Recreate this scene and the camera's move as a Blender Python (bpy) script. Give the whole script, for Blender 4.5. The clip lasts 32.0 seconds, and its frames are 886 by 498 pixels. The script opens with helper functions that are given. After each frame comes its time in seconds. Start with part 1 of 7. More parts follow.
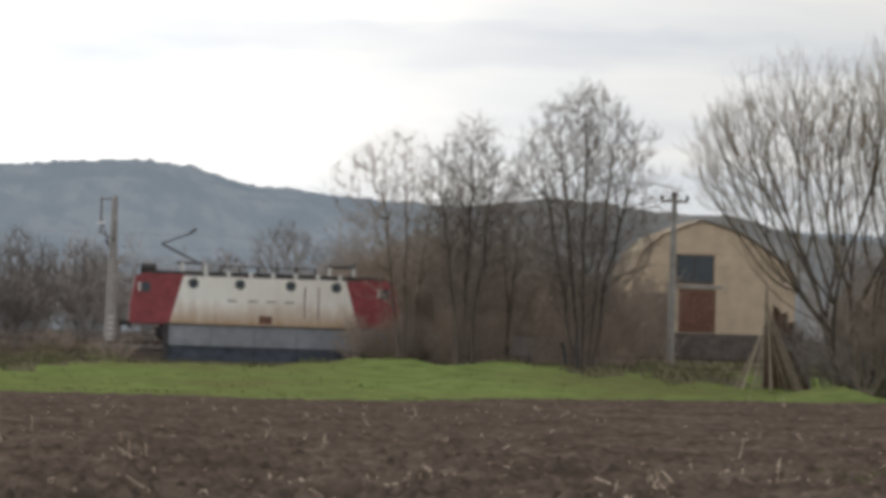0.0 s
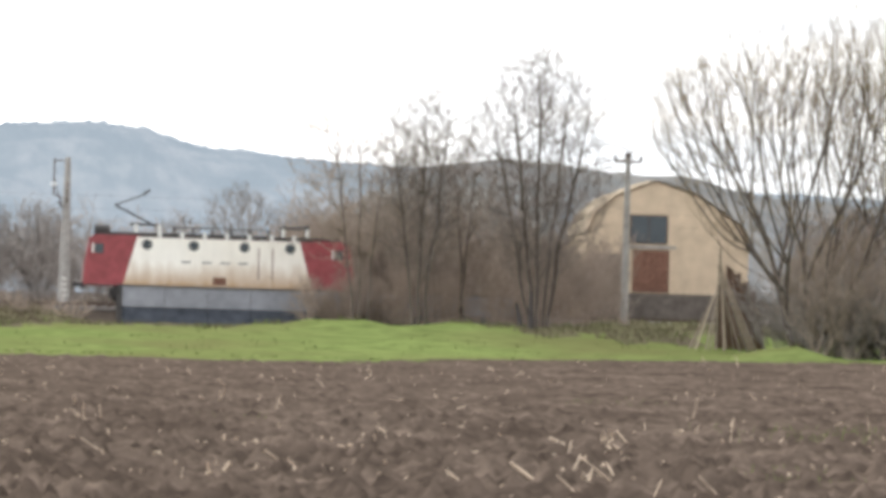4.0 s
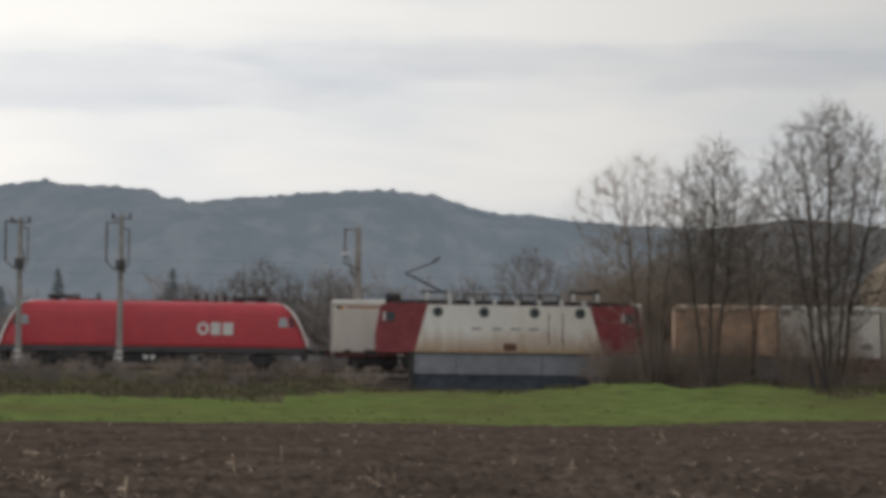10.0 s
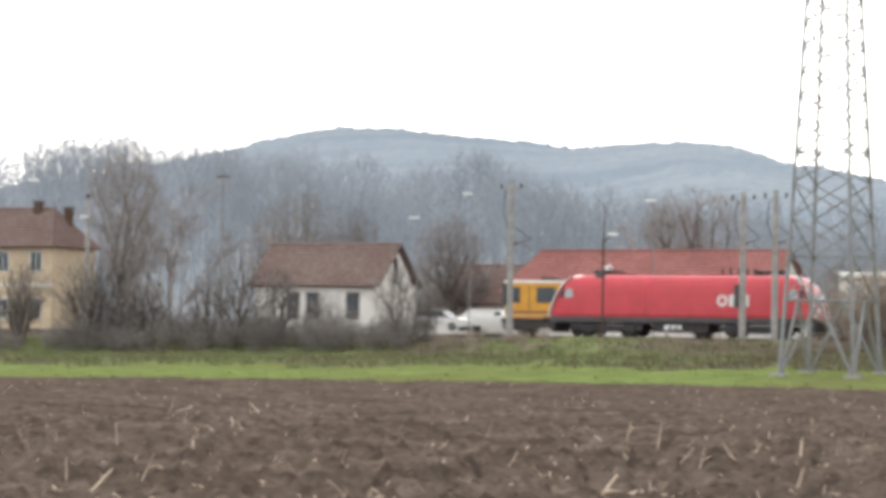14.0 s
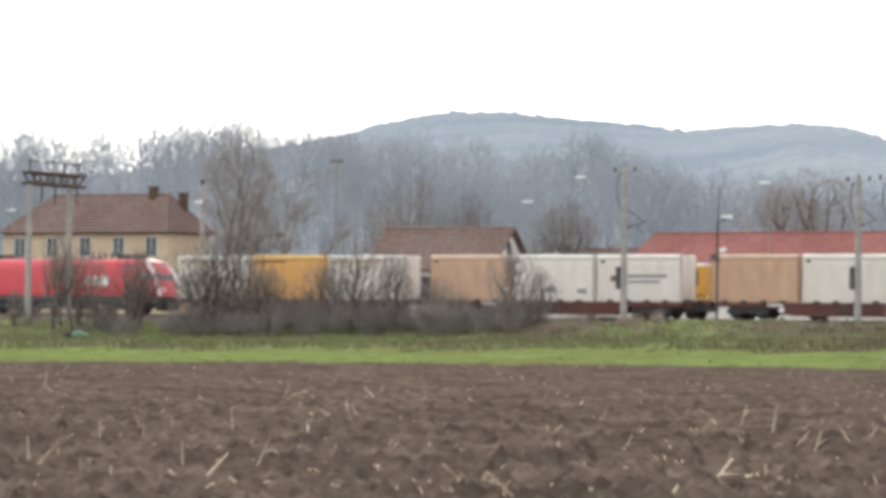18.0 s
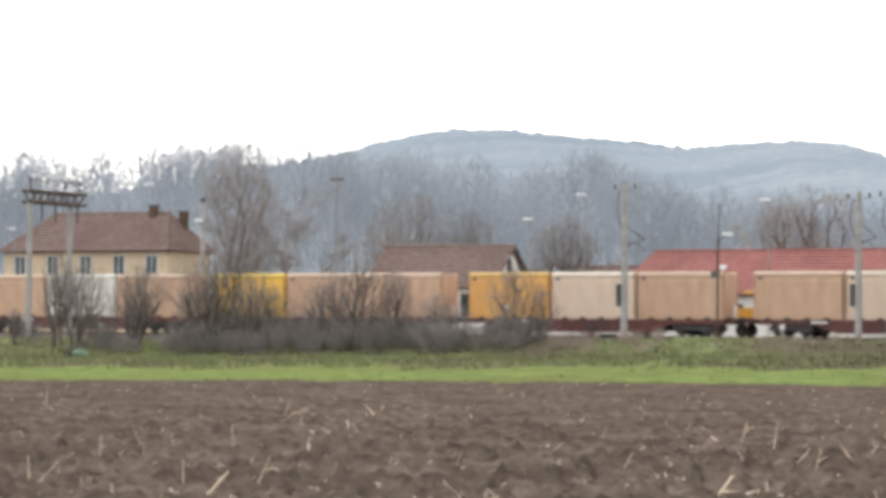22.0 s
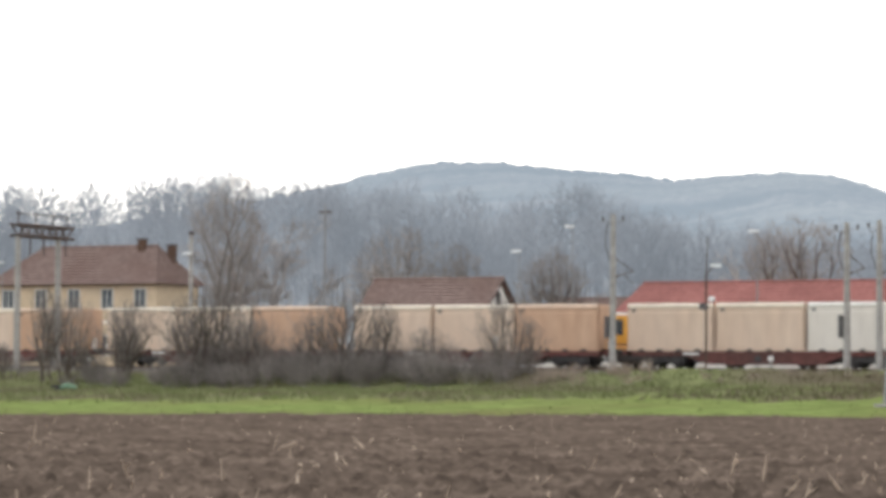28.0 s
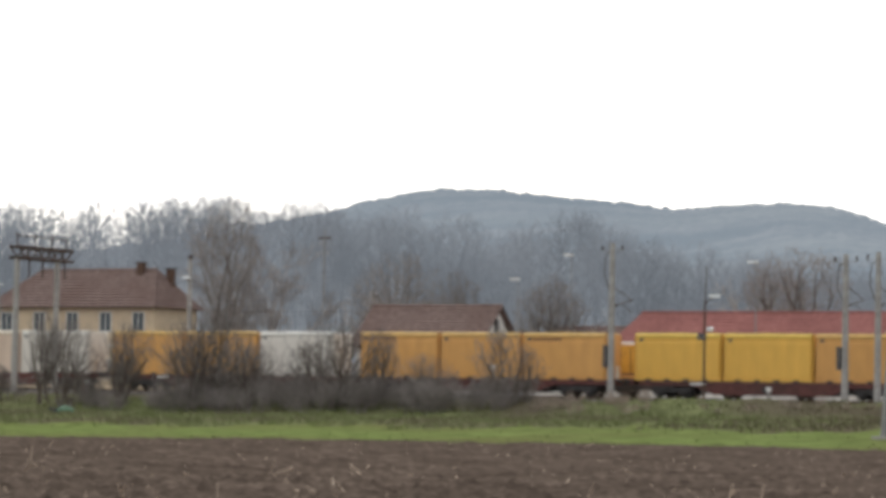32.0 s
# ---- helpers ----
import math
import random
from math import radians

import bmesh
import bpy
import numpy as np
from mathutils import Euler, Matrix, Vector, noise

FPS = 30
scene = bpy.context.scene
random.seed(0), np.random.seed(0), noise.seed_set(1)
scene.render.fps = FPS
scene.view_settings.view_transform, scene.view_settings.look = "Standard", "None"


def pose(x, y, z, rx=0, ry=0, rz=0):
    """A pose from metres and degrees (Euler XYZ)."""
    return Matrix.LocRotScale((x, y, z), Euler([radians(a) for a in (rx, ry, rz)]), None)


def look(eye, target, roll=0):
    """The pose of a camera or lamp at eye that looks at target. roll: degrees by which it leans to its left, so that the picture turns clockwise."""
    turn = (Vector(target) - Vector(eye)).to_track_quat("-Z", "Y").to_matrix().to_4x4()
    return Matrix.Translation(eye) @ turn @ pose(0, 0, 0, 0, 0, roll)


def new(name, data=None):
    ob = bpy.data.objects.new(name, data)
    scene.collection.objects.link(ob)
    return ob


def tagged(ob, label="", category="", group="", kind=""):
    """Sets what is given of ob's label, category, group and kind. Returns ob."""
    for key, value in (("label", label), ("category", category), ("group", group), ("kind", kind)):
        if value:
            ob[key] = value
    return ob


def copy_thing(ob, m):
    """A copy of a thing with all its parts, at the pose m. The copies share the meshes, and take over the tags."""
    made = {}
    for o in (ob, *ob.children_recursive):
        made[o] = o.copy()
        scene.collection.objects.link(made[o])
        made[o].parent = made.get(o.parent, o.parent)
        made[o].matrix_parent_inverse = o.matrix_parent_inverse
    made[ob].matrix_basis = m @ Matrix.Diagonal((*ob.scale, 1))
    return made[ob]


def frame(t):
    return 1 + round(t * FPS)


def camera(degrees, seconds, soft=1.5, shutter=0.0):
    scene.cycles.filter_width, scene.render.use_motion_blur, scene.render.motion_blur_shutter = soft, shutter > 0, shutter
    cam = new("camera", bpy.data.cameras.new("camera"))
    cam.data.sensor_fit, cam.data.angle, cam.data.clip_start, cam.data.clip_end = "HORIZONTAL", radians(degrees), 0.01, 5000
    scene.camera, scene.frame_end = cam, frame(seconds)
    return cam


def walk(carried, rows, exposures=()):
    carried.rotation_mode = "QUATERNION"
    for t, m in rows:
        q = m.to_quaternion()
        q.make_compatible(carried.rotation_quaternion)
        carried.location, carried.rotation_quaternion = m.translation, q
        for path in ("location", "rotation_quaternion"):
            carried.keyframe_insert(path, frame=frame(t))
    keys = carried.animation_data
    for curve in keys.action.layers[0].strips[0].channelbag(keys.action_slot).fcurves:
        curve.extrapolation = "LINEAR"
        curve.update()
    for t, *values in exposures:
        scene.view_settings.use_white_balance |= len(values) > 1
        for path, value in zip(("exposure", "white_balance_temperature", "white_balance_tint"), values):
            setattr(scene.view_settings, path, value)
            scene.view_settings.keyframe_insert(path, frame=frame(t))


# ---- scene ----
cam = camera(17.82, 32.0, soft=4.5, shutter=0.2)
# one fixed stand, turned by hand: seconds, yaw, pitch, roll in degrees
EYE = 1.7
TURNS = [
    (0.0, -7.14, 2.31, -1.75),
    (0.5, -7.84, 2.61, -1.74),
    (1.0, -7.81, 2.82, -1.85),
    (1.5, -7.86, 3.01, -1.99),
    (2.0, -8.07, 2.79, -2.01),
    (2.5, -8.21, 2.78, -2.00),
    (3.0, -8.25, 2.71, -2.17),
    (3.5, -8.01, 2.07, -1.82),
    (5.5, -8.28, 1.13, -1.19),
    (6.0, -7.84, 1.56, -0.96),
    (6.5, -7.73, 1.78, -0.87),
    (7.0, -7.65, 2.03, -0.84),
    (7.5, -7.34, 2.29, -0.66),
    (8.0, -7.27, 2.27, -0.74),
    (8.5, -6.98, 2.36, -0.49),
    (9.0, -6.50, 2.15, -0.75),
    (9.5, -4.90, 2.28, -0.69),
    (10.0, -2.17, 2.73, -0.73),
    (10.3, -0.24, 2.36, -0.85),
    (10.5, 1.40, 2.31, -1.02),
    (10.7, 2.84, 1.80, -0.85),
    (11.0, 5.62, 1.38, -0.46),
    (11.5, 10.78, 1.15, 1.05),
    (12.0, 15.00, 1.67, 1.00),
    (12.5, 17.84, 1.49, 0.12),
    (12.6, 18.36, 1.48, 0.07),
    (13.0, 20.20, 1.63, -0.36),
    (13.1, 20.62, 1.54, -0.35),
    (13.5, 23.52, 1.78, -0.21),
    (14.0, 26.25, 1.95, -0.87),
    (14.5, 27.28, 1.62, -1.14),
    (16.5, 27.98, 1.59, -1.00),
    (17.0, 28.20, 1.65, -0.89),
    (17.5, 28.28, 1.56, -0.82),
    (18.0, 28.56, 1.59, -0.66),
    (18.5, 28.65, 1.60, -0.60),
    (19.0, 28.86, 1.77, -0.52),
    (19.5, 29.08, 1.88, -0.53),
    (20.0, 28.93, 1.80, -0.50),
    (20.5, 28.79, 1.79, -0.55),
    (21.0, 29.02, 2.01, -0.51),
    (21.5, 28.50, 1.94, -0.64),
    (22.0, 28.57, 1.95, -0.54),
    (22.5, 28.66, 2.03, -0.47),
    (23.0, 28.55, 2.11, -0.49),
    (23.5, 28.56, 2.20, -0.41),
    (24.0, 28.54, 2.17, -0.47),
    (24.5, 28.66, 2.20, -0.36),
    (25.0, 28.67, 2.42, -0.45),
    (25.5, 28.57, 2.23, -0.51),
    (26.0, 28.44, 2.07, -0.50),
    (26.5, 28.31, 2.47, -0.46),
    (28.5, 28.45, 2.72, -0.28),
    (29.0, 29.33, 3.54, -0.47),
    (29.5, 29.23, 3.33, -0.65),
    (30.0, 28.81, 3.05, -0.91),
    (30.5, 28.71, 2.87, -0.93),
    (31.0, 28.57, 2.91, -1.03),
    (31.5, 28.43, 3.00, -1.02),
    (32.0, 28.29, 3.16, -1.04),
]
EXPO = [(0.0, -0.24), (0.5, 0.16), (1.0, 0.17), (2.0, 0.08), (3.0, 0.08), (3.5, 0.45), (6.0, 1.32), (7.0, 0.9), (8.0, 0.38), (9.0, 0.3), (10.0, -0.76), (10.35, -0.84), (11.0, -0.46), (12.0, 0.22), (13.0, 0.22), (14.0, 0.74), (17.0, 0.72), (23.0, 0.84), (26.0, 0.82), (28.5, 0.6), (29.0, 0.0), (29.3, -0.88), (30.0, -0.62), (31.0, -0.04), (32.0, 0.12)]
walk(cam, [(t, pose(0, 0, EYE, 90 + p, r, y)) for t, y, p, r in TURNS], EXPO)

# ---- sky and sun ----
SUN_EL, SUN_AZ = 24.0, -28.0
SKY_BACK, SKY_AHEAD = 1.12, 1.62
world = bpy.data.worlds.new("sky")
scene.world = world
world.use_nodes = True
wn, wl = world.node_tree.nodes, world.node_tree.links
wn.clear()
w_out, w_bg = wn.new("ShaderNodeOutputWorld"), wn.new("ShaderNodeBackground")
w_sky = wn.new("ShaderNodeTexSky")
w_sky.sky_type, w_sky.sun_disc = "NISHITA", False
w_sky.sun_elevation, w_sky.sun_rotation = radians(SUN_EL), radians(SUN_AZ)
w_sky.air_density, w_sky.dust_density = 1.0, 3.0
w_co, w_map, w_noise, w_ramp = wn.new("ShaderNodeTexCoord"), wn.new("ShaderNodeMapping"), wn.new("ShaderNodeTexNoise"), wn.new("ShaderNodeValToRGB")
w_map.inputs["Scale"].default_value = (1.0, 1.0, 5.0)
w_noise.inputs["Scale"].default_value, w_noise.inputs["Detail"].default_value = 5.0, 4.0
w_ramp.color_ramp.elements[0].position, w_ramp.color_ramp.elements[0].color = 0.36, (8.3, 8.7, 9.2, 1)
w_ramp.color_ramp.elements[1].position, w_ramp.color_ramp.elements[1].color = 0.60, (10.6, 10.5, 10.3, 1)
w_mix = wn.new("ShaderNodeMix")
w_mix.data_type = "RGBA"
w_mix.inputs["Factor"].default_value = 0.93
wl.new(w_co.outputs["Generated"], w_map.inputs["Vector"])
wl.new(w_map.outputs["Vector"], w_noise.inputs["Vector"])
wl.new(w_noise.outputs["Fac"], w_ramp.inputs["Fac"])
wl.new(w_sky.outputs["Color"], w_mix.inputs["A"])
wl.new(w_ramp.outputs["Color"], w_mix.inputs["B"])
# the cloud is thin towards the low sun ahead, and thicker overhead and behind
w_dot, w_grad, w_lit = wn.new("ShaderNodeVectorMath"), wn.new("ShaderNodeMapRange"), wn.new("ShaderNodeVectorMath")
w_dot.operation, w_lit.operation = "DOT_PRODUCT", "SCALE"
w_dot.inputs[1].default_value = Vector((-0.72, 0.68, 0.14)).normalized()
w_grad.interpolation_type = "SMOOTHSTEP"
for k, v in (("From Min", 0.35), ("From Max", 0.95), ("To Min", SKY_BACK), ("To Max", SKY_AHEAD)):
    w_grad.inputs[k].default_value = v
wl.new(w_co.outputs["Generated"], w_dot.inputs[0])
wl.new(w_dot.outputs["Value"], w_grad.inputs["Value"])
# grey cloud banks over the village hill: middle and half size as slopes against straight ahead
w_sep, w_u, w_v = wn.new("ShaderNodeSeparateXYZ"), wn.new("ShaderNodeMath"), wn.new("ShaderNodeMath")
w_u.operation = w_v.operation = "DIVIDE"
wl.new(w_co.outputs["Generated"], w_sep.inputs["Vector"])
for node, axis in ((w_u, "X"), (w_v, "Z")):
    wl.new(w_sep.outputs[axis], node.inputs[0])
    wl.new(w_sep.outputs["Y"], node.inputs[1])
w_rag = wn.new("ShaderNodeTexNoise")
w_rag.inputs["Scale"].default_value, w_rag.inputs["Detail"].default_value = 22.0, 7.0
wl.new(w_map.outputs["Vector"], w_rag.inputs["Vector"])


def w_math(op, a, b):
    n = wn.new("ShaderNodeMath")
    n.operation = op
    for i, v in enumerate((a, b)):
        if isinstance(v, (int, float)):
            n.inputs[i].default_value = v
        else:
            wl.new(v, n.inputs[i])
    return n.outputs[0]


w_shade = 0.0
BANKS = ((-0.628, 0.1405, 0.030, 0.0075, 0.24), (-0.606, 0.132, 0.040, 0.0105, 0.27), (-0.576, 0.1215, 0.050, 0.0095, 0.27), (-0.535, 0.1195, 0.060, 0.0055, 0.27), (-0.490, 0.1195, 0.070, 0.0050, 0.26), (-0.440, 0.1215, 0.050, 0.0056, 0.27),
         (-0.690, 0.099, 0.042, 0.012, 0.24), (-0.716, 0.095, 0.040, 0.008, 0.20), (-0.752, 0.109, 0.04, 0.004, 0.16), (-0.385, 0.1135, 0.05, 0.006, 0.14), (-0.10, 0.105, 0.12, 0.01, 0.10), (0.10, 0.115, 0.16, 0.008, 0.10), (0.24, 0.085, 0.10, 0.006, 0.08))
for cu, cv, hu, hv, dark in BANKS:
    du, dv = w_math("DIVIDE", w_math("SUBTRACT", w_u.outputs[0], cu), hu), w_math("DIVIDE", w_math("SUBTRACT", w_v.outputs[0], cv), hv)
    d2 = w_math("ADD", w_math("MULTIPLY", du, du), w_math("MULTIPLY", dv, dv))
    d2 = w_math("ADD", d2, w_math("MULTIPLY", w_math("SUBTRACT", w_rag.outputs["Fac"], 0.5), 4.4))
    mr = wn.new("ShaderNodeMapRange")
    mr.interpolation_type = "SMOOTHSTEP"
    for k, v in (("From Min", 0.0), ("From Max", 1.7), ("To Min", dark), ("To Max", 0.0)):
        mr.inputs[k].default_value = v
    wl.new(d2, mr.inputs["Value"])
    w_shade = w_math("MAXIMUM", mr.outputs["Result"], w_shade)
# the cloud thickens slowly away from the sun, to the east
w_east = wn.new("ShaderNodeMapRange")
w_east.interpolation_type = "SMOOTHSTEP"
for k, v in (("From Min", -0.1), ("From Max", 0.36), ("To Min", 1.0), ("To Max", 0.76)):
    w_east.inputs[k].default_value = v
wl.new(w_sep.outputs["X"], w_east.inputs["Value"])
w_tint = wn.new("ShaderNodeCombineXYZ")
for k, f in (("X", 1.12), ("Y", 1.0), ("Z", 0.72)):
    wl.new(w_math("SUBTRACT", 1.0, w_math("MULTIPLY", w_shade, f)), w_tint.inputs[k])
w_banked = wn.new("ShaderNodeVectorMath")
w_banked.operation = "MULTIPLY"
wl.new(w_mix.outputs["Result"], w_banked.inputs[0])
wl.new(w_tint.outputs["Vector"], w_banked.inputs[1])
wl.new(w_math("MULTIPLY", w_grad.outputs["Result"], w_east.outputs["Result"]), w_lit.inputs["Scale"])
wl.new(w_banked.outputs["Vector"], w_lit.inputs[0])
wl.new(w_lit.outputs["Vector"], w_bg.inputs["Color"])
w_bg.inputs["Strength"].default_value = 0.10
wl.new(w_bg.outputs["Background"], w_out.inputs["Surface"])
sun = new("sun", bpy.data.lights.new("sun", "SUN"))
sun.data.energy, sun.data.angle, sun.data.color = 0.5, radians(20), (1.0, 0.95, 0.88)
sun.matrix_world = look((0, 0, 0), (-math.sin(radians(SUN_AZ)) * math.cos(radians(SUN_EL)), -math.cos(radians(SUN_AZ)) * math.cos(radians(SUN_EL)), -math.sin(radians(SUN_EL))))


# ---- materials ----
def mat(name, color, rough=0.8, metal=0.0, grain=6.0, var=0.25, stain=0.3, stain_col=None, stretch=(1, 1, 1), bump=0.0, bump_scale=20.0, haze_glow=None, vary=0.0, foot=None):
    """Two scales of variation over a base colour, with a fine bump. vary: difference between alike pieces. Far trees
    take haze as emission.
    """
    m = bpy.data.materials.new(name)
    m.use_nodes = True
    n, l = m.node_tree.nodes, m.node_tree.links
    b = n["Principled BSDF"]
    b.inputs["Roughness"].default_value, b.inputs["Metallic"].default_value = rough, metal
    b.inputs["Specular IOR Level"].default_value = 0.0 if rough >= 0.85 else 0.4
    co, mp = n.new("ShaderNodeTexCoord"), n.new("ShaderNodeMapping")
    mp.inputs["Scale"].default_value = stretch
    l.new(co.outputs["Object"], mp.inputs["Vector"])
    g, s = n.new("ShaderNodeTexNoise"), n.new("ShaderNodeTexNoise")
    g.inputs["Scale"].default_value, g.inputs["Detail"].default_value = grain, 5
    s.inputs["Scale"].default_value, s.inputs["Detail"].default_value = grain / 9, 3
    l.new(mp.outputs["Vector"], g.inputs["Vector"])
    l.new(mp.outputs["Vector"], s.inputs["Vector"])
    r1, r2 = n.new("ShaderNodeMapRange"), n.new("ShaderNodeMapRange")
    for r, lo, hi, a, c in ((r1, 0.3, 0.7, 1 - var, 1 + var), (r2, 0.42, 0.68, 0.0, stain)):
        for k, v in zip(("From Min", "From Max", "To Min", "To Max"), (lo, hi, a, c)):
            r.inputs[k].default_value = v
    l.new(g.outputs["Fac"], r1.inputs["Value"])
    l.new(s.outputs["Fac"], r2.inputs["Value"])
    mul, mix = n.new("ShaderNodeVectorMath"), n.new("ShaderNodeMix")
    mul.operation, mix.data_type = "SCALE", "RGBA"
    mul.inputs[0].default_value = color
    l.new(r1.outputs["Result"], mul.inputs["Scale"])
    l.new(r2.outputs["Result"], mix.inputs["Factor"])
    l.new(mul.outputs["Vector"], mix.inputs["A"])
    sc = stain_col or tuple(c * 0.55 for c in color)
    mix.inputs["B"].default_value = (*sc, 1)
    last = mix.outputs["Result"]
    if foot:
        # rust and brake dust that has crept up from the lower edge
        sx, fr, ad, fm = n.new("ShaderNodeSeparateXYZ"), n.new("ShaderNodeMapRange"), n.new("ShaderNodeMath"), n.new("ShaderNodeMix")
        ad.operation, fm.data_type = "MULTIPLY_ADD", "RGBA"
        ad.inputs[1].default_value = 1.3
        l.new(co.outputs["Object"], sx.inputs["Vector"])
        l.new(g.outputs["Fac"], ad.inputs[0])
        l.new(sx.outputs["Z"], ad.inputs[2])
        for k, v in zip(("From Min", "From Max", "To Min", "To Max"), (foot[0] + 0.5, foot[1] + 0.75, 1.0, 0.0)):
            fr.inputs[k].default_value = v
        l.new(ad.outputs[0], fr.inputs["Value"])
        l.new(fr.outputs["Result"], fm.inputs["Factor"])
        l.new(last, fm.inputs["A"])
        fm.inputs["B"].default_value = (*foot[2], 1)
        last = fm.outputs["Result"]
    if vary:
        oi, hs, rr = n.new("ShaderNodeObjectInfo"), n.new("ShaderNodeHueSaturation"), n.new("ShaderNodeMapRange")
        rr.inputs["To Min"].default_value, rr.inputs["To Max"].default_value = 1 - vary, 1 + vary
        l.new(oi.outputs["Random"], rr.inputs["Value"])
        l.new(rr.outputs["Result"], hs.inputs["Value"])
        l.new(last, hs.inputs["Color"])
        last = hs.outputs["Color"]
    l.new(last, b.inputs["Base Color"])
    if bump:
        bn, bt = n.new("ShaderNodeTexNoise"), n.new("ShaderNodeBump")
        bn.inputs["Scale"].default_value, bn.inputs["Detail"].default_value = bump_scale, 4
        bt.inputs["Strength"].default_value, bt.inputs["Distance"].default_value = bump, 0.05
        l.new(mp.outputs["Vector"], bn.inputs["Vector"])
        l.new(bn.outputs["Fac"], bt.inputs["Height"])
        l.new(bt.outputs["Normal"], b.inputs["Normal"])
    if haze_glow:
        b.inputs["Emission Color"].default_value, b.inputs["Emission Strength"].default_value = (*haze_glow[:3], 1), haze_glow[3]
    return m


M_SOIL = mat("ploughed_soil", (0.120, 0.092, 0.074), 0.95, grain=3.0, var=0.55, stain=0.75, stain_col=(0.060, 0.045, 0.036), bump=0.9, bump_scale=8)
M_STALK = mat("dry_maize", (0.56, 0.45, 0.34), 0.8, grain=3, var=0.45, stain=0.5, stain_col=(0.28, 0.20, 0.15))
M_GRASS = mat("meadow_grass", (0.155, 0.196, 0.066), 0.9, grain=1.6, var=0.30, stain=0.75, stain_col=(0.146, 0.142, 0.062), stretch=(0.5, 0.6, 1), bump=0.4, bump_scale=8)
M_BLADE = mat("grass_blades", (0.158, 0.194, 0.073), 0.9, grain=0.9, var=0.2, stain=0.5, stain_col=(0.13, 0.138, 0.05))
M_DRYBLADE = mat("rough_grass_blades", (0.142, 0.138, 0.078), 0.9, grain=1.2, var=0.3, stain=0.9, stain_col=(0.142, 0.106, 0.086))
M_BANKBLADE = mat("green_bank_blades", (0.168, 0.190, 0.086), 0.9, grain=1.0, var=0.3, stain=0.9, stain_col=(0.165, 0.142, 0.098))
M_ROUGH = mat("rough_grass", (0.126, 0.118, 0.068), 0.9, grain=1.3, var=0.35, stain=0.9, stain_col=(0.102, 0.078, 0.064), bump=0.6, bump_scale=5)
M_BANK = mat("green_bank_grass", (0.140, 0.152, 0.072), 0.9, grain=1.0, var=0.35, stain=0.9, stain_col=(0.116, 0.098, 0.070), bump=0.6, bump_scale=5)
M_DIRT = mat("trodden_dirt", (0.11, 0.09, 0.075), 0.95, grain=1.0, var=0.3, stain=0.5)
M_BALLAST = mat("ballast", (0.15, 0.135, 0.125), 0.95, grain=9, var=0.5, stain=0.4, bump=0.8, bump_scale=12)
def wooded(name, bare, dark, pale, haze, haze_strength, size):
    """Leafless woods seen far off: brown-grey crowns, darker conifer stands and pale clearings, with the air's blue
    haze imitated by emission.
    """
    m = bpy.data.materials.new(name)
    m.use_nodes = True
    n, l = m.node_tree.nodes, m.node_tree.links
    b = n["Principled BSDF"]
    b.inputs["Roughness"].default_value, b.inputs["Specular IOR Level"].default_value = 1.0, 0.0
    co = n.new("ShaderNodeTexCoord")
    last = None
    for k, (scale, lo, hi, tint, lift) in enumerate(((1.0, 0.44, 0.60, dark, 1.0), (0.38, 0.50, 0.68, pale, 0.75), (4.5, 0.42, 0.62, dark, 0.8))):
        mp, t, r, mx = n.new("ShaderNodeMapping"), n.new("ShaderNodeTexNoise"), n.new("ShaderNodeMapRange"), n.new("ShaderNodeMix")
        mp.inputs["Location"].default_value = (31.0 * k, 7.0 * k, 0)
        mp.inputs["Scale"].default_value = (1, 0.02, 1.5) if k < 2 else (1, 0.02, 0.8)
        t.inputs["Scale"].default_value, t.inputs["Detail"].default_value = scale / size, 5
        for key, v in zip(("From Min", "From Max", "To Min", "To Max"), (lo, hi, 0.0, lift)):
            r.inputs[key].default_value = v
        mx.data_type = "RGBA"
        l.new(co.outputs["Object"], mp.inputs["Vector"])
        l.new(mp.outputs["Vector"], t.inputs["Vector"])
        l.new(t.outputs["Fac"], r.inputs["Value"])
        l.new(r.outputs["Result"], mx.inputs["Factor"])
        if last:
            l.new(last, mx.inputs["A"])
        else:
            mx.inputs["A"].default_value = (*bare, 1)
        mx.inputs["B"].default_value = (*tint, 1)
        last = mx.outputs["Result"]
    l.new(last, b.inputs["Base Color"])
    # the air's blue haze is put in as an even glow of the surface
    b.inputs["Emission Color"].default_value, b.inputs["Emission Strength"].default_value = (*haze, 1), haze_strength
    return m


M_HILL = wooded("far_hill_woods_hazed", (0.098, 0.094, 0.092), (0.042, 0.047, 0.049), (0.128, 0.125, 0.114), (0.425, 0.51, 0.60), 0.435, 60.0)
# the nearer slopes get less of the painted haze glow
M_HILL2 = wooded("near_hill_woods_hazed", (0.13, 0.122, 0.115), (0.06, 0.062, 0.062), (0.17, 0.16, 0.145), (0.42, 0.485, 0.56), 0.315, 22.0)
M_SPUR = wooded("spur_woods_hazed", (0.115, 0.10, 0.088), (0.05, 0.05, 0.046), (0.14, 0.125, 0.10), (0.43, 0.46, 0.495), 0.25, 16.0)
# haze over the far trees is painted: a bluish base and a faint glow
M_FARTREE = mat("far_bare_trees_hazed", (0.25, 0.255, 0.27), 0.95, grain=0.08, var=0.45, stain=0.5, haze_glow=(0.42, 0.485, 0.56, 0.20))
M_MIDTREE = mat("grey_bare_trees", (0.40, 0.36, 0.335), 0.95, grain=0.5, var=0.3, vary=0.15)
M_BARK = mat("bark", (0.125, 0.105, 0.09), 0.95, grain=5, var=0.35, vary=0.15)
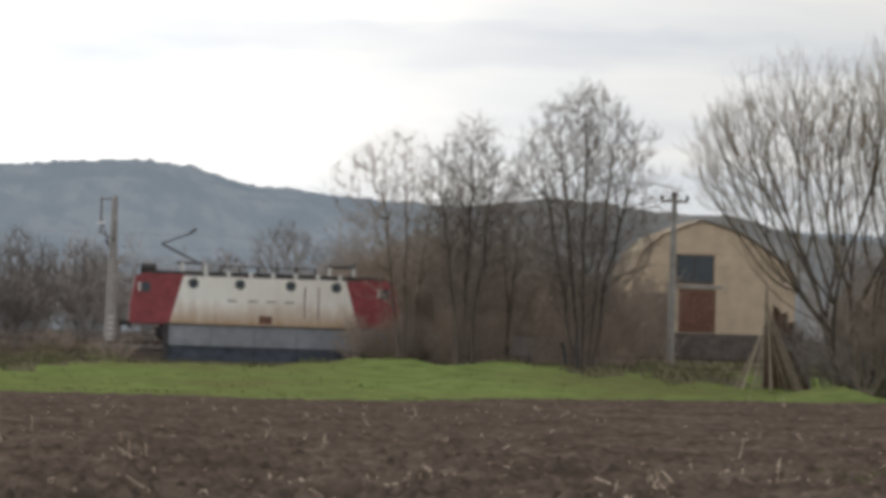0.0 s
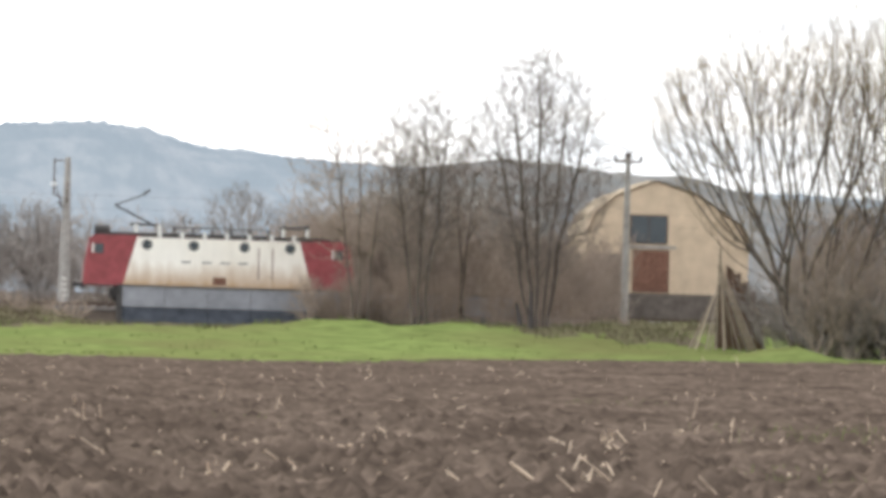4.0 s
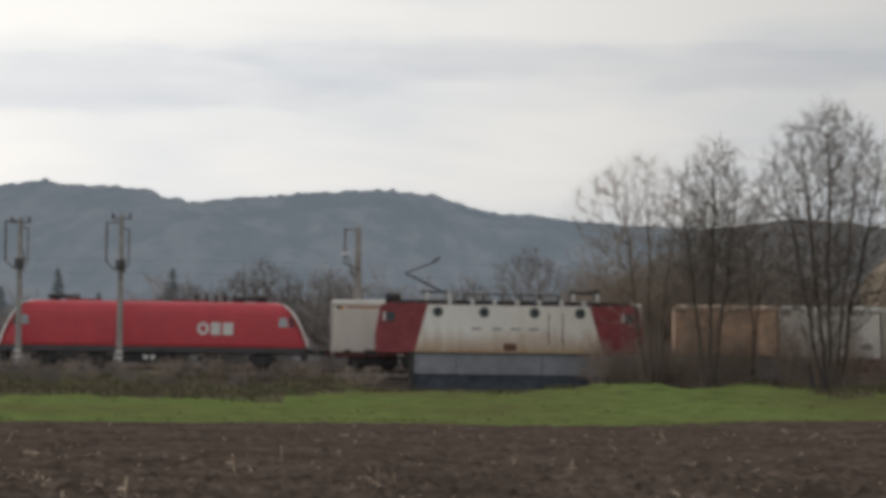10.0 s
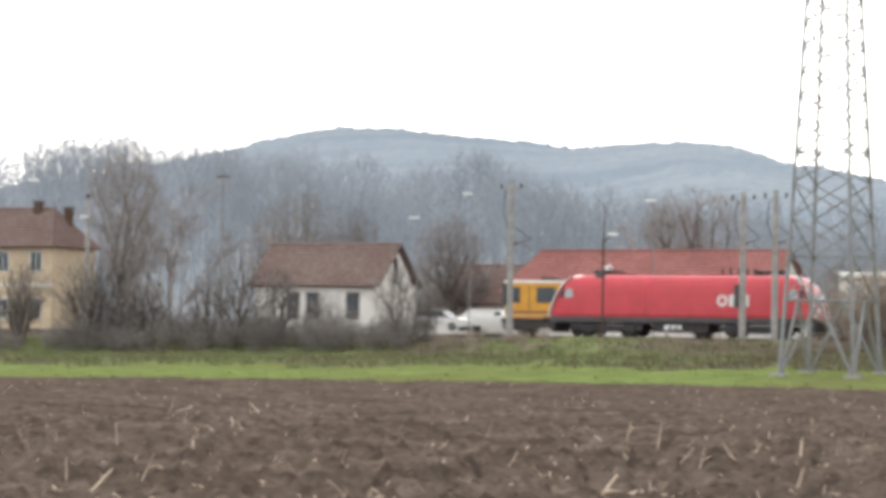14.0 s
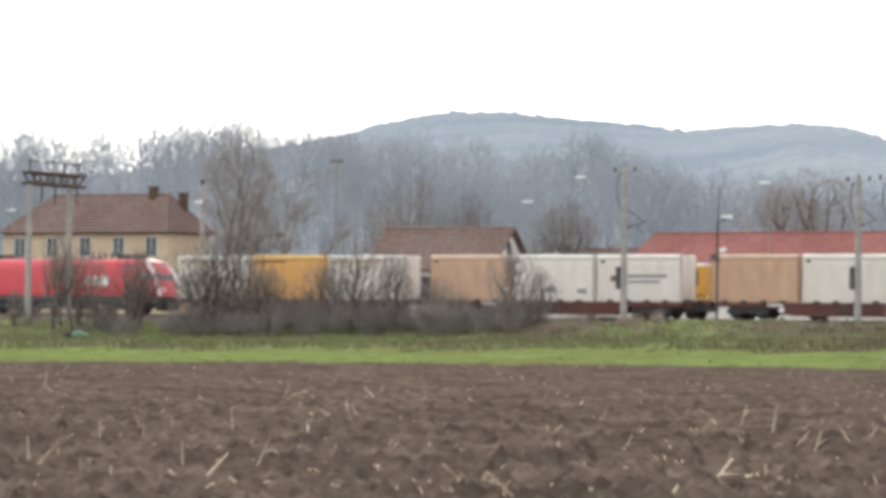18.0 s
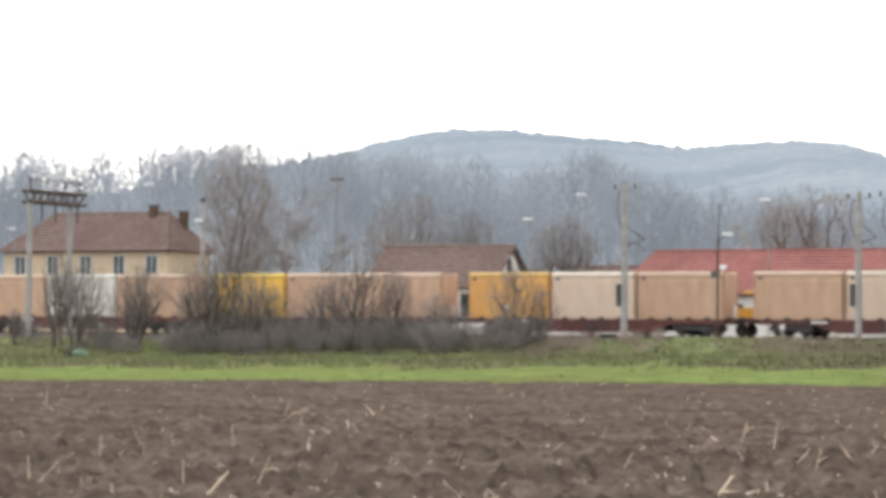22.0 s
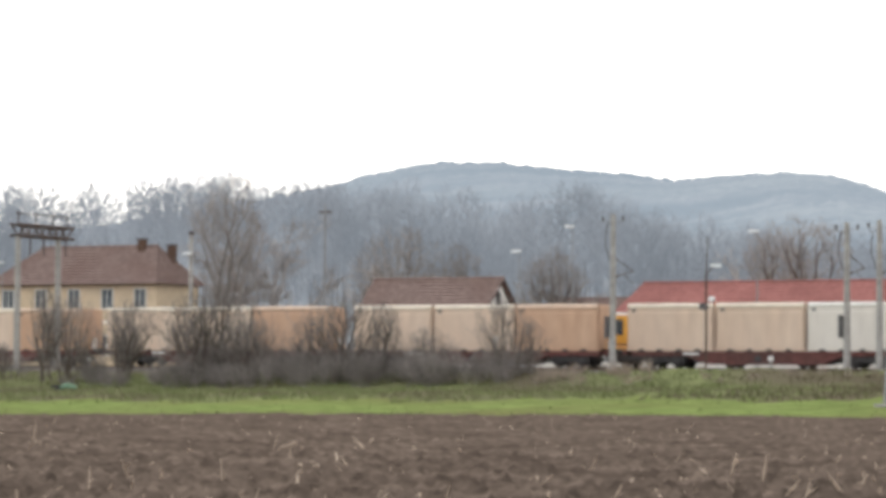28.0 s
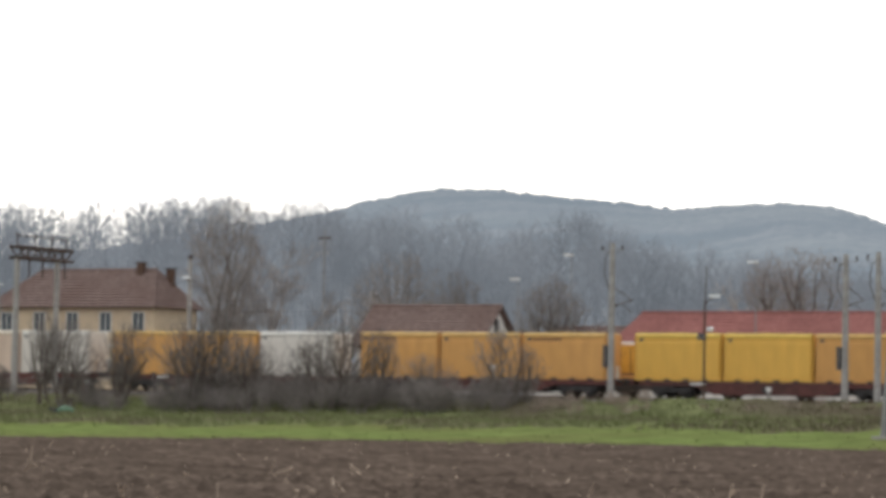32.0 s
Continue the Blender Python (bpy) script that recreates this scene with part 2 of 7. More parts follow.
M_TWIG = mat("willow_twigs", (0.25, 0.195, 0.125), 0.9, grain=4, var=0.3)
M_ALDER = mat("alder_twigs", (0.25, 0.213, 0.19), 0.9, grain=4, var=0.3)
M_BUSH = mat("bare_bush", (0.38, 0.31, 0.258), 0.95, grain=3, var=0.35, vary=0.2)
M_THICKET = mat("dark_thicket_twigs", (0.27, 0.242, 0.225), 0.95, grain=3, var=0.35, vary=0.2)
# needles glow weakly to imitate the haze in front of them
M_CONIFER = mat("conifer_needles_hazed", (0.115, 0.135, 0.125), 0.95, grain=3, var=0.4, haze_glow=(0.42, 0.485, 0.56, 0.15))
M_RED = mat("red_locomotive_paint", (0.60, 0.066, 0.084), 0.28, grain=1.2, var=0.08, stain=0.18)
M_DKRED = mat("faded_red_paint", (0.32, 0.070, 0.080), 0.6, grain=2.5, var=0.25, stain=0.4)
M_CREAM = mat("dirty_cream_paint", (0.92, 0.89, 0.83), 0.5, grain=2.0, var=0.06, stain=0.16, stain_col=(0.55, 0.42, 0.28), stretch=(1, 1, 0.35), foot=(1.2, 2.45, (0.50, 0.34, 0.20)))
M_GREYSKIRT = mat("dark_grey_skirt", (0.10, 0.096, 0.098), 0.6, grain=4, var=0.3, stain=0.4)
M_UNDER = mat("underframe_black", (0.062, 0.058, 0.058), 0.8, grain=5, var=0.4)
M_WHITE = mat("white_paint", (0.75, 0.74, 0.71), 0.45, grain=3, var=0.06, stain=0.15)
M_GLASS = mat("dark_window_glass", (0.05, 0.065, 0.075), 0.12, grain=2, var=0.1, stain=0.1)
M_SKYGLASS = mat("bright_window_glass", (0.45, 0.5, 0.52), 0.15, grain=2, var=0.1, stain=0.1)
M_ROOFGEAR = mat("roof_equipment", (0.05, 0.045, 0.045), 0.6, grain=6, var=0.3)
M_WAGRED = mat("oxide_red_wagon", (0.14, 0.052, 0.045), 0.75, grain=3, var=0.3, stain=0.5, stain_col=(0.05, 0.035, 0.03))
M_CWHITE = mat("white_container_steel", (0.76, 0.73, 0.67), 0.55, grain=1.6, var=0.08, stain=0.35, stain_col=(0.46, 0.37, 0.28), stretch=(1, 1, 0.3))
M_CORANGE = mat("orange_container_steel", (0.70, 0.38, 0.12), 0.55, grain=1.6, var=0.1, stain=0.4, stain_col=(0.50, 0.23, 0.06), stretch=(1, 1, 0.3))
M_CYELLOW = mat("yellow_container_steel", (0.80, 0.47, 0.09), 0.5, grain=1.6, var=0.08, stain=0.25, stain_col=(0.55, 0.30, 0.05), stretch=(1, 1, 0.3))
M_CTAN = mat("dusty_tan_container", (0.57, 0.39, 0.275), 0.75, grain=1.6, var=0.12, stain=0.4, stain_col=(0.38, 0.19, 0.10), stretch=(1, 1, 0.3))
M_CCREAM = mat("dusty_cream_container", (0.68, 0.55, 0.44), 0.75, grain=1.6, var=0.1, stain=0.4, stain_col=(0.46, 0.29, 0.18), stretch=(1, 1, 0.3))
M_CONC = mat("weathered_concrete", (0.38, 0.365, 0.345), 0.9, grain=4, var=0.2, stain=0.45, bump=0.2)
M_RAMP = mat("blue_grey_concrete", (0.31, 0.32, 0.355), 0.85, grain=2, var=0.15, stain=0.4)
M_RAMPLOW = mat("dark_blue_concrete", (0.10, 0.112, 0.14), 0.85, grain=2, var=0.3, stain=0.4)
M_STEEL = mat("galvanised_steel", (0.27, 0.27, 0.275), 0.7, 0.1, grain=3, var=0.15, stain=0.3)
M_RUST = mat("rusty_steel", (0.085, 0.055, 0.042), 0.8, grain=4, var=0.3)
M_OCHRE = mat("ochre_plaster", (0.62, 0.50, 0.35), 0.9, grain=1.2, var=0.12, stain=0.45, stain_col=(0.50, 0.40, 0.30), bump=0.1)
M_BARN = mat("faded_barn_plaster", (0.60, 0.485, 0.355), 0.9, grain=0.9, var=0.18, stain=0.6, stain_col=(0.44, 0.35, 0.265), bump=0.15)
M_BARNROOF = mat("dusty_fibre_roofing", (0.40, 0.335, 0.255), 0.9, grain=1.2, var=0.2, stain=0.6, stain_col=(0.25, 0.17, 0.12))
M_BARE = mat("bare_grey_plaster", (0.30, 0.25, 0.21), 0.9, grain=1.2, var=0.25, stain=0.5, bump=0.15)
M_WPLASTER = mat("white_plaster", (0.82, 0.795, 0.75), 0.9, grain=1.2, var=0.1, stain=0.4, stain_col=(0.48, 0.43, 0.38), bump=0.1)
M_TILE = mat("red_roof_tiles", (0.335, 0.152, 0.138), 0.85, grain=3, var=0.2, stain=0.4, vary=0.1)
M_TILEB = mat("brown_roof_tiles", (0.215, 0.158, 0.142), 0.9, grain=3, var=0.25, stain=0.5, stain_col=(0.16, 0.105, 0.09))
M_PLINTH = mat("damp_grey_plinth", (0.155, 0.135, 0.12), 0.9, grain=2, var=0.3, stain=0.5)
M_BRICKDOOR = mat("red_brown_boards", (0.21, 0.115, 0.085), 0.85, grain=4, var=0.25, stain=0.4)
M_WOOD = mat("weathered_poles", (0.36, 0.30, 0.24), 0.9, grain=5, var=0.3, vary=0.35)
M_BOARD = mat("brown_board", (0.13, 0.085, 0.065), 0.9, grain=4, var=0.3)
M_SLATE = mat("dark_grey_roofing", (0.11, 0.115, 0.125), 0.8, grain=2, var=0.2, stain=0.4)
M_YVEH = mat("track_car_yellow", (0.68, 0.345, 0.05), 0.5, grain=2, var=0.12, stain=0.3)
M_LAMP = mat("lamp_housing", (0.75, 0.77, 0.78), 0.4, grain=5, var=0.05, stain=0.1)
M_TARP = mat("green_tarpaulin", (0.10, 0.18, 0.11), 0.6, grain=3, var=0.2)
M_INSUL = mat("insulator_brown", (0.05, 0.03, 0.025), 0.3, grain=8, var=0.2)


# ---- mesh helpers ----
def raw(name, verts, faces, material, parent=None, smooth=False):
    me = bpy.data.meshes.new(name)
    me.from_pydata(verts, [], faces)
    me.materials.append(material)
    if smooth:
        me.polygons.foreach_set("use_smooth", [True] * len(me.polygons))
    me.update()
    ob = new(name, me)
    ob.parent = parent
    return ob


def part(name, bm, material, parent=None, label="", bevel=0.0):
    """Links a bmesh as one mesh object under a thing or a part."""
    if bevel:
        bmesh.ops.bevel(bm, geom=[e for e in bm.edges if e.calc_face_angle(0) > 0.6], offset=bevel, segments=2, affect="EDGES", clamp_overlap=True)
    bmesh.ops.recalc_face_normals(bm, faces=bm.faces)
    me = bpy.data.meshes.new(name)
    bm.to_mesh(me)
    bm.free()
    me.materials.append(material)
    ob = new(name, me)
    ob.parent = parent
    if label:
        tagged(ob, label)
    return ob


def thing(name, label, category, m=None, group="", kind=""):
    ob = new(name)
    ob.empty_display_size = 0.3
    if m is not None:
        ob.matrix_world = m
    return tagged(ob, label, category, group, kind)


def box(bm, x0, x1, y0, y1, z0, z1):
    v = [bm.verts.new((x, y, z)) for z in (z0, z1) for y in (y0, y1) for x in (x0, x1)]
    for f in ((0, 1, 3, 2), (4, 6, 7, 5), (0, 4, 5, 1), (2, 3, 7, 6), (0, 2, 6, 4), (1, 5, 7, 3)):
        bm.faces.new([v[i] for i in f])
    return bm


def boxes(*bs):
    bm = bmesh.new()
    for b in bs:
        box(bm, *b)
    return bm


def tube(bm, a, b, r0, r1=None, n=8):
    """A closed tapered tube from a to b."""
    a, b, r1 = Vector(a), Vector(b), r0 if r1 is None else r1
    q = (b - a).to_track_quat("Z", "Y")
    ring = [[bm.verts.new(p + q @ Vector((r * math.cos(k * math.tau / n), r * math.sin(k * math.tau / n), 0))) for k in range(n)] for p, r in ((a, r0), (b, r1))]
    for k in range(n):
        bm.faces.new((ring[0][k], ring[0][(k + 1) % n], ring[1][(k + 1) % n], ring[1][k]))
    bm.faces.new(ring[0][::-1])
    bm.faces.new(ring[1])
    return bm


def tubes(*ts, n=8):
    bm = bmesh.new()
    for t in ts:
        tube(bm, *t, n=n)
    return bm


def prism(bm, outline, y0, y1):
    """An outline in x and z, drawn out along y."""
    a = [bm.verts.new((x, y0, z)) for x, z in outline]
    b = [bm.verts.new((x, y1, z)) for x, z in outline]
    k = len(outline)
    bm.faces.new(a)
    bm.faces.new(b[::-1])
    for i in range(k):
        bm.faces.new((a[i], b[i], b[(i + 1) % k], a[(i + 1) % k]))
    return bm


def prism_x(bm, outline, x0, x1):
    """An outline in y and z, drawn out along x."""
    a = [bm.verts.new((x0, y, z)) for y, z in outline]
    b = [bm.verts.new((x1, y, z)) for y, z in outline]
    k = len(outline)
    bm.faces.new(a)
    bm.faces.new(b[::-1])
    for i in range(k):
        bm.faces.new((a[i], b[i], b[(i + 1) % k], a[(i + 1) % k]))
    return bm


def smooth01(a, b, v):
    v = np.clip((v - a) / (b - a), 0, 1)
    return v * v * (3 - 2 * v)


def fractal(p, scale, octaves=4):
    """Fractal noise at an array of places (n, 3)."""
    return np.array([noise.fractal(Vector(q) * scale, 0.9, 2.0, octaves) for q in p])


# ---- ground ----
RAIL = 2.42
EDGE_X = [-400, -97, -80, -65, -50, -43, -30, -2, 14, 17, 41, 48, 400]
EDGE_Z = [-0.41, -0.41, -0.24, -0.07, 0.08, 0.04, -0.1, -0.08, 0.05, 0.2, 0.6, 0.63, 0.63]


def edge_y(x):
    """The border between ploughed soil and grass."""
    return 120.0 + 1.5 * np.sin(x * 0.045) + 0.5 * np.sin(x * 0.21 + 1)


def strip_end(x):
    """Where the bright grass ends and the rough bank begins."""
    ragged = 2.0 * np.sin(x * 0.37) + 1.5 * np.sin(x * 0.91 + 2) + 1.2 * np.sin(x * 1.9)
    return 134.0 + ragged + 3.0 * smooth01(-30, -12, x) + 15.0 * smooth01(-6, 3, x) - 9.0 * smooth01(19, 25, x)


def ground_z(x, y):
    """Height of the field, the grass strip, the bank and the land behind the line."""
    e = np.interp(x, EDGE_X, EDGE_Z)
    field = e * smooth01(60, 118, y)
    ramp = smooth01(-1, 3, x) * (1 - smooth01(27, 31, x))
    bank = np.interp(y, [118, 140, 150, 154, 159, 162, 186, 205, 300], [0, 0.95, 1.25, 1.45, 2.3, 2.06, 2.06, 2.7, 4.0])
    low = np.interp(y, [118, 140, 150, 161.4, 162.2, 186, 205, 300], [0, 0.95, 1.2, 1.28, 2.06, 2.06, 2.7, 4.0])
    bank = bank * (1 - ramp) + low * ramp
    bank = bank + (0.55 + 0.12 * np.sin(x * 0.9) + 0.08 * np.sin(x * 2.3 + 1)) * smooth01(9.5, 12.5, x) * (1 - smooth01(36, 44, x)) * smooth01(139, 147, y) * (1 - smooth01(150, 156, y))
    crest = np.interp(x, [-200, -85, -78, -70, -60, -50, -40, -34, -25, -9, 0], [2.3, 2.3, 2.35, 2.45, 2.38, 2.1, 1.92, 1.78, 2.0, 2.25, 2.3])
    bank = bank + (crest - 2.3) * smooth01(152, 158.5, y) * (1 - smooth01(160, 162, y)) * (1 - ramp)
    bank = bank + 0.75 * np.exp(-((x - 34.4) / 1.9) ** 2 - ((y - 128.5) / 2.4) ** 2)
    bank = bank - np.interp(x, [-135, -97, -80, -65, -57], [0.75, 0.48, 0.27, 0.09, 0.0]) * (1 - smooth01(159.5, 162, y))
    k = smooth01(116, 121, y)
    z = np.where(y < 116, field, field * (1 - k) + np.maximum(bank, np.minimum(e, bank + e * (1 - smooth01(118, 150, y)))) * k)
    return z


def build_ground():
    # grass strip, bank and land, coarse far away
    xs = np.concatenate([[-3500, -1500, -700, -400, -260], np.arange(-190, 111, 1.5), [140, 200, 400, 800, 1800, 3500]])
    ys = np.concatenate([[-900, -200, -40, 0, 20, 60, 100], np.arange(114, 170, 0.8), [175, 186, 205, 240, 300, 500, 900, 1600, 3200, 4800]])
    X, Y = np.meshgrid(xs, ys)
    Z = ground_z(X.ravel(), Y.ravel())
    P = np.stack([X.ravel(), Y.ravel(), Z], 1)
    near = (Y.ravel() > 116) & (Y.ravel() < 160) & (abs(X.ravel()) < 200)
    P[near, 2] += (0.10 + 0.14 * smooth01(150, 156, P[near, 1])) * fractal(P[near] * (1, 1, 0), 0.35)
    P[Y.ravel() < 116, 2] -= 0.5
    w = len(xs)
    F = [(j * w + i, j * w + i + 1, (j + 1) * w + i + 1, (j + 1) * w + i) for j in range(len(ys) - 1) for i in range(w - 1)]
    g = raw("ground", P.tolist(), F, M_GRASS, smooth=True)
    g.data.materials.append(M_ROUGH)
    g.data.materials.append(M_DIRT)
    g.data.materials.append(M_SOIL)
    g.data.materials.append(M_BANK)
    ci = np.array([(xs[i], ys[j]) for j in range(len(ys) - 1) for i in range(w - 1)])
    border = strip_end(ci[:, 0])
    kind = np.where(ci[:, 1] < 114, 3, (ci[:, 1] > border).astype(np.int32) + (ci[:, 1] > 160.5))
    kind[(kind == 1) & (ci[:, 0] < -57 + 4 * np.sin(ci[:, 1]))] = 4
    g.data.polygons.foreach_set("material_index", kind.astype(np.int32).tolist())
    tagged(g, "green grass strip rising to a rough railway bank", "ground", kind="structure")


def build_field():
    # ploughed soil in furrows and clods, finer towards the camera's stand
    az = np.radians(np.arange(-41, 20.01, 0.155))
    r = 17 * np.exp(np.arange(0, math.log(140 / 17), 0.0042))
    A, R = np.meshgrid(az, r)
    X, Y = (R * np.sin(A)).ravel(), (R * np.cos(A)).ravel()
    ye = edge_y(X)
    Y = np.minimum(Y, ye)
    P = np.stack([X, Y, 0 * X], 1)
    n1, n2, n3, n4 = fractal(P, 0.8, 3), fractal(P + (31, 7, 0), 3.4, 3), fractal(P + (5, 91, 3), 0.12, 2), fractal(P + (55, 17, 3), 5.5, 2)
    clod = np.clip(n2, 0, None) ** 1.3
    fade = 1 - smooth01(0, 2.0, Y - ye + 2.0)
    near = 1 - smooth01(34, 75, Y)
    Z = ground_z(X, np.minimum(Y, 115.9)) + (0.06 * n1 + (0.10 + 0.13 * near) * clod + 0.07 * n3 + 0.15 * near * np.clip(n4, 0, None)) * (0.25 + 0.75 * fade) + 0.03
    P[:, 2] = Z
    w = len(az)
    keep = ~((Y.reshape(R.shape)[:-1, :-1] >= ye.reshape(R.shape)[:-1, :-1] - 0.01))
    F = [(j * w + i, j * w + i + 1, (j + 1) * w + i + 1, (j + 1) * w + i) for j in range(len(r) - 1) for i in range(w - 1) if keep[j, i]]
    f = raw("ploughed_field", P.tolist(), F, M_SOIL, smooth=True)
    tagged(f, "dark brown ploughed field of crumbly clods", "field", kind="structure")


build_ground()
build_field()


# ---- hills ----
def hill(name, label, azs, els, dist, depth, material, seed, rough, crown=9.0):
    """A wooded ridge: its crest follows the given angles of height; gullies and single crowns break its face and line."""
    a = np.arange(max(-46, azs[0]), min(20, azs[-1]) + 0.01, 0.03)
    el = np.interp(a, azs, els)
    V, rows = [], 46
    for j in range(rows + 1):
        f = j / rows
        d = dist - depth * (1 - f)
        crest = np.tan(np.radians(el)) * dist
        x, y = d * np.sin(np.radians(a)), d * np.cos(np.radians(a))
        p = np.stack([x, y, 0 * x + seed * 37.0], 1)
        z = crest * (f ** 0.75) * 1.012
        gully = fractal(p, 9.0 / dist, 2) * rough * 0.35 * math.sin(math.pi * min(1.0, f * 1.05)) * f
        canopy = rough * (0.30 * fractal(p, 1.0 / (crown * 4.5), 2) * f ** 3 + 0.42 * np.clip(fractal(p, 1.0 / crown, 2), -0.3, 1.0))
        V += np.stack([x, y, z + (gully + canopy) * min(1.0, f * 3) + EYE], 1).tolist()
    w = len(a)
    V += [(dist * 1.15 * math.sin(radians(q)), dist * 1.15 * math.cos(radians(q)), -5) for q in a]
    F = [(j * w + i, j * w + i + 1, (j + 1) * w + i + 1, (j + 1) * w + i) for j in range(rows + 1) for i in range(w - 1)]
    tagged(raw(name, V, F, material, smooth=True), label, "hill", kind="structure")


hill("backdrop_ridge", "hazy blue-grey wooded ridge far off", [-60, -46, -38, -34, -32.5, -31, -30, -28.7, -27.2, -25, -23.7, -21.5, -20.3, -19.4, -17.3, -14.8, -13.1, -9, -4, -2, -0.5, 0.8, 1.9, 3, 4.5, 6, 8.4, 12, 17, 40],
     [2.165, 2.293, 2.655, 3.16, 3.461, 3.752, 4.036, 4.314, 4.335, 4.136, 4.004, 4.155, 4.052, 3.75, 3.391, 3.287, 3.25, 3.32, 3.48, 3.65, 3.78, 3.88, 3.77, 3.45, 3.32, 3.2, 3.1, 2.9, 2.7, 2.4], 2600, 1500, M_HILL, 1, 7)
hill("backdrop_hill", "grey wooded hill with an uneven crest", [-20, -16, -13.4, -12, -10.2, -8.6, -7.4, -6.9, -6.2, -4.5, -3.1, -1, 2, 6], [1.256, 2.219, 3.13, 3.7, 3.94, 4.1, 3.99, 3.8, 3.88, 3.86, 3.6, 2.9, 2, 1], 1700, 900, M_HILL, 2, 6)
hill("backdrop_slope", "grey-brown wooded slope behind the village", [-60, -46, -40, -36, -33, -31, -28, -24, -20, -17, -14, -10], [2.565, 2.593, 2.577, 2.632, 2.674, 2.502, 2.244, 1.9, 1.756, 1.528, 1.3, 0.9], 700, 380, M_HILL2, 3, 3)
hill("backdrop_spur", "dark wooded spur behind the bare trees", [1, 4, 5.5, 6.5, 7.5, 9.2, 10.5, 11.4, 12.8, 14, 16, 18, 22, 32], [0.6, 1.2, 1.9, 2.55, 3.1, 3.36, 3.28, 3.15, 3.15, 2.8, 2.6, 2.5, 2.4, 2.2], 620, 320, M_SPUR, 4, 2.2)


# ---- railway line ----
def build_line():
    bed = bmesh.new()
    for y in (164.0, 169.0, 176.0):
        prism_y(bed, y, 1.9, 1.55)
    tagged(part("ballast_bed", bed, M_BALLAST), "grey-brown stone ballast under the tracks", "ballast", kind="structure")
    for y, x0, x1 in ((164.0, -40, 60), (169.0, -330, 160), (176.0, -330, 60)):
        t = thing("railway_track", "rusty steel rails on concrete sleepers", "track", pose(0, y, 0), "tracks of the line")
        for s in (-0.75, 0.75):
            part("rail", boxes((x0, x1, s - 0.035, s + 0.035, RAIL - 0.03, RAIL), (x0, x1, s - 0.012, s + 0.012, RAIL - 0.14, RAIL - 0.03), (x0, x1, s - 0.07, s + 0.07, RAIL - 0.16, RAIL - 0.14)), M_RUST, t)
        bm = bmesh.new()
        for k in range(int((min(x1, 60) - max(x0, -170)) / 0.65)):
            x = max(x0, -170) + 0.65 * k
            box(bm, x - 0.12, x + 0.12, -1.25, 1.25, RAIL - 0.3, RAIL - 0.155)
        tagged(part("sleeper_row", bm, M_CONC, t), kind="stuff")


def prism_y(bm, y, half_low, half_top):
    z0, z1 = 2.0, RAIL - 0.2
    a = [bm.verts.new((-330, y + q, z)) for q, z in ((-half_low, z0), (-half_top, z1), (half_top, z1), (half_low, z0))]
    b = [bm.verts.new((160, y + q, z)) for q, z in ((-half_low, z0), (-half_top, z1), (half_top, z1), (half_low, z0))]
    for i in range(4):
        bm.faces.new((a[i], b[i], b[(i + 1) % 4], a[(i + 1) % 4]))
    bm.faces.new(a[::-1])
    bm.faces.new(b)


build_line()
TRAIN_Y = 169.0
MOVING = []
RUN_T = [0, 7, 11, 14, 17, 19, 21, 23, 25, 28, 31, 32]
RUN_X = [126.8, 30.65, -24.75, -66.05, -108.87, -138.11, -167.6, -197.06, -227.1, -272.7, -318.5, -333.8]


def train_x(t):
    """Middle of the red locomotive, which slowly gathers speed."""
    return float(np.interp(t, RUN_T, RUN_X))


def wheel(bm, x, y, r=0.46):
    tube(bm, (x, y - 0.07, r), (x, y + 0.07, r), r, n=16)
    tube(bm, (x, y - 0.12, r), (x, y - 0.07, r), 0.14, n=10)


# ---- red electric locomotive ----
def loft(sections, material, name, parent, label=""):
    """A closed skin over rings of equal length."""
    n = len(sections[0])
    V = [v for s in sections for v in s]
    F = [(j * n + i, j * n + (i + 1) % n, (j + 1) * n + (i + 1) % n, (j + 1) * n + i) for j in range(len(sections) - 1) for i in range(n)]
    F += [tuple(range(n))[::-1], tuple((len(sections) - 1) * n + i for i in range(n))]
    ob = raw(name, V, F, material, parent)
    if label:
        tagged(ob, label)
    return ob


def nose_x(z, half):
    """How far the sloped, rounded nose reaches at a height over the rail."""
    return half - np.interp(z, [0.9, 1.3, 1.9, 2.6, 3.2, 3.6, 3.85, 4.0], [0.05, 0.0, 0.16, 0.45, 0.8, 1.12, 1.45, 2.1])


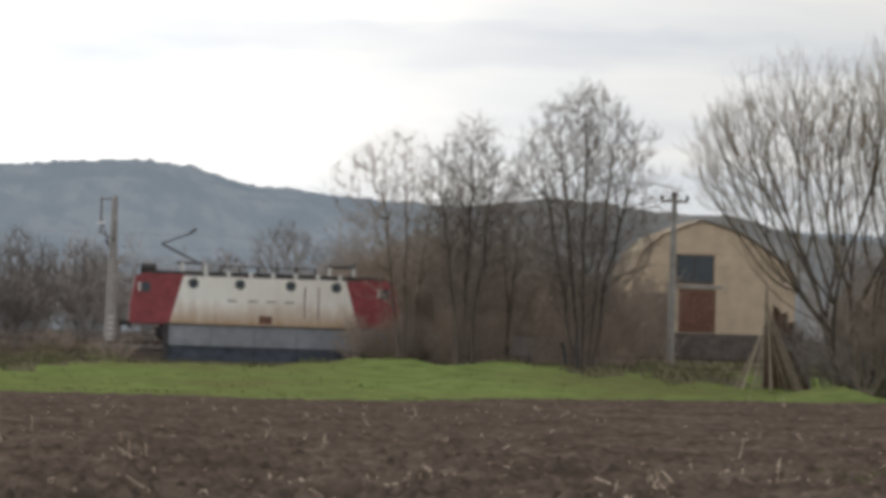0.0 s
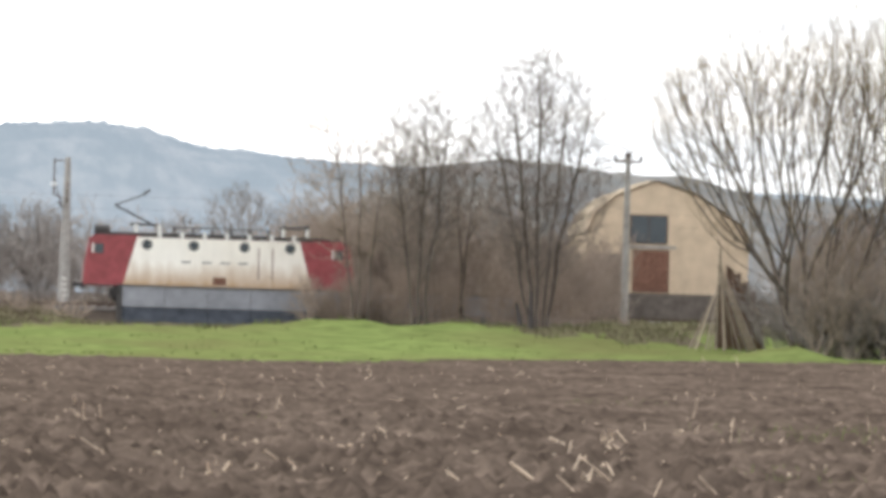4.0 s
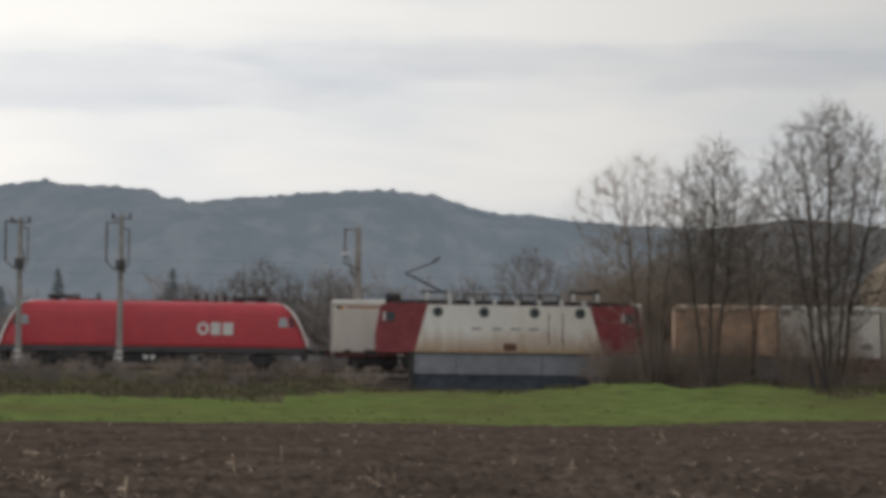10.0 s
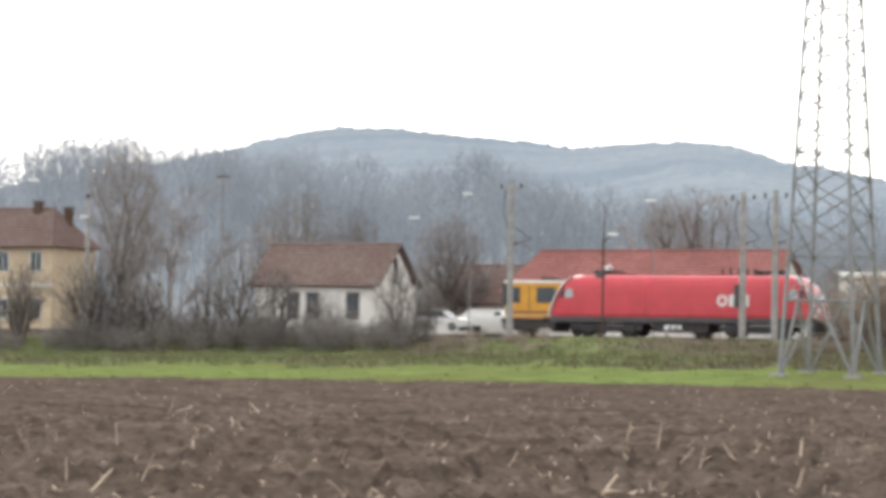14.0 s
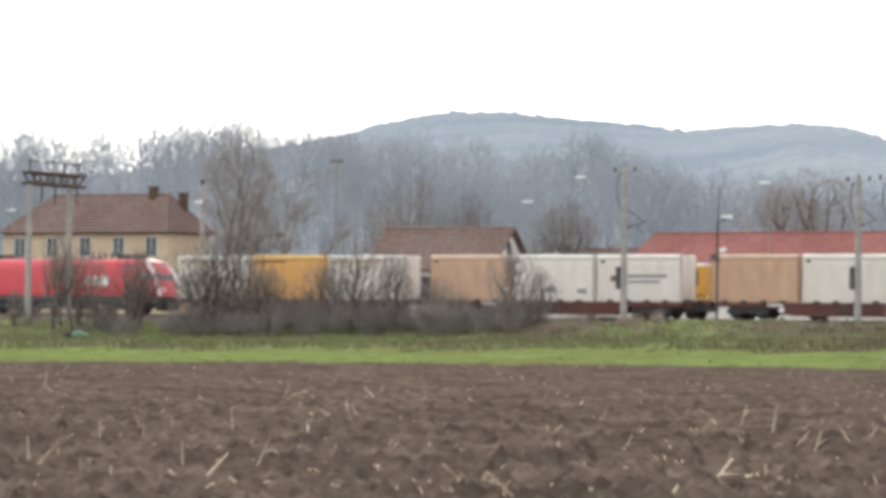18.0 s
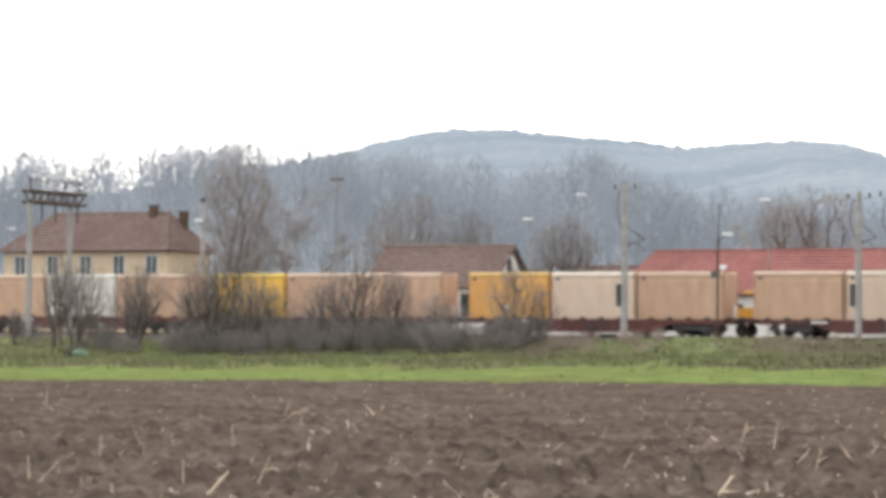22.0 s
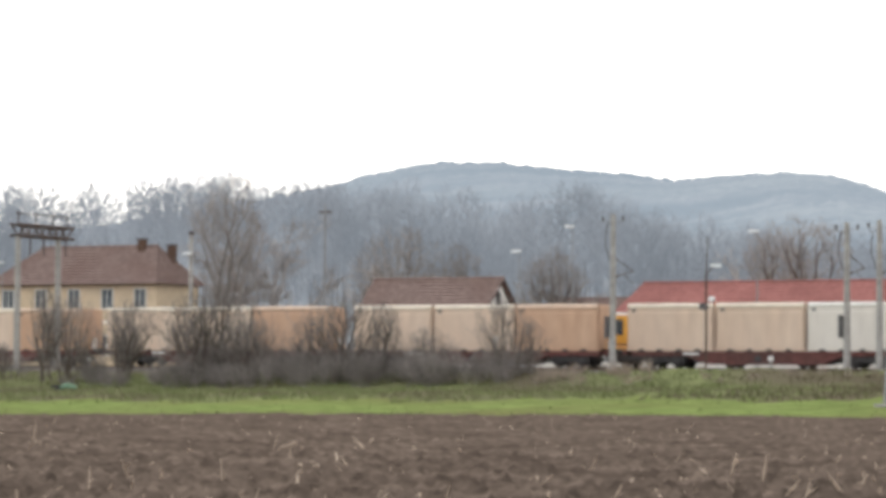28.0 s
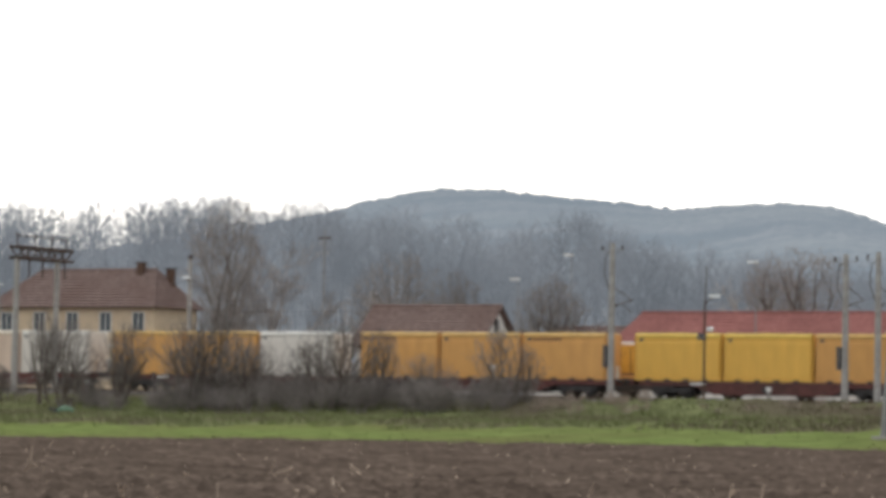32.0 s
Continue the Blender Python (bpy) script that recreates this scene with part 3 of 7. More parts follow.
def red_loco():
    t = thing("electric_locomotive", "bright red modern electric locomotive with rounded noses", "locomotive")
    half = 9.2
    # body as horizontal layers, so that the noses keep their curve
    S = []
    for z, w in ((1.28, 1.44), (1.45, 1.48), (2.1, 1.48), (2.9, 1.46), (3.3, 1.42), (3.6, 1.32), (3.82, 1.15), (3.95, 0.9)):
        h = float(nose_x(z, half))
        ring = []
        for sx in (1, -1):
            for k in range(-4, 5):
                a = k / 4 * math.pi / 2 * sx
                c, s = math.cos(a), math.sin(a)
                ring.append((sx * (h - 0.85 + 0.85 * abs(c) ** 0.7), w * math.copysign(abs(s) ** 0.45, s), z))
        S.append(ring)
    loft(S, M_RED, "body", t)
    S = []
    for z, w in ((0.86, 1.34), (0.95, 1.42), (1.28, 1.44)):
        h = half - (0.25 if z < 0.9 else 0.02)
        ring = []
        for sx in (1, -1):
            for k in range(-4, 5):
                a = k / 4 * math.pi / 2 * sx
                c, s = math.cos(a), math.sin(a)
                ring.append((sx * (h - 0.6 + 0.6 * abs(c) ** 0.7), w * math.copysign(abs(s) ** 0.4, s), z))
        S.append(ring)
    loft(S, M_GREYSKIRT, "skirt", t, "dark grey lower skirt")
    for sx in (-1, 1):
        for sy in (-1, 1):
            # light edge of the nose, from the bumper up round the windscreen
            bm = bmesh.new()
            zs = np.linspace(1.32, 3.86, 12)
            L = []
            for z in zs:
                h = float(nose_x(z, half))
                w = np.interp(z, [1.28, 2.9, 3.3, 3.6, 3.86], [1.48, 1.46, 1.42, 1.32, 1.12])
                for dx, dw in ((0.0, -0.3), (-0.06, 0.012), (-0.15, 0.015), (-0.12, -0.28)):
                    L.append(bm.verts.new((sx * (h + dx - 0.03), sy * (w + dw), z)))
            for j in range(len(zs) - 1):
                for i in range(4):
                    bm.faces.new((L[j * 4 + i], L[j * 4 + (i + 1) % 4], L[(j + 1) * 4 + (i + 1) % 4], L[(j + 1) * 4 + i]))
            part("nose_edge", bm, M_WHITE, t, "light grey edge of the nose")
            part("cab_window", prism(bmesh.new(), [(sx * 7.35, 2.5), (sx * 7.95, 2.5), (sx * 7.82, 3.05), (sx * 7.42, 3.05)], sy * 1.40, sy * 1.50), M_SKYGLASS, t, "light cab side window")
            part("cab_door_glass", prism(bmesh.new(), [(sx * 8.05, 2.5), (sx * 8.32, 2.5), (sx * 8.12, 3.1), (sx * 8.0, 3.1)], sy * 1.38, sy * 1.49), M_GLASS, t)
            part("headlight", tubes(((sx * 9.06, sy * 0.85, 1.75), (sx * 9.17, sy * 0.85, 1.75), 0.13)), M_LAMP, t)
            part("buffer", tubes(((sx * 9.1, sy * 0.88, 1.06), (sx * 9.5, sy * 0.88, 1.06), 0.12), ((sx * 9.5, sy * 0.88, 1.06), (sx * 9.58, sy * 0.88, 1.06), 0.24)), M_UNDER, t)
        part("windscreen", prism(bmesh.new(), [(sx * 8.65, 2.55), (sx * 8.82, 2.5), (sx * 7.98, 3.68), (sx * 7.82, 3.66)], -1.0, 1.0), M_GLASS, t)
    for bx in (-4.9, 4.9):
        bm = boxes((bx - 2.3, bx + 2.3, -1.28, -1.08, 0.42, 0.78), (bx - 2.3, bx + 2.3, 1.08, 1.28, 0.42, 0.78), (bx - 0.5, bx + 0.5, -1.2, 1.2, 0.3, 0.8))
        for wx in (-1.5, 1.5):
            box(bm, bx + wx - 0.28, bx + wx + 0.28, -1.38, -1.2, 0.3, 0.75)
        b = part("bogie", bm, M_UNDER, t)
        for wx in (-1.5, 1.5):
            wb = bmesh.new()
            wheel(wb, 0, -0.8, 0.575), wheel(wb, 0, 0.8, 0.575)
            tube(wb, (0, -0.8, 0.575), (0, 0.8, 0.575), 0.09)
            w = part("wheelset", wb, M_UNDER, b)
            w.location = (bx + wx, 0, 0)
    for sx in (-1, 1):
        part("snow_plough", prism(bmesh.new(), [(sx * 8.65, 0.95), (sx * 9.12, 0.95), (sx * 9.0, 0.3), (sx * 8.75, 0.22)], -1.25, 1.25), M_UNDER, t)
    part("transformer_box", boxes((-1.9, 1.9, -1.2, 1.2, 0.32, 1.0)), M_UNDER, t)
    for x in (-0.62, -0.2):
        part("data_plate", boxes((x, x + 0.29, -1.3, -1.19, 0.5, 0.78)), M_WHITE, t, "small white plate")
    part("roof_box", boxes((-5.3, -3.2, -0.7, 0.7, 3.92, 4.06), (-2.4, 0.4, -0.6, 0.6, 3.92, 4.0), (1.0, 3.0, -0.5, 0.5, 3.92, 4.05)), M_DKRED, t, bevel=0.03)
    for x in (-2.3, 3.9):
        part("side_seam", boxes((x - 0.02, x + 0.02, -1.49, -1.475, 1.35, 3.0)), M_DKRED, t)
    for px in (-5.4, 5.6):
        bm = tubes(((px - 0.9, -0.6, 4.15), (px + 0.9, -0.6, 4.15), 0.04), ((px - 0.9, 0.6, 4.15), (px + 0.9, 0.6, 4.15), 0.04), n=5)
        for sy in (-0.3, 0.3):
            tube(bm, (px - 0.9, sy, 4.2), (px + 0.9, sy, 4.3), 0.035, n=5)
        tube(bm, (px - 0.9, -0.85, 4.3), (px - 0.9, 0.85, 4.3), 0.04, n=5)
        part("pantograph", bm, M_ROOFGEAR, t)
        for ix in (-0.7, 0.7):
            for iy in (-0.6, 0.6):
                part("insulator", tubes(((px + ix, iy, 3.85), (px + ix, iy, 4.15), 0.09)), M_INSUL, t)
    for x in (5.0, 6.3, -5.9):
        part("roof_switch", boxes((x - 0.28, x + 0.28, -0.5, 0.5, 3.86, 4.26)), M_ROOFGEAR, t, bevel=0.04)
    for k in range(5):
        part("roof_insulator", tubes(((2.5 + 0.55 * k, -0.35, 3.9), (2.5 + 0.55 * k, -0.35, 4.42), 0.09, 0.07)), M_INSUL, t)
    # plain white emblem shapes on the flank: a ring and two blocks
    x0, z0, y = 2.55, 1.98, -1.478
    bm = bmesh.new()
    for k in range(16):
        a, b = k / 16 * math.tau, (k + 1) / 16 * math.tau
        q = []
        for ang, rr in ((a, 1.0), (b, 1.0), (b, 0.52), (a, 0.52)):
            q.append((x0 + 0.36 + 0.36 * rr * math.cos(ang), z0 + 0.38 + 0.38 * rr * math.sin(ang)))
        prism(bm, q, y - 0.012, y + 0.03)
    part("emblem_ring", bm, M_WHITE, t, "white emblem shape")
    for k in (0, 1):
        bx = x0 + 0.82 + 0.72 * k
        part("emblem_block", boxes((bx, bx + 0.6, y - 0.012, y + 0.03, z0 + 0.01, z0 + 0.75)), M_WHITE, t, "white emblem shape", bevel=0.012)
    MOVING.append((t, 0.1, 0.0))


red_loco()

# ---- container wagons ----
WAGON = 20.586
COLOURS = {"w": (M_CWHITE, "dirty white"), "o": (M_CORANGE, "orange"), "y": (M_CYELLOW, "yellow"), "t": (M_CTAN, "dusty tan-brown"), "c": (M_CCREAM, "dusty cream")}
LOADS = ["wow", "tww", "twt", "ytt", "oct", "tcc", "cct", "cct", "cct", "ccw", "oow", "ooo", "yyo"]
CLEN = 6.16
M_RIM = {m.name: mat("rim_of_" + m.name, c, 0.6, grain=1.6, var=0.12, stain=0.3) for m, c in ((M_CWHITE, (0.80, 0.78, 0.72)), (M_CORANGE, (0.70, 0.45, 0.15)), (M_CYELLOW, (0.80, 0.56, 0.12)), (M_CTAN, (0.66, 0.49, 0.37)), (M_CCREAM, (0.78, 0.69, 0.57)))}


def make_wagon():
    t = thing("container_wagon", "oxide-red flat container wagon on two bogies", "wagon", group="wagons of the freight train")
    L = 18.85
    part("side_sill", boxes((0.3, L - 0.3, -1.25, -1.1, 0.78, 1.1)), M_WAGRED, t)
    part("side_sill", boxes((0.3, L - 0.3, 1.1, 1.25, 0.78, 1.1)), M_WAGRED, t)
    for y in (-1.22, 1.12):
        part("belly_girder", prism(bmesh.new(), [(4.0, 0.8), (L - 4.0, 0.8), (L - 5.6, 0.24), (5.6, 0.24)], y, y + 0.1), M_WAGRED, t)
    part("centre_beam", prism(bmesh.new(), [(0.2, 1.1), (L - 0.2, 1.1), (L - 0.2, 0.8), (L - 4.3, 0.7), (L - 5.2, 0.26), (5.2, 0.26), (4.3, 0.7), (0.2, 0.8)], -0.3, 0.3), M_WAGRED, t)
    bm = bmesh.new()
    for k in range(10):
        box(bm, 0.4 + k * 1.92, 0.55 + k * 1.92, -1.1, 1.1, 0.85, 1.05)
    tagged(part("cross_beams", bm, M_WAGRED, t), kind="stuff")
    for x in (-0.2, L + 0.2):
        part("headstock", boxes((x - 0.12, x + 0.12, -1.3, 1.3, 0.85, 1.2)), M_WAGRED, t)
    for bx in (2.5, L - 2.5):
        bm = boxes((bx - 1.45, bx + 1.45, -1.15, -0.98, 0.4, 0.68), (bx - 1.45, bx + 1.45, 0.98, 1.15, 0.4, 0.68), (bx - 0.2, bx + 0.2, -1.1, 1.1, 0.45, 0.8))
        box(bm, bx - 1.5, bx + 1.5, -0.62, 0.62, 0.3, 0.95)
        for wx in (-0.9, 0.9):
            box(bm, bx + wx - 0.2, bx + wx + 0.2, -1.25, -1.1, 0.3, 0.62)
        b = part("bogie", bm, M_UNDER, t)
        for wx in (-0.9, 0.9):
            wb = bmesh.new()
            wheel(wb, 0, -0.8), wheel(wb, 0, 0.8)
            tube(wb, (0, -0.8, 0.46), (0, 0.8, 0.46), 0.08)
            w = part("wheelset", wb, M_UNDER, b)
            w.location = (bx + wx, 0, 0)
    for x in (-0.2, L + 0.2):
        o = -1 if x < 0 else 1
        part("coupling", tubes(((x, 0, 1.0), (x + o * 0.62, 0, 0.98), 0.05), n=6), M_UNDER, t)
    for x in (-0.78, L + 0.78):
        for y in (-0.88, 0.88):
            part("buffer", tubes(((x * 1.0, y, 1.06), (x + (0.08 if x < 0 else -0.08), y, 1.06), 0.22), ((x, y, 1.06), (x + (0.6 if x < 0 else -0.6), y, 1.06), 0.12)), M_UNDER, t)
    part("number_plate_bar", boxes((3.9, 5.0, -1.262, -1.25, 0.86, 1.0)), M_WHITE, t, "plain white marking bar")
    for x in (4.35, L - 5.75):
        part("brake_rigging", boxes((x, x + 1.4, -0.7, 0.7, 0.34, 0.78)), M_UNDER, t, bevel=0.04)
    part("brake_wheel", tubes(((9.1, -1.31, 0.6), (9.1, -1.225, 0.6), 0.22), n=12), M_UNDER, t)
    part("hand_rail", tubes(((L + 0.2, -1.28, 1.1), (L + 0.2, -1.28, 1.9), 0.02), ((L + 0.2, -0.6, 1.1), (L + 0.2, -0.6, 1.9), 0.02), ((L + 0.2, -1.28, 1.9), (L + 0.2, -0.6, 1.9), 0.02), n=5), M_YVEH, t)
    part("end_board", boxes((L + 0.2, L + 0.23, -0.9, -0.4, 1.2, 2.0)), M_WHITE, t, "small white board between wagons")
    return t


def make_container(material, word, mark=0):
    """A bulk container: smooth pressed sides, set-in end frames, a rounded rim and a cover."""
    t = thing("bulk_container", word + " steel bulk container with a rounded rim and forklift pockets", "container", group="containers of the freight train")
    H, w, L = 3.06, 1.25, CLEN
    bm = bmesh.new()
    # side skins of shallow pressed fields, standing proud of the end frames
    prof, x = [(0.11, 0.12), (0.15, 0.03)], 0.19
    n = 7
    step = (L - 0.38) / n
    for k in range(n):
        prof += [(x, 0.0), (x + step * 0.86, 0.0), (x + step * 0.9, 0.010), (x + step * 0.96, 0.010)]
        x += step
    prof += [(L - 0.19, 0.0), (L - 0.15, 0.03), (L - 0.11, 0.12)]
    levels = ((0.16, 0.02), (0.26, 0.0), (H - 0.62, 0.0), (H - 0.56, 0.035), (H - 0.30, 0.035))
    for sy in (-1, 1):
        rows = [[bm.verts.new((a, sy * (w - d - e), z)) for a, d in prof] for z, e in levels]
        for lo, hi in zip(rows, rows[1:]):
            for i in range(len(prof) - 1):
                bm.faces.new((lo[i], lo[i + 1], hi[i + 1], hi[i]))
    part("side_skin", bm, material, t)
    part("inner_floor", boxes((0.12, L - 0.12, -w + 0.1, w - 0.1, 0.12, 0.2)), material, t)
    for x in (0.07, L - 0.13):
        part("end_wall", boxes((x, x + 0.06, -w + 0.13, w - 0.13, 0.15, H - 0.1)), material, t)
    for sy in (-1, 1):
        a, b = sorted((sy * (w - 0.01), sy * (w - 0.16)))
        part("bottom_rail", boxes((0.1, L - 0.1, a, b, 0.0, 0.18)), material, t, bevel=0.02)
        part("top_rail", prism_x(bmesh.new(), [(sy * (w - 0.07), H - 0.32), (sy * (w + 0.015), H - 0.26), (sy * (w + 0.015), H - 0.14), (sy * (w - 0.03), H - 0.04), (sy * (w - 0.12), H), (sy * (w - 0.24), H - 0.03), (sy * (w - 0.24), H - 0.32)], 0.12, L - 0.12), M_RIM[material.name], t)
    for x0 in (0.02, L - 0.16):
        for sy in (-1, 1):
            a, b = sorted((sy * (w - 0.13), sy * (w - 0.27)))
            part("corner_post", boxes((x0, x0 + 0.14, a, b, 0.0, H - 0.08)), material, t, bevel=0.02)
    part("cover", prism(bmesh.new(), [(0.14, H - 0.12), (L - 0.14, H - 0.12), (L - 0.14, H - 0.03), (L / 2, H + 0.02), (0.14, H - 0.03)], -w + 0.2, w - 0.2), M_RIM[material.name], t, "pale cover sheet over the top")
    for k in range(4):
        part("fork_pocket", boxes((0.85 + k * 1.32, 1.25 + k * 1.32, -w - 0.006, -w + 0.1, -0.06, 0.11)), M_UNDER, t)
    if mark == 1:
        part("marking", boxes((2.3, 5.1, -w - 0.006, -w + 0.02, 1.55, 1.75)), M_STEEL, t, "unreadable grey lettering as a bar")
        part("marking", boxes((2.3, 4.6, -w - 0.006, -w + 0.02, 1.2, 1.36)), M_STEEL, t, "unreadable grey lettering as a bar")
        part("marking", boxes((1.1, 1.6, -w - 0.006, -w + 0.02, 1.3, 1.65)), M_WAGRED, t, "small red mark")
    if mark == 2:
        part("marking", boxes((3.25, 3.95, -w - 0.006, -w + 0.02, 1.75, 1.9)), M_RUST, t, "unreadable dark lettering as a bar")
        part("marking", boxes((3.25, 3.95, -w - 0.006, -w + 0.02, 1.45, 1.6)), M_RUST, t, "unreadable dark lettering as a bar")
        part("marking", boxes((3.3, 3.95, -w - 0.006, -w + 0.02, 1.2, 1.33)), M_RUST, t, "unreadable dark lettering as a bar")
    if mark == 3:
        part("marking", boxes((2.6, 3.3, -w - 0.006, -w + 0.02, 0.55, 0.9)), M_STEEL, t, "grey smeared marks near the floor")
        part("marking", boxes((2.85, 3.2, -w - 0.006, -w + 0.02, 0.9, 1.05)), M_STEEL, t, "grey smeared marks near the floor")
        part("marking", boxes((4.9, 5.6, -w - 0.006, -w + 0.02, 0.5, 0.8)), M_STEEL, t, "grey smeared marks near the floor")
    if mark == 4:
        part("marking", boxes((0.5, 0.8, -w - 0.006, -w + 0.06, 2.5, 2.72)), M_CORANGE, t, "small orange mark")
        part("marking", boxes((1.0, 4.6, -w - 0.006, -w + 0.06, 2.56, 2.70)), M_CTAN, t, "unreadable tan lettering as a bar")
    if mark == 5:
        part("marking", boxes((0.7, 2.9, -w - 0.006, -w + 0.06, 2.56, 2.68)), M_BRICKDOOR, t, "unreadable brown lettering as a bar")
    part("stencil", boxes((0.4, 0.62, -w - 0.006, -w + 0.06, 2.52, 2.72)), M_GREYSKIRT, t, "small dark stencil")
    return t


def build_train():
    first = make_wagon()
    kinds = {}
    for i, load in enumerate(LOADS):
        x = 10.6 + i * WAGON
        wagon = first if i == 0 else copy_thing(first, pose(0, 0, 0))
        MOVING.append((wagon, x, 0.0))
        for k, c in enumerate(load):
            mark = {(0, 0): 4, (0, 1): 5, (0, 2): 4, (11, 2): 5, (11, 0): 5, (1, 2): 1, (10, 2): 2, (1, 1): 3}.get((i, k), 0)
            if (c, mark) not in kinds:
                kinds[c, mark] = ob = make_container(*COLOURS[c], mark)
            else:
                ob = copy_thing(kinds[c, mark], pose(0, 0, 0))
            MOVING.append((ob, x + k * (CLEN + 0.068) - 0.1, 1.12))


build_train()


# ---- parked locomotive and the loading wall ----
def parked_loco():
    t = thing("parked_locomotive", "old parked electric locomotive, cream flank between red ends", "locomotive", pose(10.0, 164.4, RAIL))
    hl, w = 7.75, 1.48
    prof = [(-hl, 1.05), (-hl, 2.2), (-hl + 0.28, 3.75), (-hl + 0.6, 3.92), (hl - 0.6, 3.92), (hl - 0.28, 3.75), (hl, 2.2), (hl, 1.05)]
    part("body", prism(bmesh.new(), prof, -w, w), M_DKRED, t, "faded dark red body", bevel=0.06)
    part("cream_panel", prism(bmesh.new(), [(-5.5, 1.08), (5.4, 1.08), (4.6, 3.84), (-4.75, 3.84)], -w - 0.02, -w + 0.1), M_CREAM, t, "rust-stained cream side panel")
    part("roof", prism(bmesh.new(), [(-hl + 0.5, 3.9), (-hl + 0.9, 4.1), (hl - 0.9, 4.1), (hl - 0.5, 3.9)], -w + 0.2, w - 0.2), M_ROOFGEAR, t)
    for k in range(8):
        x = -4.6 + k * 1.29
        part("roof_vent", boxes((x, x + 0.95, -w - 0.03, -w + 0.35, 3.86, 4.06)), M_ROOFGEAR, t, bevel=0.03)
    for k in range(7):
        x = -3.58 + k * 1.29
        part("vent_post", boxes((x, x + 0.22, -w - 0.04, -w + 0.3, 3.8, 4.16)), M_WHITE, t)
    for x in (-4.18, -1.5, 1.42, 4.06):
        p = part("porthole", tubes(((x, -w - 0.05, 3.43), (x, -w + 0.1, 3.43), 0.3), n=20), M_GREYSKIRT, t)
        part("glass", tubes(((x, -w - 0.056, 3.43), (x, -w, 3.43), 0.21), n=20), M_GLASS, p)
    for x in (-2.2, -1.0, 0.05, 1.1):
        part("maker_bar", boxes((x, x + 0.55, -w - 0.026, -w, 2.42, 2.54)), M_CONC, t, "faded grey marking bar")
    part("hatch", boxes((-0.35, 0.4, -w - 0.03, -w, 1.2, 1.65)), M_BRICKDOOR, t)
    for x in (2.25, 3.05):
        part("rust_streak_rail", tubes(((x, -w - 0.05, 1.6), (x, -w - 0.05, 3.4), 0.028), n=6), M_BRICKDOOR, t, "rusty vertical handrail")
    for sx in (-1, 1):
        part("cab_window", boxes((sx * 6.9 - 0.25, sx * 6.9 + 0.25, -w - 0.02, -w + 0.1, 2.85, 3.4)), M_GLASS, t)
        part("cab_pillar", boxes((sx * 6.9 - 0.42, sx * 6.9 - 0.3, -w - 0.02, -w + 0.1, 2.9, 3.4)), M_WHITE, t, "pale cab pillar")
        part("headstock", boxes((sx * hl - 0.12, sx * hl + 0.12, -1.4, 1.4, 0.8, 1.15)), M_UNDER, t)
        for sy in (-0.88, 0.88):
            part("buffer", tubes(((sx * hl, sy, 1.05), (sx * (hl + 0.5), sy, 1.05), 0.13), ((sx * (hl + 0.5), sy, 1.05), (sx * (hl + 0.58), sy, 1.05), 0.25)), M_UNDER, t)
        for zs in (0.35, 0.7):
            part("cab_step", boxes((sx * 6.4 - 0.3, sx * 6.4 + 0.3, -1.5, -1.2, zs, zs + 0.05)), M_UNDER, t)
        b = part("bogie", boxes((sx * 4.2 - 2.0, sx * 4.2 + 2.0, -1.25, -1.05, 0.4, 0.85), (sx * 4.2 - 2.0, sx * 4.2 + 2.0, 1.05, 1.25, 0.4, 0.85), (sx * 4.2 - 0.4, sx * 4.2 + 0.4, -1.1, 1.1, 0.4, 0.95)), M_UNDER, t)
        for wx in (-1.35, 1.35):
            wb = bmesh.new()
            wheel(wb, 0, -0.8, 0.6), wheel(wb, 0, 0.8, 0.6)
            tube(wb, (0, -0.8, 0.6), (0, 0.8, 0.6), 0.09)
            ws = part("wheelset", wb, M_UNDER, b)
            ws.location = (sx * 4.2 + wx, 0, 0)
    part("equipment_box", boxes((-1.8, 1.8, -1.3, 1.3, 0.35, 1.0)), M_UNDER, t)
    part("roof_tank", tubes(((-7.2, -0.3, 4.25), (-6.3, -0.3, 4.25), 0.27), n=12), M_ROOFGEAR, t)
    # raised pantograph and a folded one
    for x0, x1, lab in ((-5.1, -3.6, "raised dark pantograph"), (3.6, 5.2, "folded dark pantograph")):
        pan = part("pantograph", tubes(((x0, -0.6, 4.62), (x1, -0.6, 4.62), 0.05), ((x0, 0.6, 4.62), (x1, 0.6, 4.62), 0.05), ((x0, -0.6, 4.62), (x0, 0.6, 4.62), 0.05), ((x1, -0.6, 4.62), (x1, 0.6, 4.62), 0.05), n=5), M_ROOFGEAR, t, lab)
        for sy in (-0.35, 0.35):
            if x0 < 0:
                part("lower_arm", tubes(((-3.9, sy, 4.65), (-6.05, sy, 5.7), 0.04), n=5), M_ROOFGEAR, pan)
                part("upper_arm", tubes(((-6.05, sy, 5.7), (-4.35, sy * 0.7, 6.35), 0.034), n=5), M_ROOFGEAR, pan)
            else:
                part("lower_arm", tubes(((3.6, sy, 4.65), (5.2, sy, 4.75), 0.05), n=5), M_ROOFGEAR, pan)
        for x, z in (((-4.35, 6.42), (-4.15, 6.55)) if x0 < 0 else ((3.7, 4.72), (5.1, 4.78))):
            part("collector_strip", tubes(((x, -0.85, z), (x, 0.85, z), 0.09), n=5), M_ROOFGEAR, pan)
    for x in (-4.8, -3.5, 3.7, 5.1):
        for y in (-0.6, 0.6):
            part("insulator", tubes(((x, y, 4.05), (x, y, 4.6), 0.11)), M_WHITE if y < 0 else M_INSUL, t)
    bm = bmesh.new()
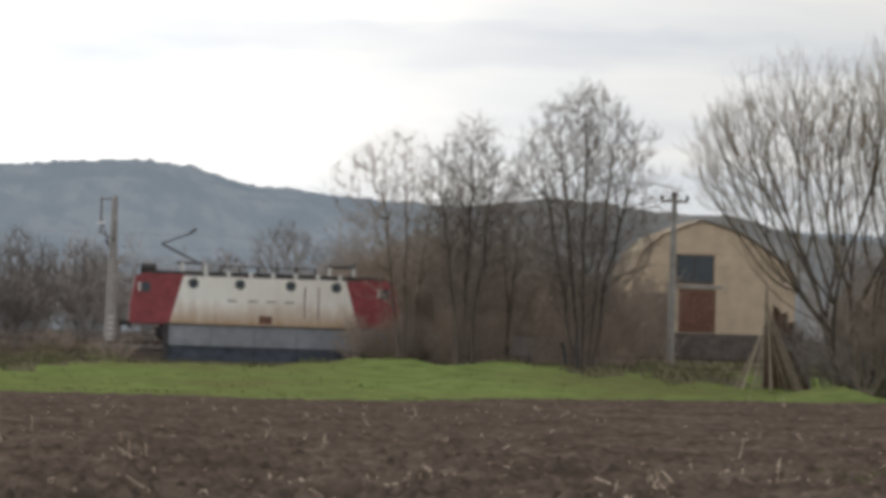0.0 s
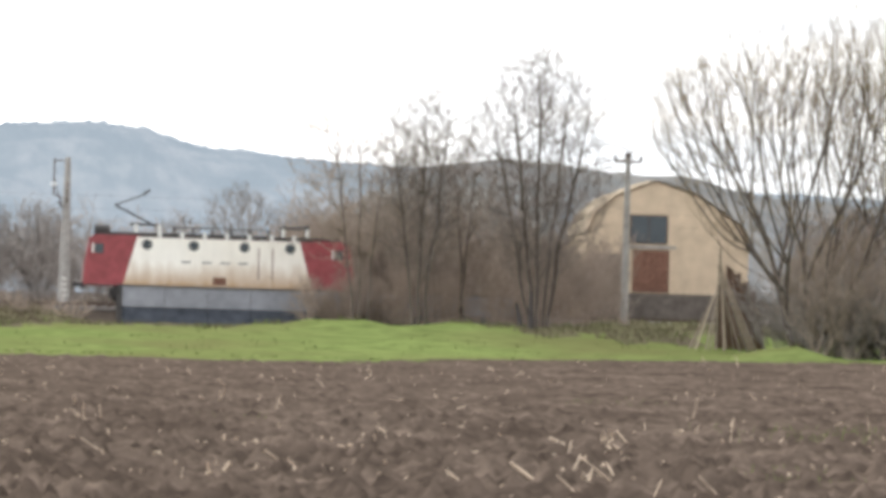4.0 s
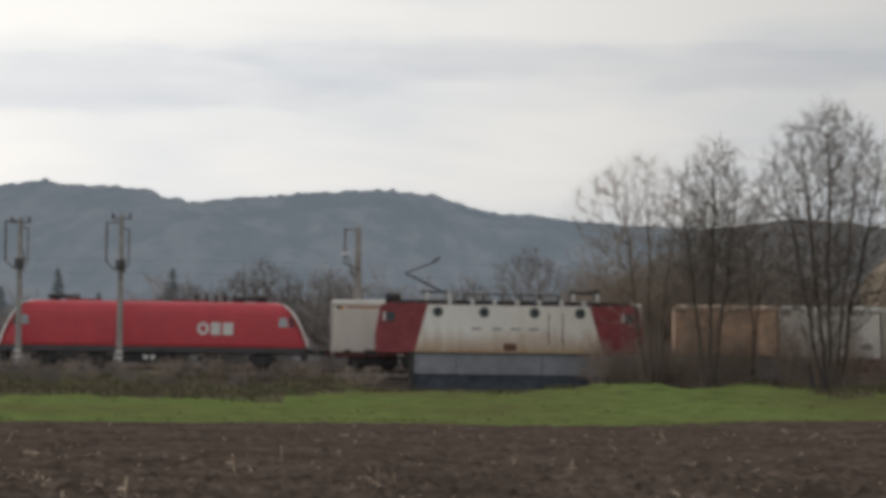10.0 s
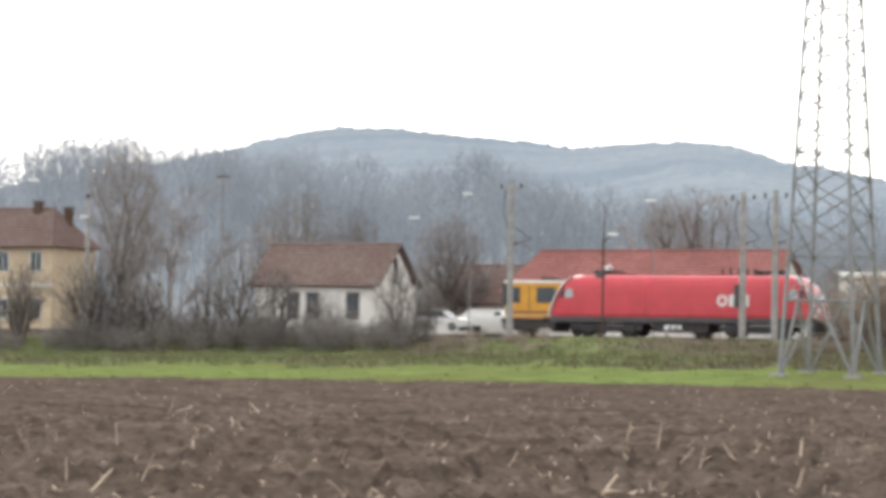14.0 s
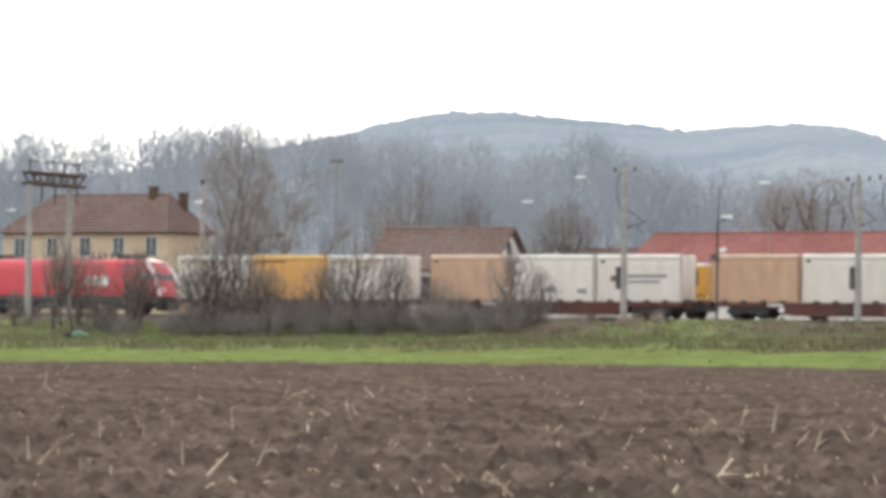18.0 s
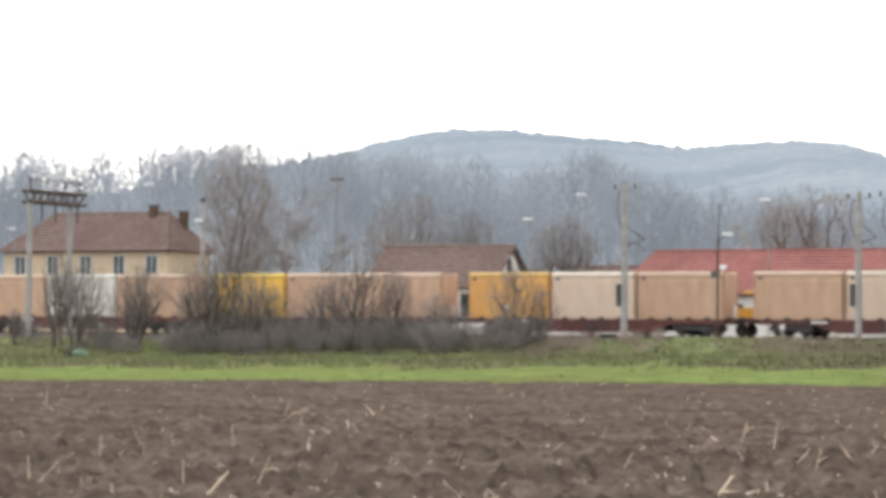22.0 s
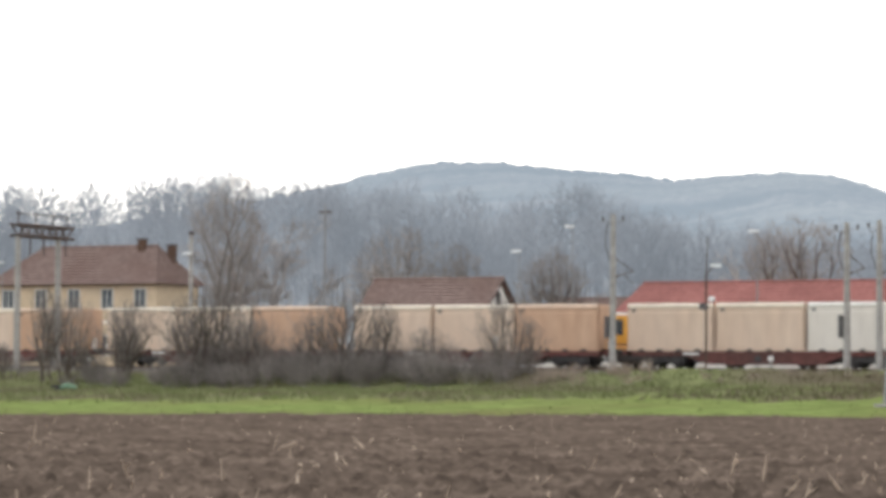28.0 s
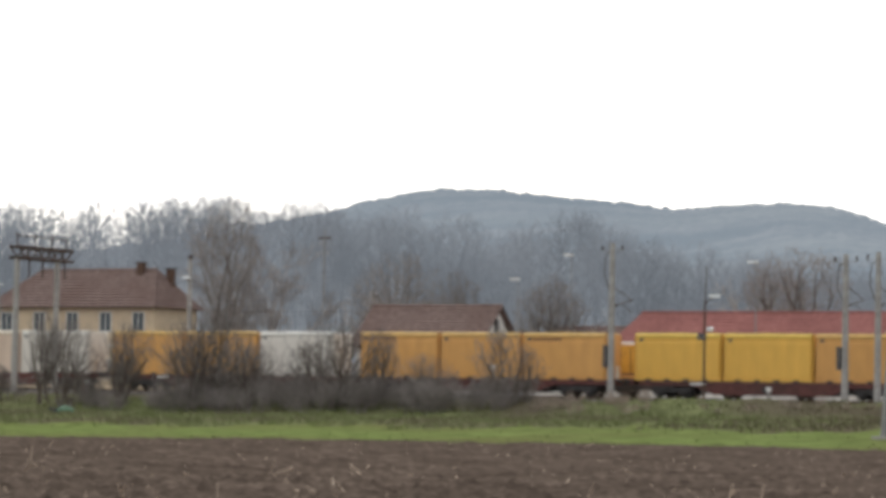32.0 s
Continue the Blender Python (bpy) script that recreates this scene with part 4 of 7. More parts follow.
    for k in range(6):
        x = -2.6 + k * 1.1
        tube(bm, (x, -0.2, 4.05), (x, -0.2, 4.5), 0.06, n=6)
    for k in range(5):
        tube(bm, (-2.6 + 1.1 * k, -0.2, 4.5), (-1.5 + 1.1 * k, -0.2, 4.5), 0.03, n=5)
    part("roof_busbar", bm, M_ROOFGEAR, t)


parked_loco()


def loading_wall():
    t = thing("loading_wall", "blue-grey concrete loading wall with a darker base", "wall", pose(0, 161.1, 0))
    x, k = 4.4, 0
    while x < 26.9:
        x1 = min(x + 2.45, 27.0)
        part("wall_panel", boxes((x, x1 - 0.03, -0.2, 0.15, 2.25, 3.4)), M_RAMP, t, bevel=0.02)
        # base panels take a darker blue than the wall above
        part("base_panel", boxes((x, x1 - 0.03, -0.1, 0.2, 0.6, 2.25)), M_RAMPLOW, t, "dark blue base panel")
        x, k = x1, k + 1
    part("coping", boxes((4.3, 27.1, -0.26, 0.2, 3.4, 3.5)), M_GREYSKIRT, t)
    part("end_post", boxes((4.15, 4.42, -0.3, 0.3, 0.6, 3.52)), M_UNDER, t, "dark end post")


loading_wall()


# ---- masts, poles and lamps ----
def mast(x, y, z0, z1, r0=0.22, r1=0.13, material=None):
    t = thing("catenary_mast", "tapered grey concrete mast beside the tracks", "mast", pose(x, y, 0), "masts of the line")
    part("pole", tubes(((0, 0, z0 - 1.0), (0, 0, z1), r0, r1), n=12), material or M_CONC, t)
    return t


def insulator_string(t, a, b):
    """A rod with bells on it, as one turned piece."""
    a, b = Vector(a), Vector(b)
    bm, n, q = bmesh.new(), 8, (b - a).to_track_quat("Z", "Y")
    rings = []
    for k in range(9):
        r = 0.035 if k % 2 == 0 else 0.095
        rings.append([bm.verts.new(a.lerp(b, k / 8) + q @ Vector((r * math.cos(i * math.tau / n), r * math.sin(i * math.tau / n), 0))) for i in range(n)])
    for j in range(8):
        for i in range(n):
            bm.faces.new((rings[j][i], rings[j][(i + 1) % n], rings[j + 1][(i + 1) % n], rings[j + 1][i]))
    bm.faces.new(rings[0][::-1])
    bm.faces.new(rings[-1])
    return part("insulator", bm, M_INSUL, t)


def cantilever(t, z, reach, side=1):
    part("bracket", tubes(((0, 0, z), (0, side * reach, z + 0.5), 0.035), ((0, 0, z + 1.3), (0, side * reach, z + 0.5), 0.03), ((0, side * reach * 0.5, z + 0.25), (0, side * reach, z - 0.3), 0.025), n=6), M_RUST, t)
    insulator_string(t, (0, side * 0.25, z), (0, side * 0.8, z + 0.12))


def build_masts():
    # behind the line, beside the parked locomotive
    m = mast(1.25, 174, 2.2, 11.3, 0.40, 0.17)
    cantilever(m, 8.6, 2.6, -1)
    part("steel_frame", tubes(((-0.8, 0, 9.0), (-0.8, 0, 11.2), 0.05), ((-0.8, 0, 11.1), (0, 0, 11.1), 0.04), ((-0.8, 0, 9.0), (0, 0, 8.7), 0.04), ((-0.8, 0, 10.0), (-0.3, 0, 8.4), 0.04), n=6), M_RUST, m)
    for k in range(5):
        part("foot_band", boxes((-0.16, 0.16, -0.44, -0.36, 2.45 + 0.34 * k, 2.6 + 0.34 * k)), M_WHITE, m, "white painted foot band")
    part("lamp_head", boxes((-1.0, -0.62, -0.15, 0.15, 9.55, 9.75)), M_LAMP, m, bevel=0.03)
    insulator_string(m, (-0.5, 0, 8.6), (-0.15, 0, 8.1))
    # the pair near the end of the yard
    for x, top in ((-12.7, 11.4), (-18.6, 11.1)):
        m = mast(x, 166.2, 2.1, top, 0.2, 0.13)
        part("steel_frame", tubes(((-0.85, 0, 8.6), (-0.85, 0, 10.9), 0.05), ((-0.85, 0, 10.9), (0, 0, 10.9), 0.04), ((-0.85, 0, 8.6), (-0.3, 0, 8.1), 0.04), ((0.45, 0, 8.3), (0.45, 0, 10.5), 0.04), ((0, 0, 10.6), (0.45, 0, 10.5), 0.04), n=6), M_RUST, m)
        part("weight_stack", tubes(((0, -0.28, 8.1), (0, -0.28, 8.7), 0.3), n=10), M_GREYSKIRT, m)
        part("crossarm", boxes((-0.6, 0.6, -0.04, 0.04, top - 0.30, top - 0.23)), M_RUST, m)
        for k in (-0.5, 0.5):
            part("pin_insulator", tubes(((k, 0, top - 0.22), (k, 0, top + 0.05), 0.07)), M_INSUL, m)
        cantilever(m, 8.3, 2.8, 1)
        for z in (2.9, 3.25):
            part("foot_band", boxes((-0.21, 0.21, -0.22, -0.18, z, z + 0.15)), M_WHITE, m, "white painted foot band")
    m = mast(-36.0, 174, 2.2, 11.2, 0.22, 0.14)
    cantilever(m, 8.4, 2.4, -1)
    part("lamp_head", boxes((-0.75, -0.35, -0.12, 0.12, 9.2, 9.4)), M_LAMP, m, bevel=0.03)
    part("crossarm", boxes((-0.4, 0.4, -0.06, 0.06, 10.1, 10.25)), M_RUST, m)
    for x, top, y in ((-60.5, 11.4, 164.3), (-58.4, 11.5, 164.3), (-76.3, 12.25, 164.3)):
        m = mast(x, y, 2.1, top, 0.24, 0.16)
        cantilever(m, 8.2, 3.2, 1)
        part("wire_loop", tubes(((-0.45, 0, top - 0.7), (-0.55, 0, top - 2.0), 0.035), ((-0.55, 0, top - 2.0), (-0.1, 0, top - 3.2), 0.035), ((-0.45, 0, top - 0.7), (0, 0, top - 0.5), 0.035), n=5), M_INSUL, m)
        part("crossarm", boxes((-0.75, 0.75, -0.03, 0.03, top - 0.50, top - 0.45)), M_STEEL, m)
        for k in (-0.7, 0.7):
            part("pin_insulator", tubes(((k, 0, top - 0.43), (k, 0, top - 0.15), 0.08)), M_INSUL, m)
        if x != -58.4:
            part("relay_box", boxes((-0.5, -0.26, -0.2, 0.15, 4.3, 5.7)), M_GREYSKIRT, m, bevel=0.03)
    # post with a lamp among the masts
    t = thing("signal_post", "thin dark steel post with lamp and signal box", "post", pose(-69.8, 164.2, 0))
    part("pole", tubes(((0, 0, 1.4), (0, 0, 8.3), 0.09, 0.07), ((0, 0, 8.3), (0.1, 0, 10.7), 0.05, 0.03), n=8), M_RUST, t)
    part("lamp_head", boxes((0.35, 0.95, -0.18, 0.18, 8.75, 8.95)), M_LAMP, t, bevel=0.05)
    part("arm", tubes(((0, 0, 8.3), (0.5, 0, 8.8), 0.04), n=6), M_RUST, t)
    part("signal_lamp", tubes(((0.35, -0.15, 6.75), (0.35, 0.25, 6.75), 0.16), n=12), M_LAMP, t)
    part("control_box", boxes((-0.4, 0.05, -0.2, 0.2, 6.1, 6.5)), M_GREYSKIRT, t, bevel=0.03)
    # wooden-looking pole by the shed
    t = thing("utility_pole", "grey concrete utility pole with crossarms", "pole", pose(32.8, 158, 0))
    part("pole", tubes(((0, 0, 0.6), (0, 0, 11.6), 0.24, 0.15), n=10), M_CONC, t)
    part("cap", tubes(((0, 0, 11.55), (0, 0, 11.85), 0.22, 0.16), n=10), M_INSUL, t)
    for z, r in ((11.25, 0.75),):
        part("crossarm", boxes((-r, r, -0.07, 0.07, z, z + 0.12)), M_RUST, t)
        for k in (-r, r):
            part("pin_insulator", tubes(((k, 0, z + 0.1), (k, 0, z + 0.4), 0.09)), M_INSUL, t)
    # station lamps behind the line
    for x, y, z in ((-87.0, 180, 12.46), (-91.2, 180, 10.76), (-73.0, 180, 11.85), (-137.0, 180, 10.6)):
        t = thing("street_lamp", "slim grey lamp post with a pale lamp head", "lamp", pose(x, y, 0), "lamps of the station")
        part("pole", tubes(((0.25, 0, 2.0), (0.25, 0, z - 0.3), 0.06, 0.04), n=6), M_STEEL, t)
        part("arm", tubes(((0.25, 0, z - 0.35), (0.1, 0, z - 0.02), 0.035), n=6), M_STEEL, t)
        part("lamp_head", boxes((-0.35, 0.3, -0.15, 0.15, z - 0.07, z + 0.08)), M_LAMP, t, bevel=0.05)
    # gantry over the near tracks
    t = thing("track_gantry", "rusty steel lattice gantry on two posts", "gantry", pose(-121.8, 0, 0))
    for y in (162.1, 166.9):
        part("post", tubes(((0, y, 1.0), (0, y, 11.6), 0.24, 0.19), n=10), M_CONC, t, "grey concrete post")
    for z in (11.6, 12.38):
        for sx in (-0.35, 0.35):
            part("chord", tubes(((sx, 161.7, z), (sx, 168.3, z), 0.12), n=6), M_RUST, t)
    for k in range(8):
        y0, y1 = 161.75 + 0.81 * k, 161.75 + 0.81 * (k + 1)
        za, zb = (11.6, 12.38) if k % 2 else (12.38, 11.6)
        for sx in (-0.35, 0.35):
            part("lattice_bar", tubes(((sx, y0, za), (sx, y1, zb), 0.07), n=5), M_RUST, t)
    part("top_rail", tubes(((0, 161.9, 13.2), (0, 168.1, 13.2), 0.05), n=6), M_RUST, t)
    for y in (162.1, 164.2, 166.2, 168.0):
        part("rail_post", tubes(((0, y, 12.3), (0, y, 13.4), 0.05), n=6), M_RUST, t)
    for y in (163.6, 165.2, 167.9):
        insulator_string(t, (0.1, y - 0.2, 11.55), (0.1, y - 0.2, 10.3))


build_masts()


def overhead_wires():
    for y, z, x0, x1 in ((169.0, RAIL + 5.62, -330, 120), (169.0, RAIL + 6.4, -330, 120)):
        tagged(part("overhead_wire", tubes(((x0, y, z), (x1, y, z), 0.0045), n=4), M_INSUL), "thin dark overhead line wire", "wire", "wires of the line")


overhead_wires()


def power_line():
    bm, last = bmesh.new(), None
    for k in range(25):
        x = -43.35 + k * 6.5
        p = (x, 130, 22.25 - 3.34 * (1 - ((k - 12.0) / 12.0) ** 2) + 0.02 * (x + 43.35))
        if last:
            tube(bm, last, p, 0.012, n=4)
        last = p
    tagged(part("power_line", bm, M_STEEL), "thin grey power line hung from the pylon", "wire")


power_line()


# ---- lattice pylon in the field's edge ----
def pylon():
    px, py = -43.35, 130.0
    t = thing("lattice_pylon", "tall galvanised steel lattice pylon", "pylon", pose(px, py, 0, 0, 0, -2.6))
    levels = [0.40, 4.11, 6.25, 8.1, 9.78, 11.26, 12.66, 13.96, 15.16, 16.37, 17.49, 18.6, 19.71, 20.83, 21.94]
    hw = lambda z: float(np.interp(z, [0, 6.9, 17.86, 22.4], [1.90, 1.54, 1.05, 0.855]))
    C = [(-1, -1), (1, -1), (1, 1), (-1, 1)]
    for cx, cy in C:
        part("leg", tubes(((cx * hw(0), cy * hw(0), 0.0), (cx * hw(6.9), cy * hw(6.9), 6.9), 0.10), ((cx * hw(6.9), cy * hw(6.9), 6.9), (cx * hw(22.4), cy * hw(22.4), 22.4), 0.09, 0.075), n=6), M_STEEL, t)
        z = float(ground_z(np.array([px + cx * 1.9]), np.array([py + cy * 1.9]))[0])
        part("footing", boxes((cx * 1.9 - 0.36, cx * 1.9 + 0.36, cy * 1.9 - 0.36, cy * 1.9 + 0.36, z - 0.6, z + 0.16)), M_CONC, t, "pale concrete footing", bevel=0.04)
    for i in range(4):
        (ax, ay), (bx, by) = C[i], C[(i + 1) % 4]
        for j in range(len(levels) - 1):
            z0, z1 = levels[j], levels[j + 1]
            h0, h1 = hw(z0), hw(z1)
            r = 0.088 if j == 0 else 0.044
            if j == 0:
                mx, my, hm = (ax + bx) / 2, (ay + by) / 2, hw(4.11)
                part("brace", tubes(((ax * h0, ay * h0, z0), (mx * hm, my * hm, 4.11), r), n=5), M_STEEL, t)
                part("brace", tubes(((bx * h0, by * h0, z0), (mx * hm, my * hm, 4.11), r), n=5), M_STEEL, t)
                part("belt", tubes(((ax * h1, ay * h1, z1), (bx * h1, by * h1, z1), 0.045), n=5), M_STEEL, t)
            else:
                part("brace", tubes(((ax * h0, ay * h0, z0), (bx * h1, by * h1, z1), r), n=5), M_STEEL, t)
                part("brace", tubes(((bx * h0, by * h0, z0), (ax * h1, ay * h1, z1), r), n=5), M_STEEL, t)
        for z in (6.25, 11.26):
            h = hw(z)
            part("belt", tubes(((ax * h, ay * h, z), (bx * h, by * h, z), 0.04), n=5), M_STEEL, t)


pylon()


# ---- buildings ----
def window_unit(t, x, y, z, w, h, frame_mat=None, name="window", glass=None):
    f = part(name, boxes((x - w / 2 - 0.08, x + w / 2 + 0.08, y - 0.04, y + 0.06, z - 0.08, z), (x - w / 2 - 0.08, x + w / 2 + 0.08, y - 0.04, y + 0.06, z + h, z + h + 0.08), (x - w / 2 - 0.08, x - w / 2, y - 0.04, y + 0.06, z, z + h), (x + w / 2, x + w / 2 + 0.08, y - 0.04, y + 0.06, z, z + h), (x - 0.03, x + 0.03, y - 0.04, y + 0.06, z, z + h)), frame_mat or M_WHITE, t)
    for s in (-1, 1):
        a, b = sorted((x + s * 0.03, x + s * w / 2))
        part("pane", boxes((a, b, y - 0.01, y + 0.03, z, z + h)), glass or M_GLASS, f)
    return f


def tiled_slope(t, p0, p1, q0, q1, material, rows):
    """A roof slope from eave p0-p1 to ridge q0-q1, in overlapping courses."""
    p0, p1, q0, q1 = map(Vector, (p0, p1, q0, q1))
    nrm = (p1 - p0).cross(q0 - p0).normalized()
    if nrm.z < 0:
        nrm = -nrm
    bm, last = bmesh.new(), None
    for k in range(rows):
        for f, up in ((k / rows, 0.10), ((k + 1) / rows, 0.03)):
            pair = [bm.verts.new(p0.lerp(q0, f) + nrm * up), bm.verts.new(p1.lerp(q1, f) + nrm * up)]
            if last:
                bm.faces.new((last[0], last[1], pair[1], pair[0]))
            last = pair
    low = [bm.verts.new(c - nrm * 0.05) for c in (p0, p1, q1, q0)]
    bm.faces.new(low[::-1])
    return part("roof_slope", bm, material, t)


def shed():
    t = thing("barn", "ochre plastered barn with a broken gable roof", "barn", pose(43.3, 192, 0))
    zb = 2.2
    gable = [(-6.2, zb), (5.3, zb), (5.3, 7.9), (4.6, 9.2), (1.6, 11.2), (-1.4, 12.1), (-4.2, 11.0), (-5.6, 9.8), (-6.2, 8.3)]
    part("gable_wall", prism(bmesh.new(), gable, 0, 0.4), M_BARN, t)
    part("back_wall", prism(bmesh.new(), gable, 7, 7.4), M_BARN, t)
    part("side_wall", boxes((-6.2, -5.9, 0.4, 7, zb, 8.2)), M_BARN, t)
    part("side_wall", boxes((5.0, 5.3, 0.4, 7, zb, 7.9)), M_BARN, t)
    for i in range(2, 8):
        (xa, za), (xb, zb2) = gable[i], gable[i + 1]
        tiled_slope(t, (xa, -0.12, za + 0.03), (xa, 7.6, za + 0.03), (xb, -0.12, zb2 + 0.03), (xb, 7.6, zb2 + 0.03), M_BARNROOF, 3)
    window_unit(t, -1.85, -0.03, 7.8, 2.5, 1.85, M_RUST, "hayloft_window")
    door = part("door", boxes((-2.95, -0.36, -0.03, 0.02, 4.38, 7.3)), M_BOARD, t, "red-brown boarded door")
    for k in range(6):
        part("door_board", boxes((-2.93 + 0.42 * k, -2.54 + 0.42 * k, -0.06, -0.03, 4.4, 7.25)), M_BRICKDOOR, door)
    for x in (-3.23, -0.36):
        part("door_jamb", boxes((x, x + 0.28, -0.1, 0.02, 4.3, 7.5)), M_BARN, t)
    part("lintel", boxes((-3.5, 0.1, -0.1, 0.02, 7.4, 7.6)), M_CONC, t)
    part("plinth", boxes((-6.3, 5.4, -0.1, 0.0, zb, 4.3)), M_PLINTH, t, "dark damp plinth")
    part("bare_patch", boxes((-6.1, -3.5, -0.05, 0.0, 4.3, 7.0)), M_BARE, t, "patch of bare brown plaster")


shed()


def house(x0, x1, y0, depth, zb, eave, ridge, wall, tile, label, hip0=0.0, hip1=0.0, name="house"):
    """A house with its ridge along the line; hips at its ends where they are given."""
    t = thing(name, label, "house", pose(0, y0, 0), "houses of the village")
    th = 0.35
    part("front_wall", boxes((x0, x1, 0, th, zb - 0.5, eave)), wall, t)
    part("back_wall", boxes((x0, x1, depth - th, depth, zb - 0.5, eave)), wall, t)
    for x, hip in ((x0, hip0), (x1 - th, hip1)):
        if hip:
            part("end_wall", boxes((x, x + th, th, depth - th, zb - 0.5, eave)), wall, t)
        else:
            bm = bmesh.new()
            o = [(th, zb - 0.5), (depth - th, zb - 0.5), (depth - th, eave), (depth / 2, ridge - 0.1), (th, eave)]
            a = [bm.verts.new((x, y, z)) for y, z in o]
            b = [bm.verts.new((x + th, y, z)) for y, z in o]
            bm.faces.new(a), bm.faces.new(b[::-1])
            for i in range(5):
                bm.faces.new((a[i], b[i], b[(i + 1) % 5], a[(i + 1) % 5]))
            part("gable_wall", bm, wall, t)
    o, rows = 0.45, max(6, int((ridge - eave) * 4))
    e0, e1, ez = x0 - o, x1 + o, eave - 0.15
    r0, r1 = (x0 + hip0 if hip0 else e0), (x1 - hip1 if hip1 else e1)
    tiled_slope(t, (e0, -o, ez), (e1, -o, ez), (r0, depth / 2, ridge), (r1, depth / 2, ridge), tile, rows)
    tiled_slope(t, (e0, depth + o, ez), (e1, depth + o, ez), (r0, depth / 2, ridge), (r1, depth / 2, ridge), tile, rows)
    for hip, e, r in ((hip0, e0, r0), (hip1, e1, r1)):
        if hip:
            tiled_slope(t, (e, -o, ez), (e, depth + o, ez), (r, depth / 2 - 0.02, ridge), (r, depth / 2 + 0.02, ridge), tile, rows)
    part("ridge_cap", tubes(((r0, depth / 2, ridge + 0.05), (r1, depth / 2, ridge + 0.05), 0.14), n=8), tile, t)
    part("gutter", tubes(((e0, -o - 0.05, ez), (e1, -o - 0.05, ez), 0.07), n=6), M_RUST, t)
    return t


def chimney(t, x, y, z0, z1):
    c = part("chimney", boxes((x - 0.3, x + 0.3, y - 0.3, y + 0.3, z0, z1 - 0.4)), M_BOARD, t)
    part("cap", boxes((x - 0.38, x + 0.38, y - 0.38, y + 0.38, z1 - 0.4, z1 - 0.27)), M_GREYSKIRT, c)


def grey_shed():
    t = house(57.6, 72.0, 195, 9, 2.4, 6.6, 10.4, M_RAMP, M_SLATE, "grey shed with a dark grey roof beyond the willow", name="shed")
    for x in (59.6, 63.0, 66.5):
        window_unit(t, x, -0.03, 4.4, 1.2, 1.3, M_RUST)
    part("sign_board", boxes((59.0, 61.0, -0.12, -0.05, 7.2, 7.75)), M_WHITE, t, "white sign board without readable writing")


grey_shed()


def village():
    # two-storey station house
    t = house(-153.0, -135.7, 200, 6.6, 2.4, 9.7, 12.9, M_OCHRE, M_TILEB, "two-storey ochre house with a brown hipped roof", 2.9, 2.0)
    for x in (-151.2, -147.7, -144.2, -140.7, -137.3):
        window_unit(t, x, -0.03, 7.5, 1.1, 1.6)
        window_unit(t, x, -0.03, 3.5, 1.1, 1.6)
    part("storey_band", boxes((-153.1, -135.6, -0.06, 0.0, 6.2, 6.4)), M_WPLASTER, t)
    chimney(t, -139.2, 3.0, 12.1, 13.9)
    chimney(t, -136.9, 4.2, 11.3, 13.4)
    # low white house
    t = house(-110.0, -99.4, 190, 6.5, 2.6, 6.25, 9.33, M_WPLASTER, M_TILEB, "low white plastered house with a worn brown roof")
    for x in (-106.6, -104.9, -101.4):
        window_unit(t, x, -0.03, 3.65, 0.95, 1.9, M_RUST)
    part("gable_post", boxes((-99.4, -99.3, 2.7, 3.3, 6.35, 8.35)), M_UNDER, t, "dark boarded gable vent")
    # long hall with a red roof
    t = house(-91.0, -70.0, 195, 9.2, 2.5, 5.8, 9.05, M_WPLASTER, M_TILE, "long white hall with a red tiled roof", 0.9, 0.0)
    for x in (-88.5, -85, -81.5, -78.0, -75.2):
        window_unit(t, x, -0.03, 3.6, 1.2, 1.3, M_RUST)
    # small house between
    house(-101.5, -96.0, 206, 7, 2.8, 5.2, 8.2, M_WPLASTER, M_TILEB, "small house with a brown roof behind the others")
    house(-66.5, -61.0, 203, 6, 2.7, 4.8, 6.0, M_WPLASTER, M_RUST, "low white outbuilding with a rusty metal roof")


village()


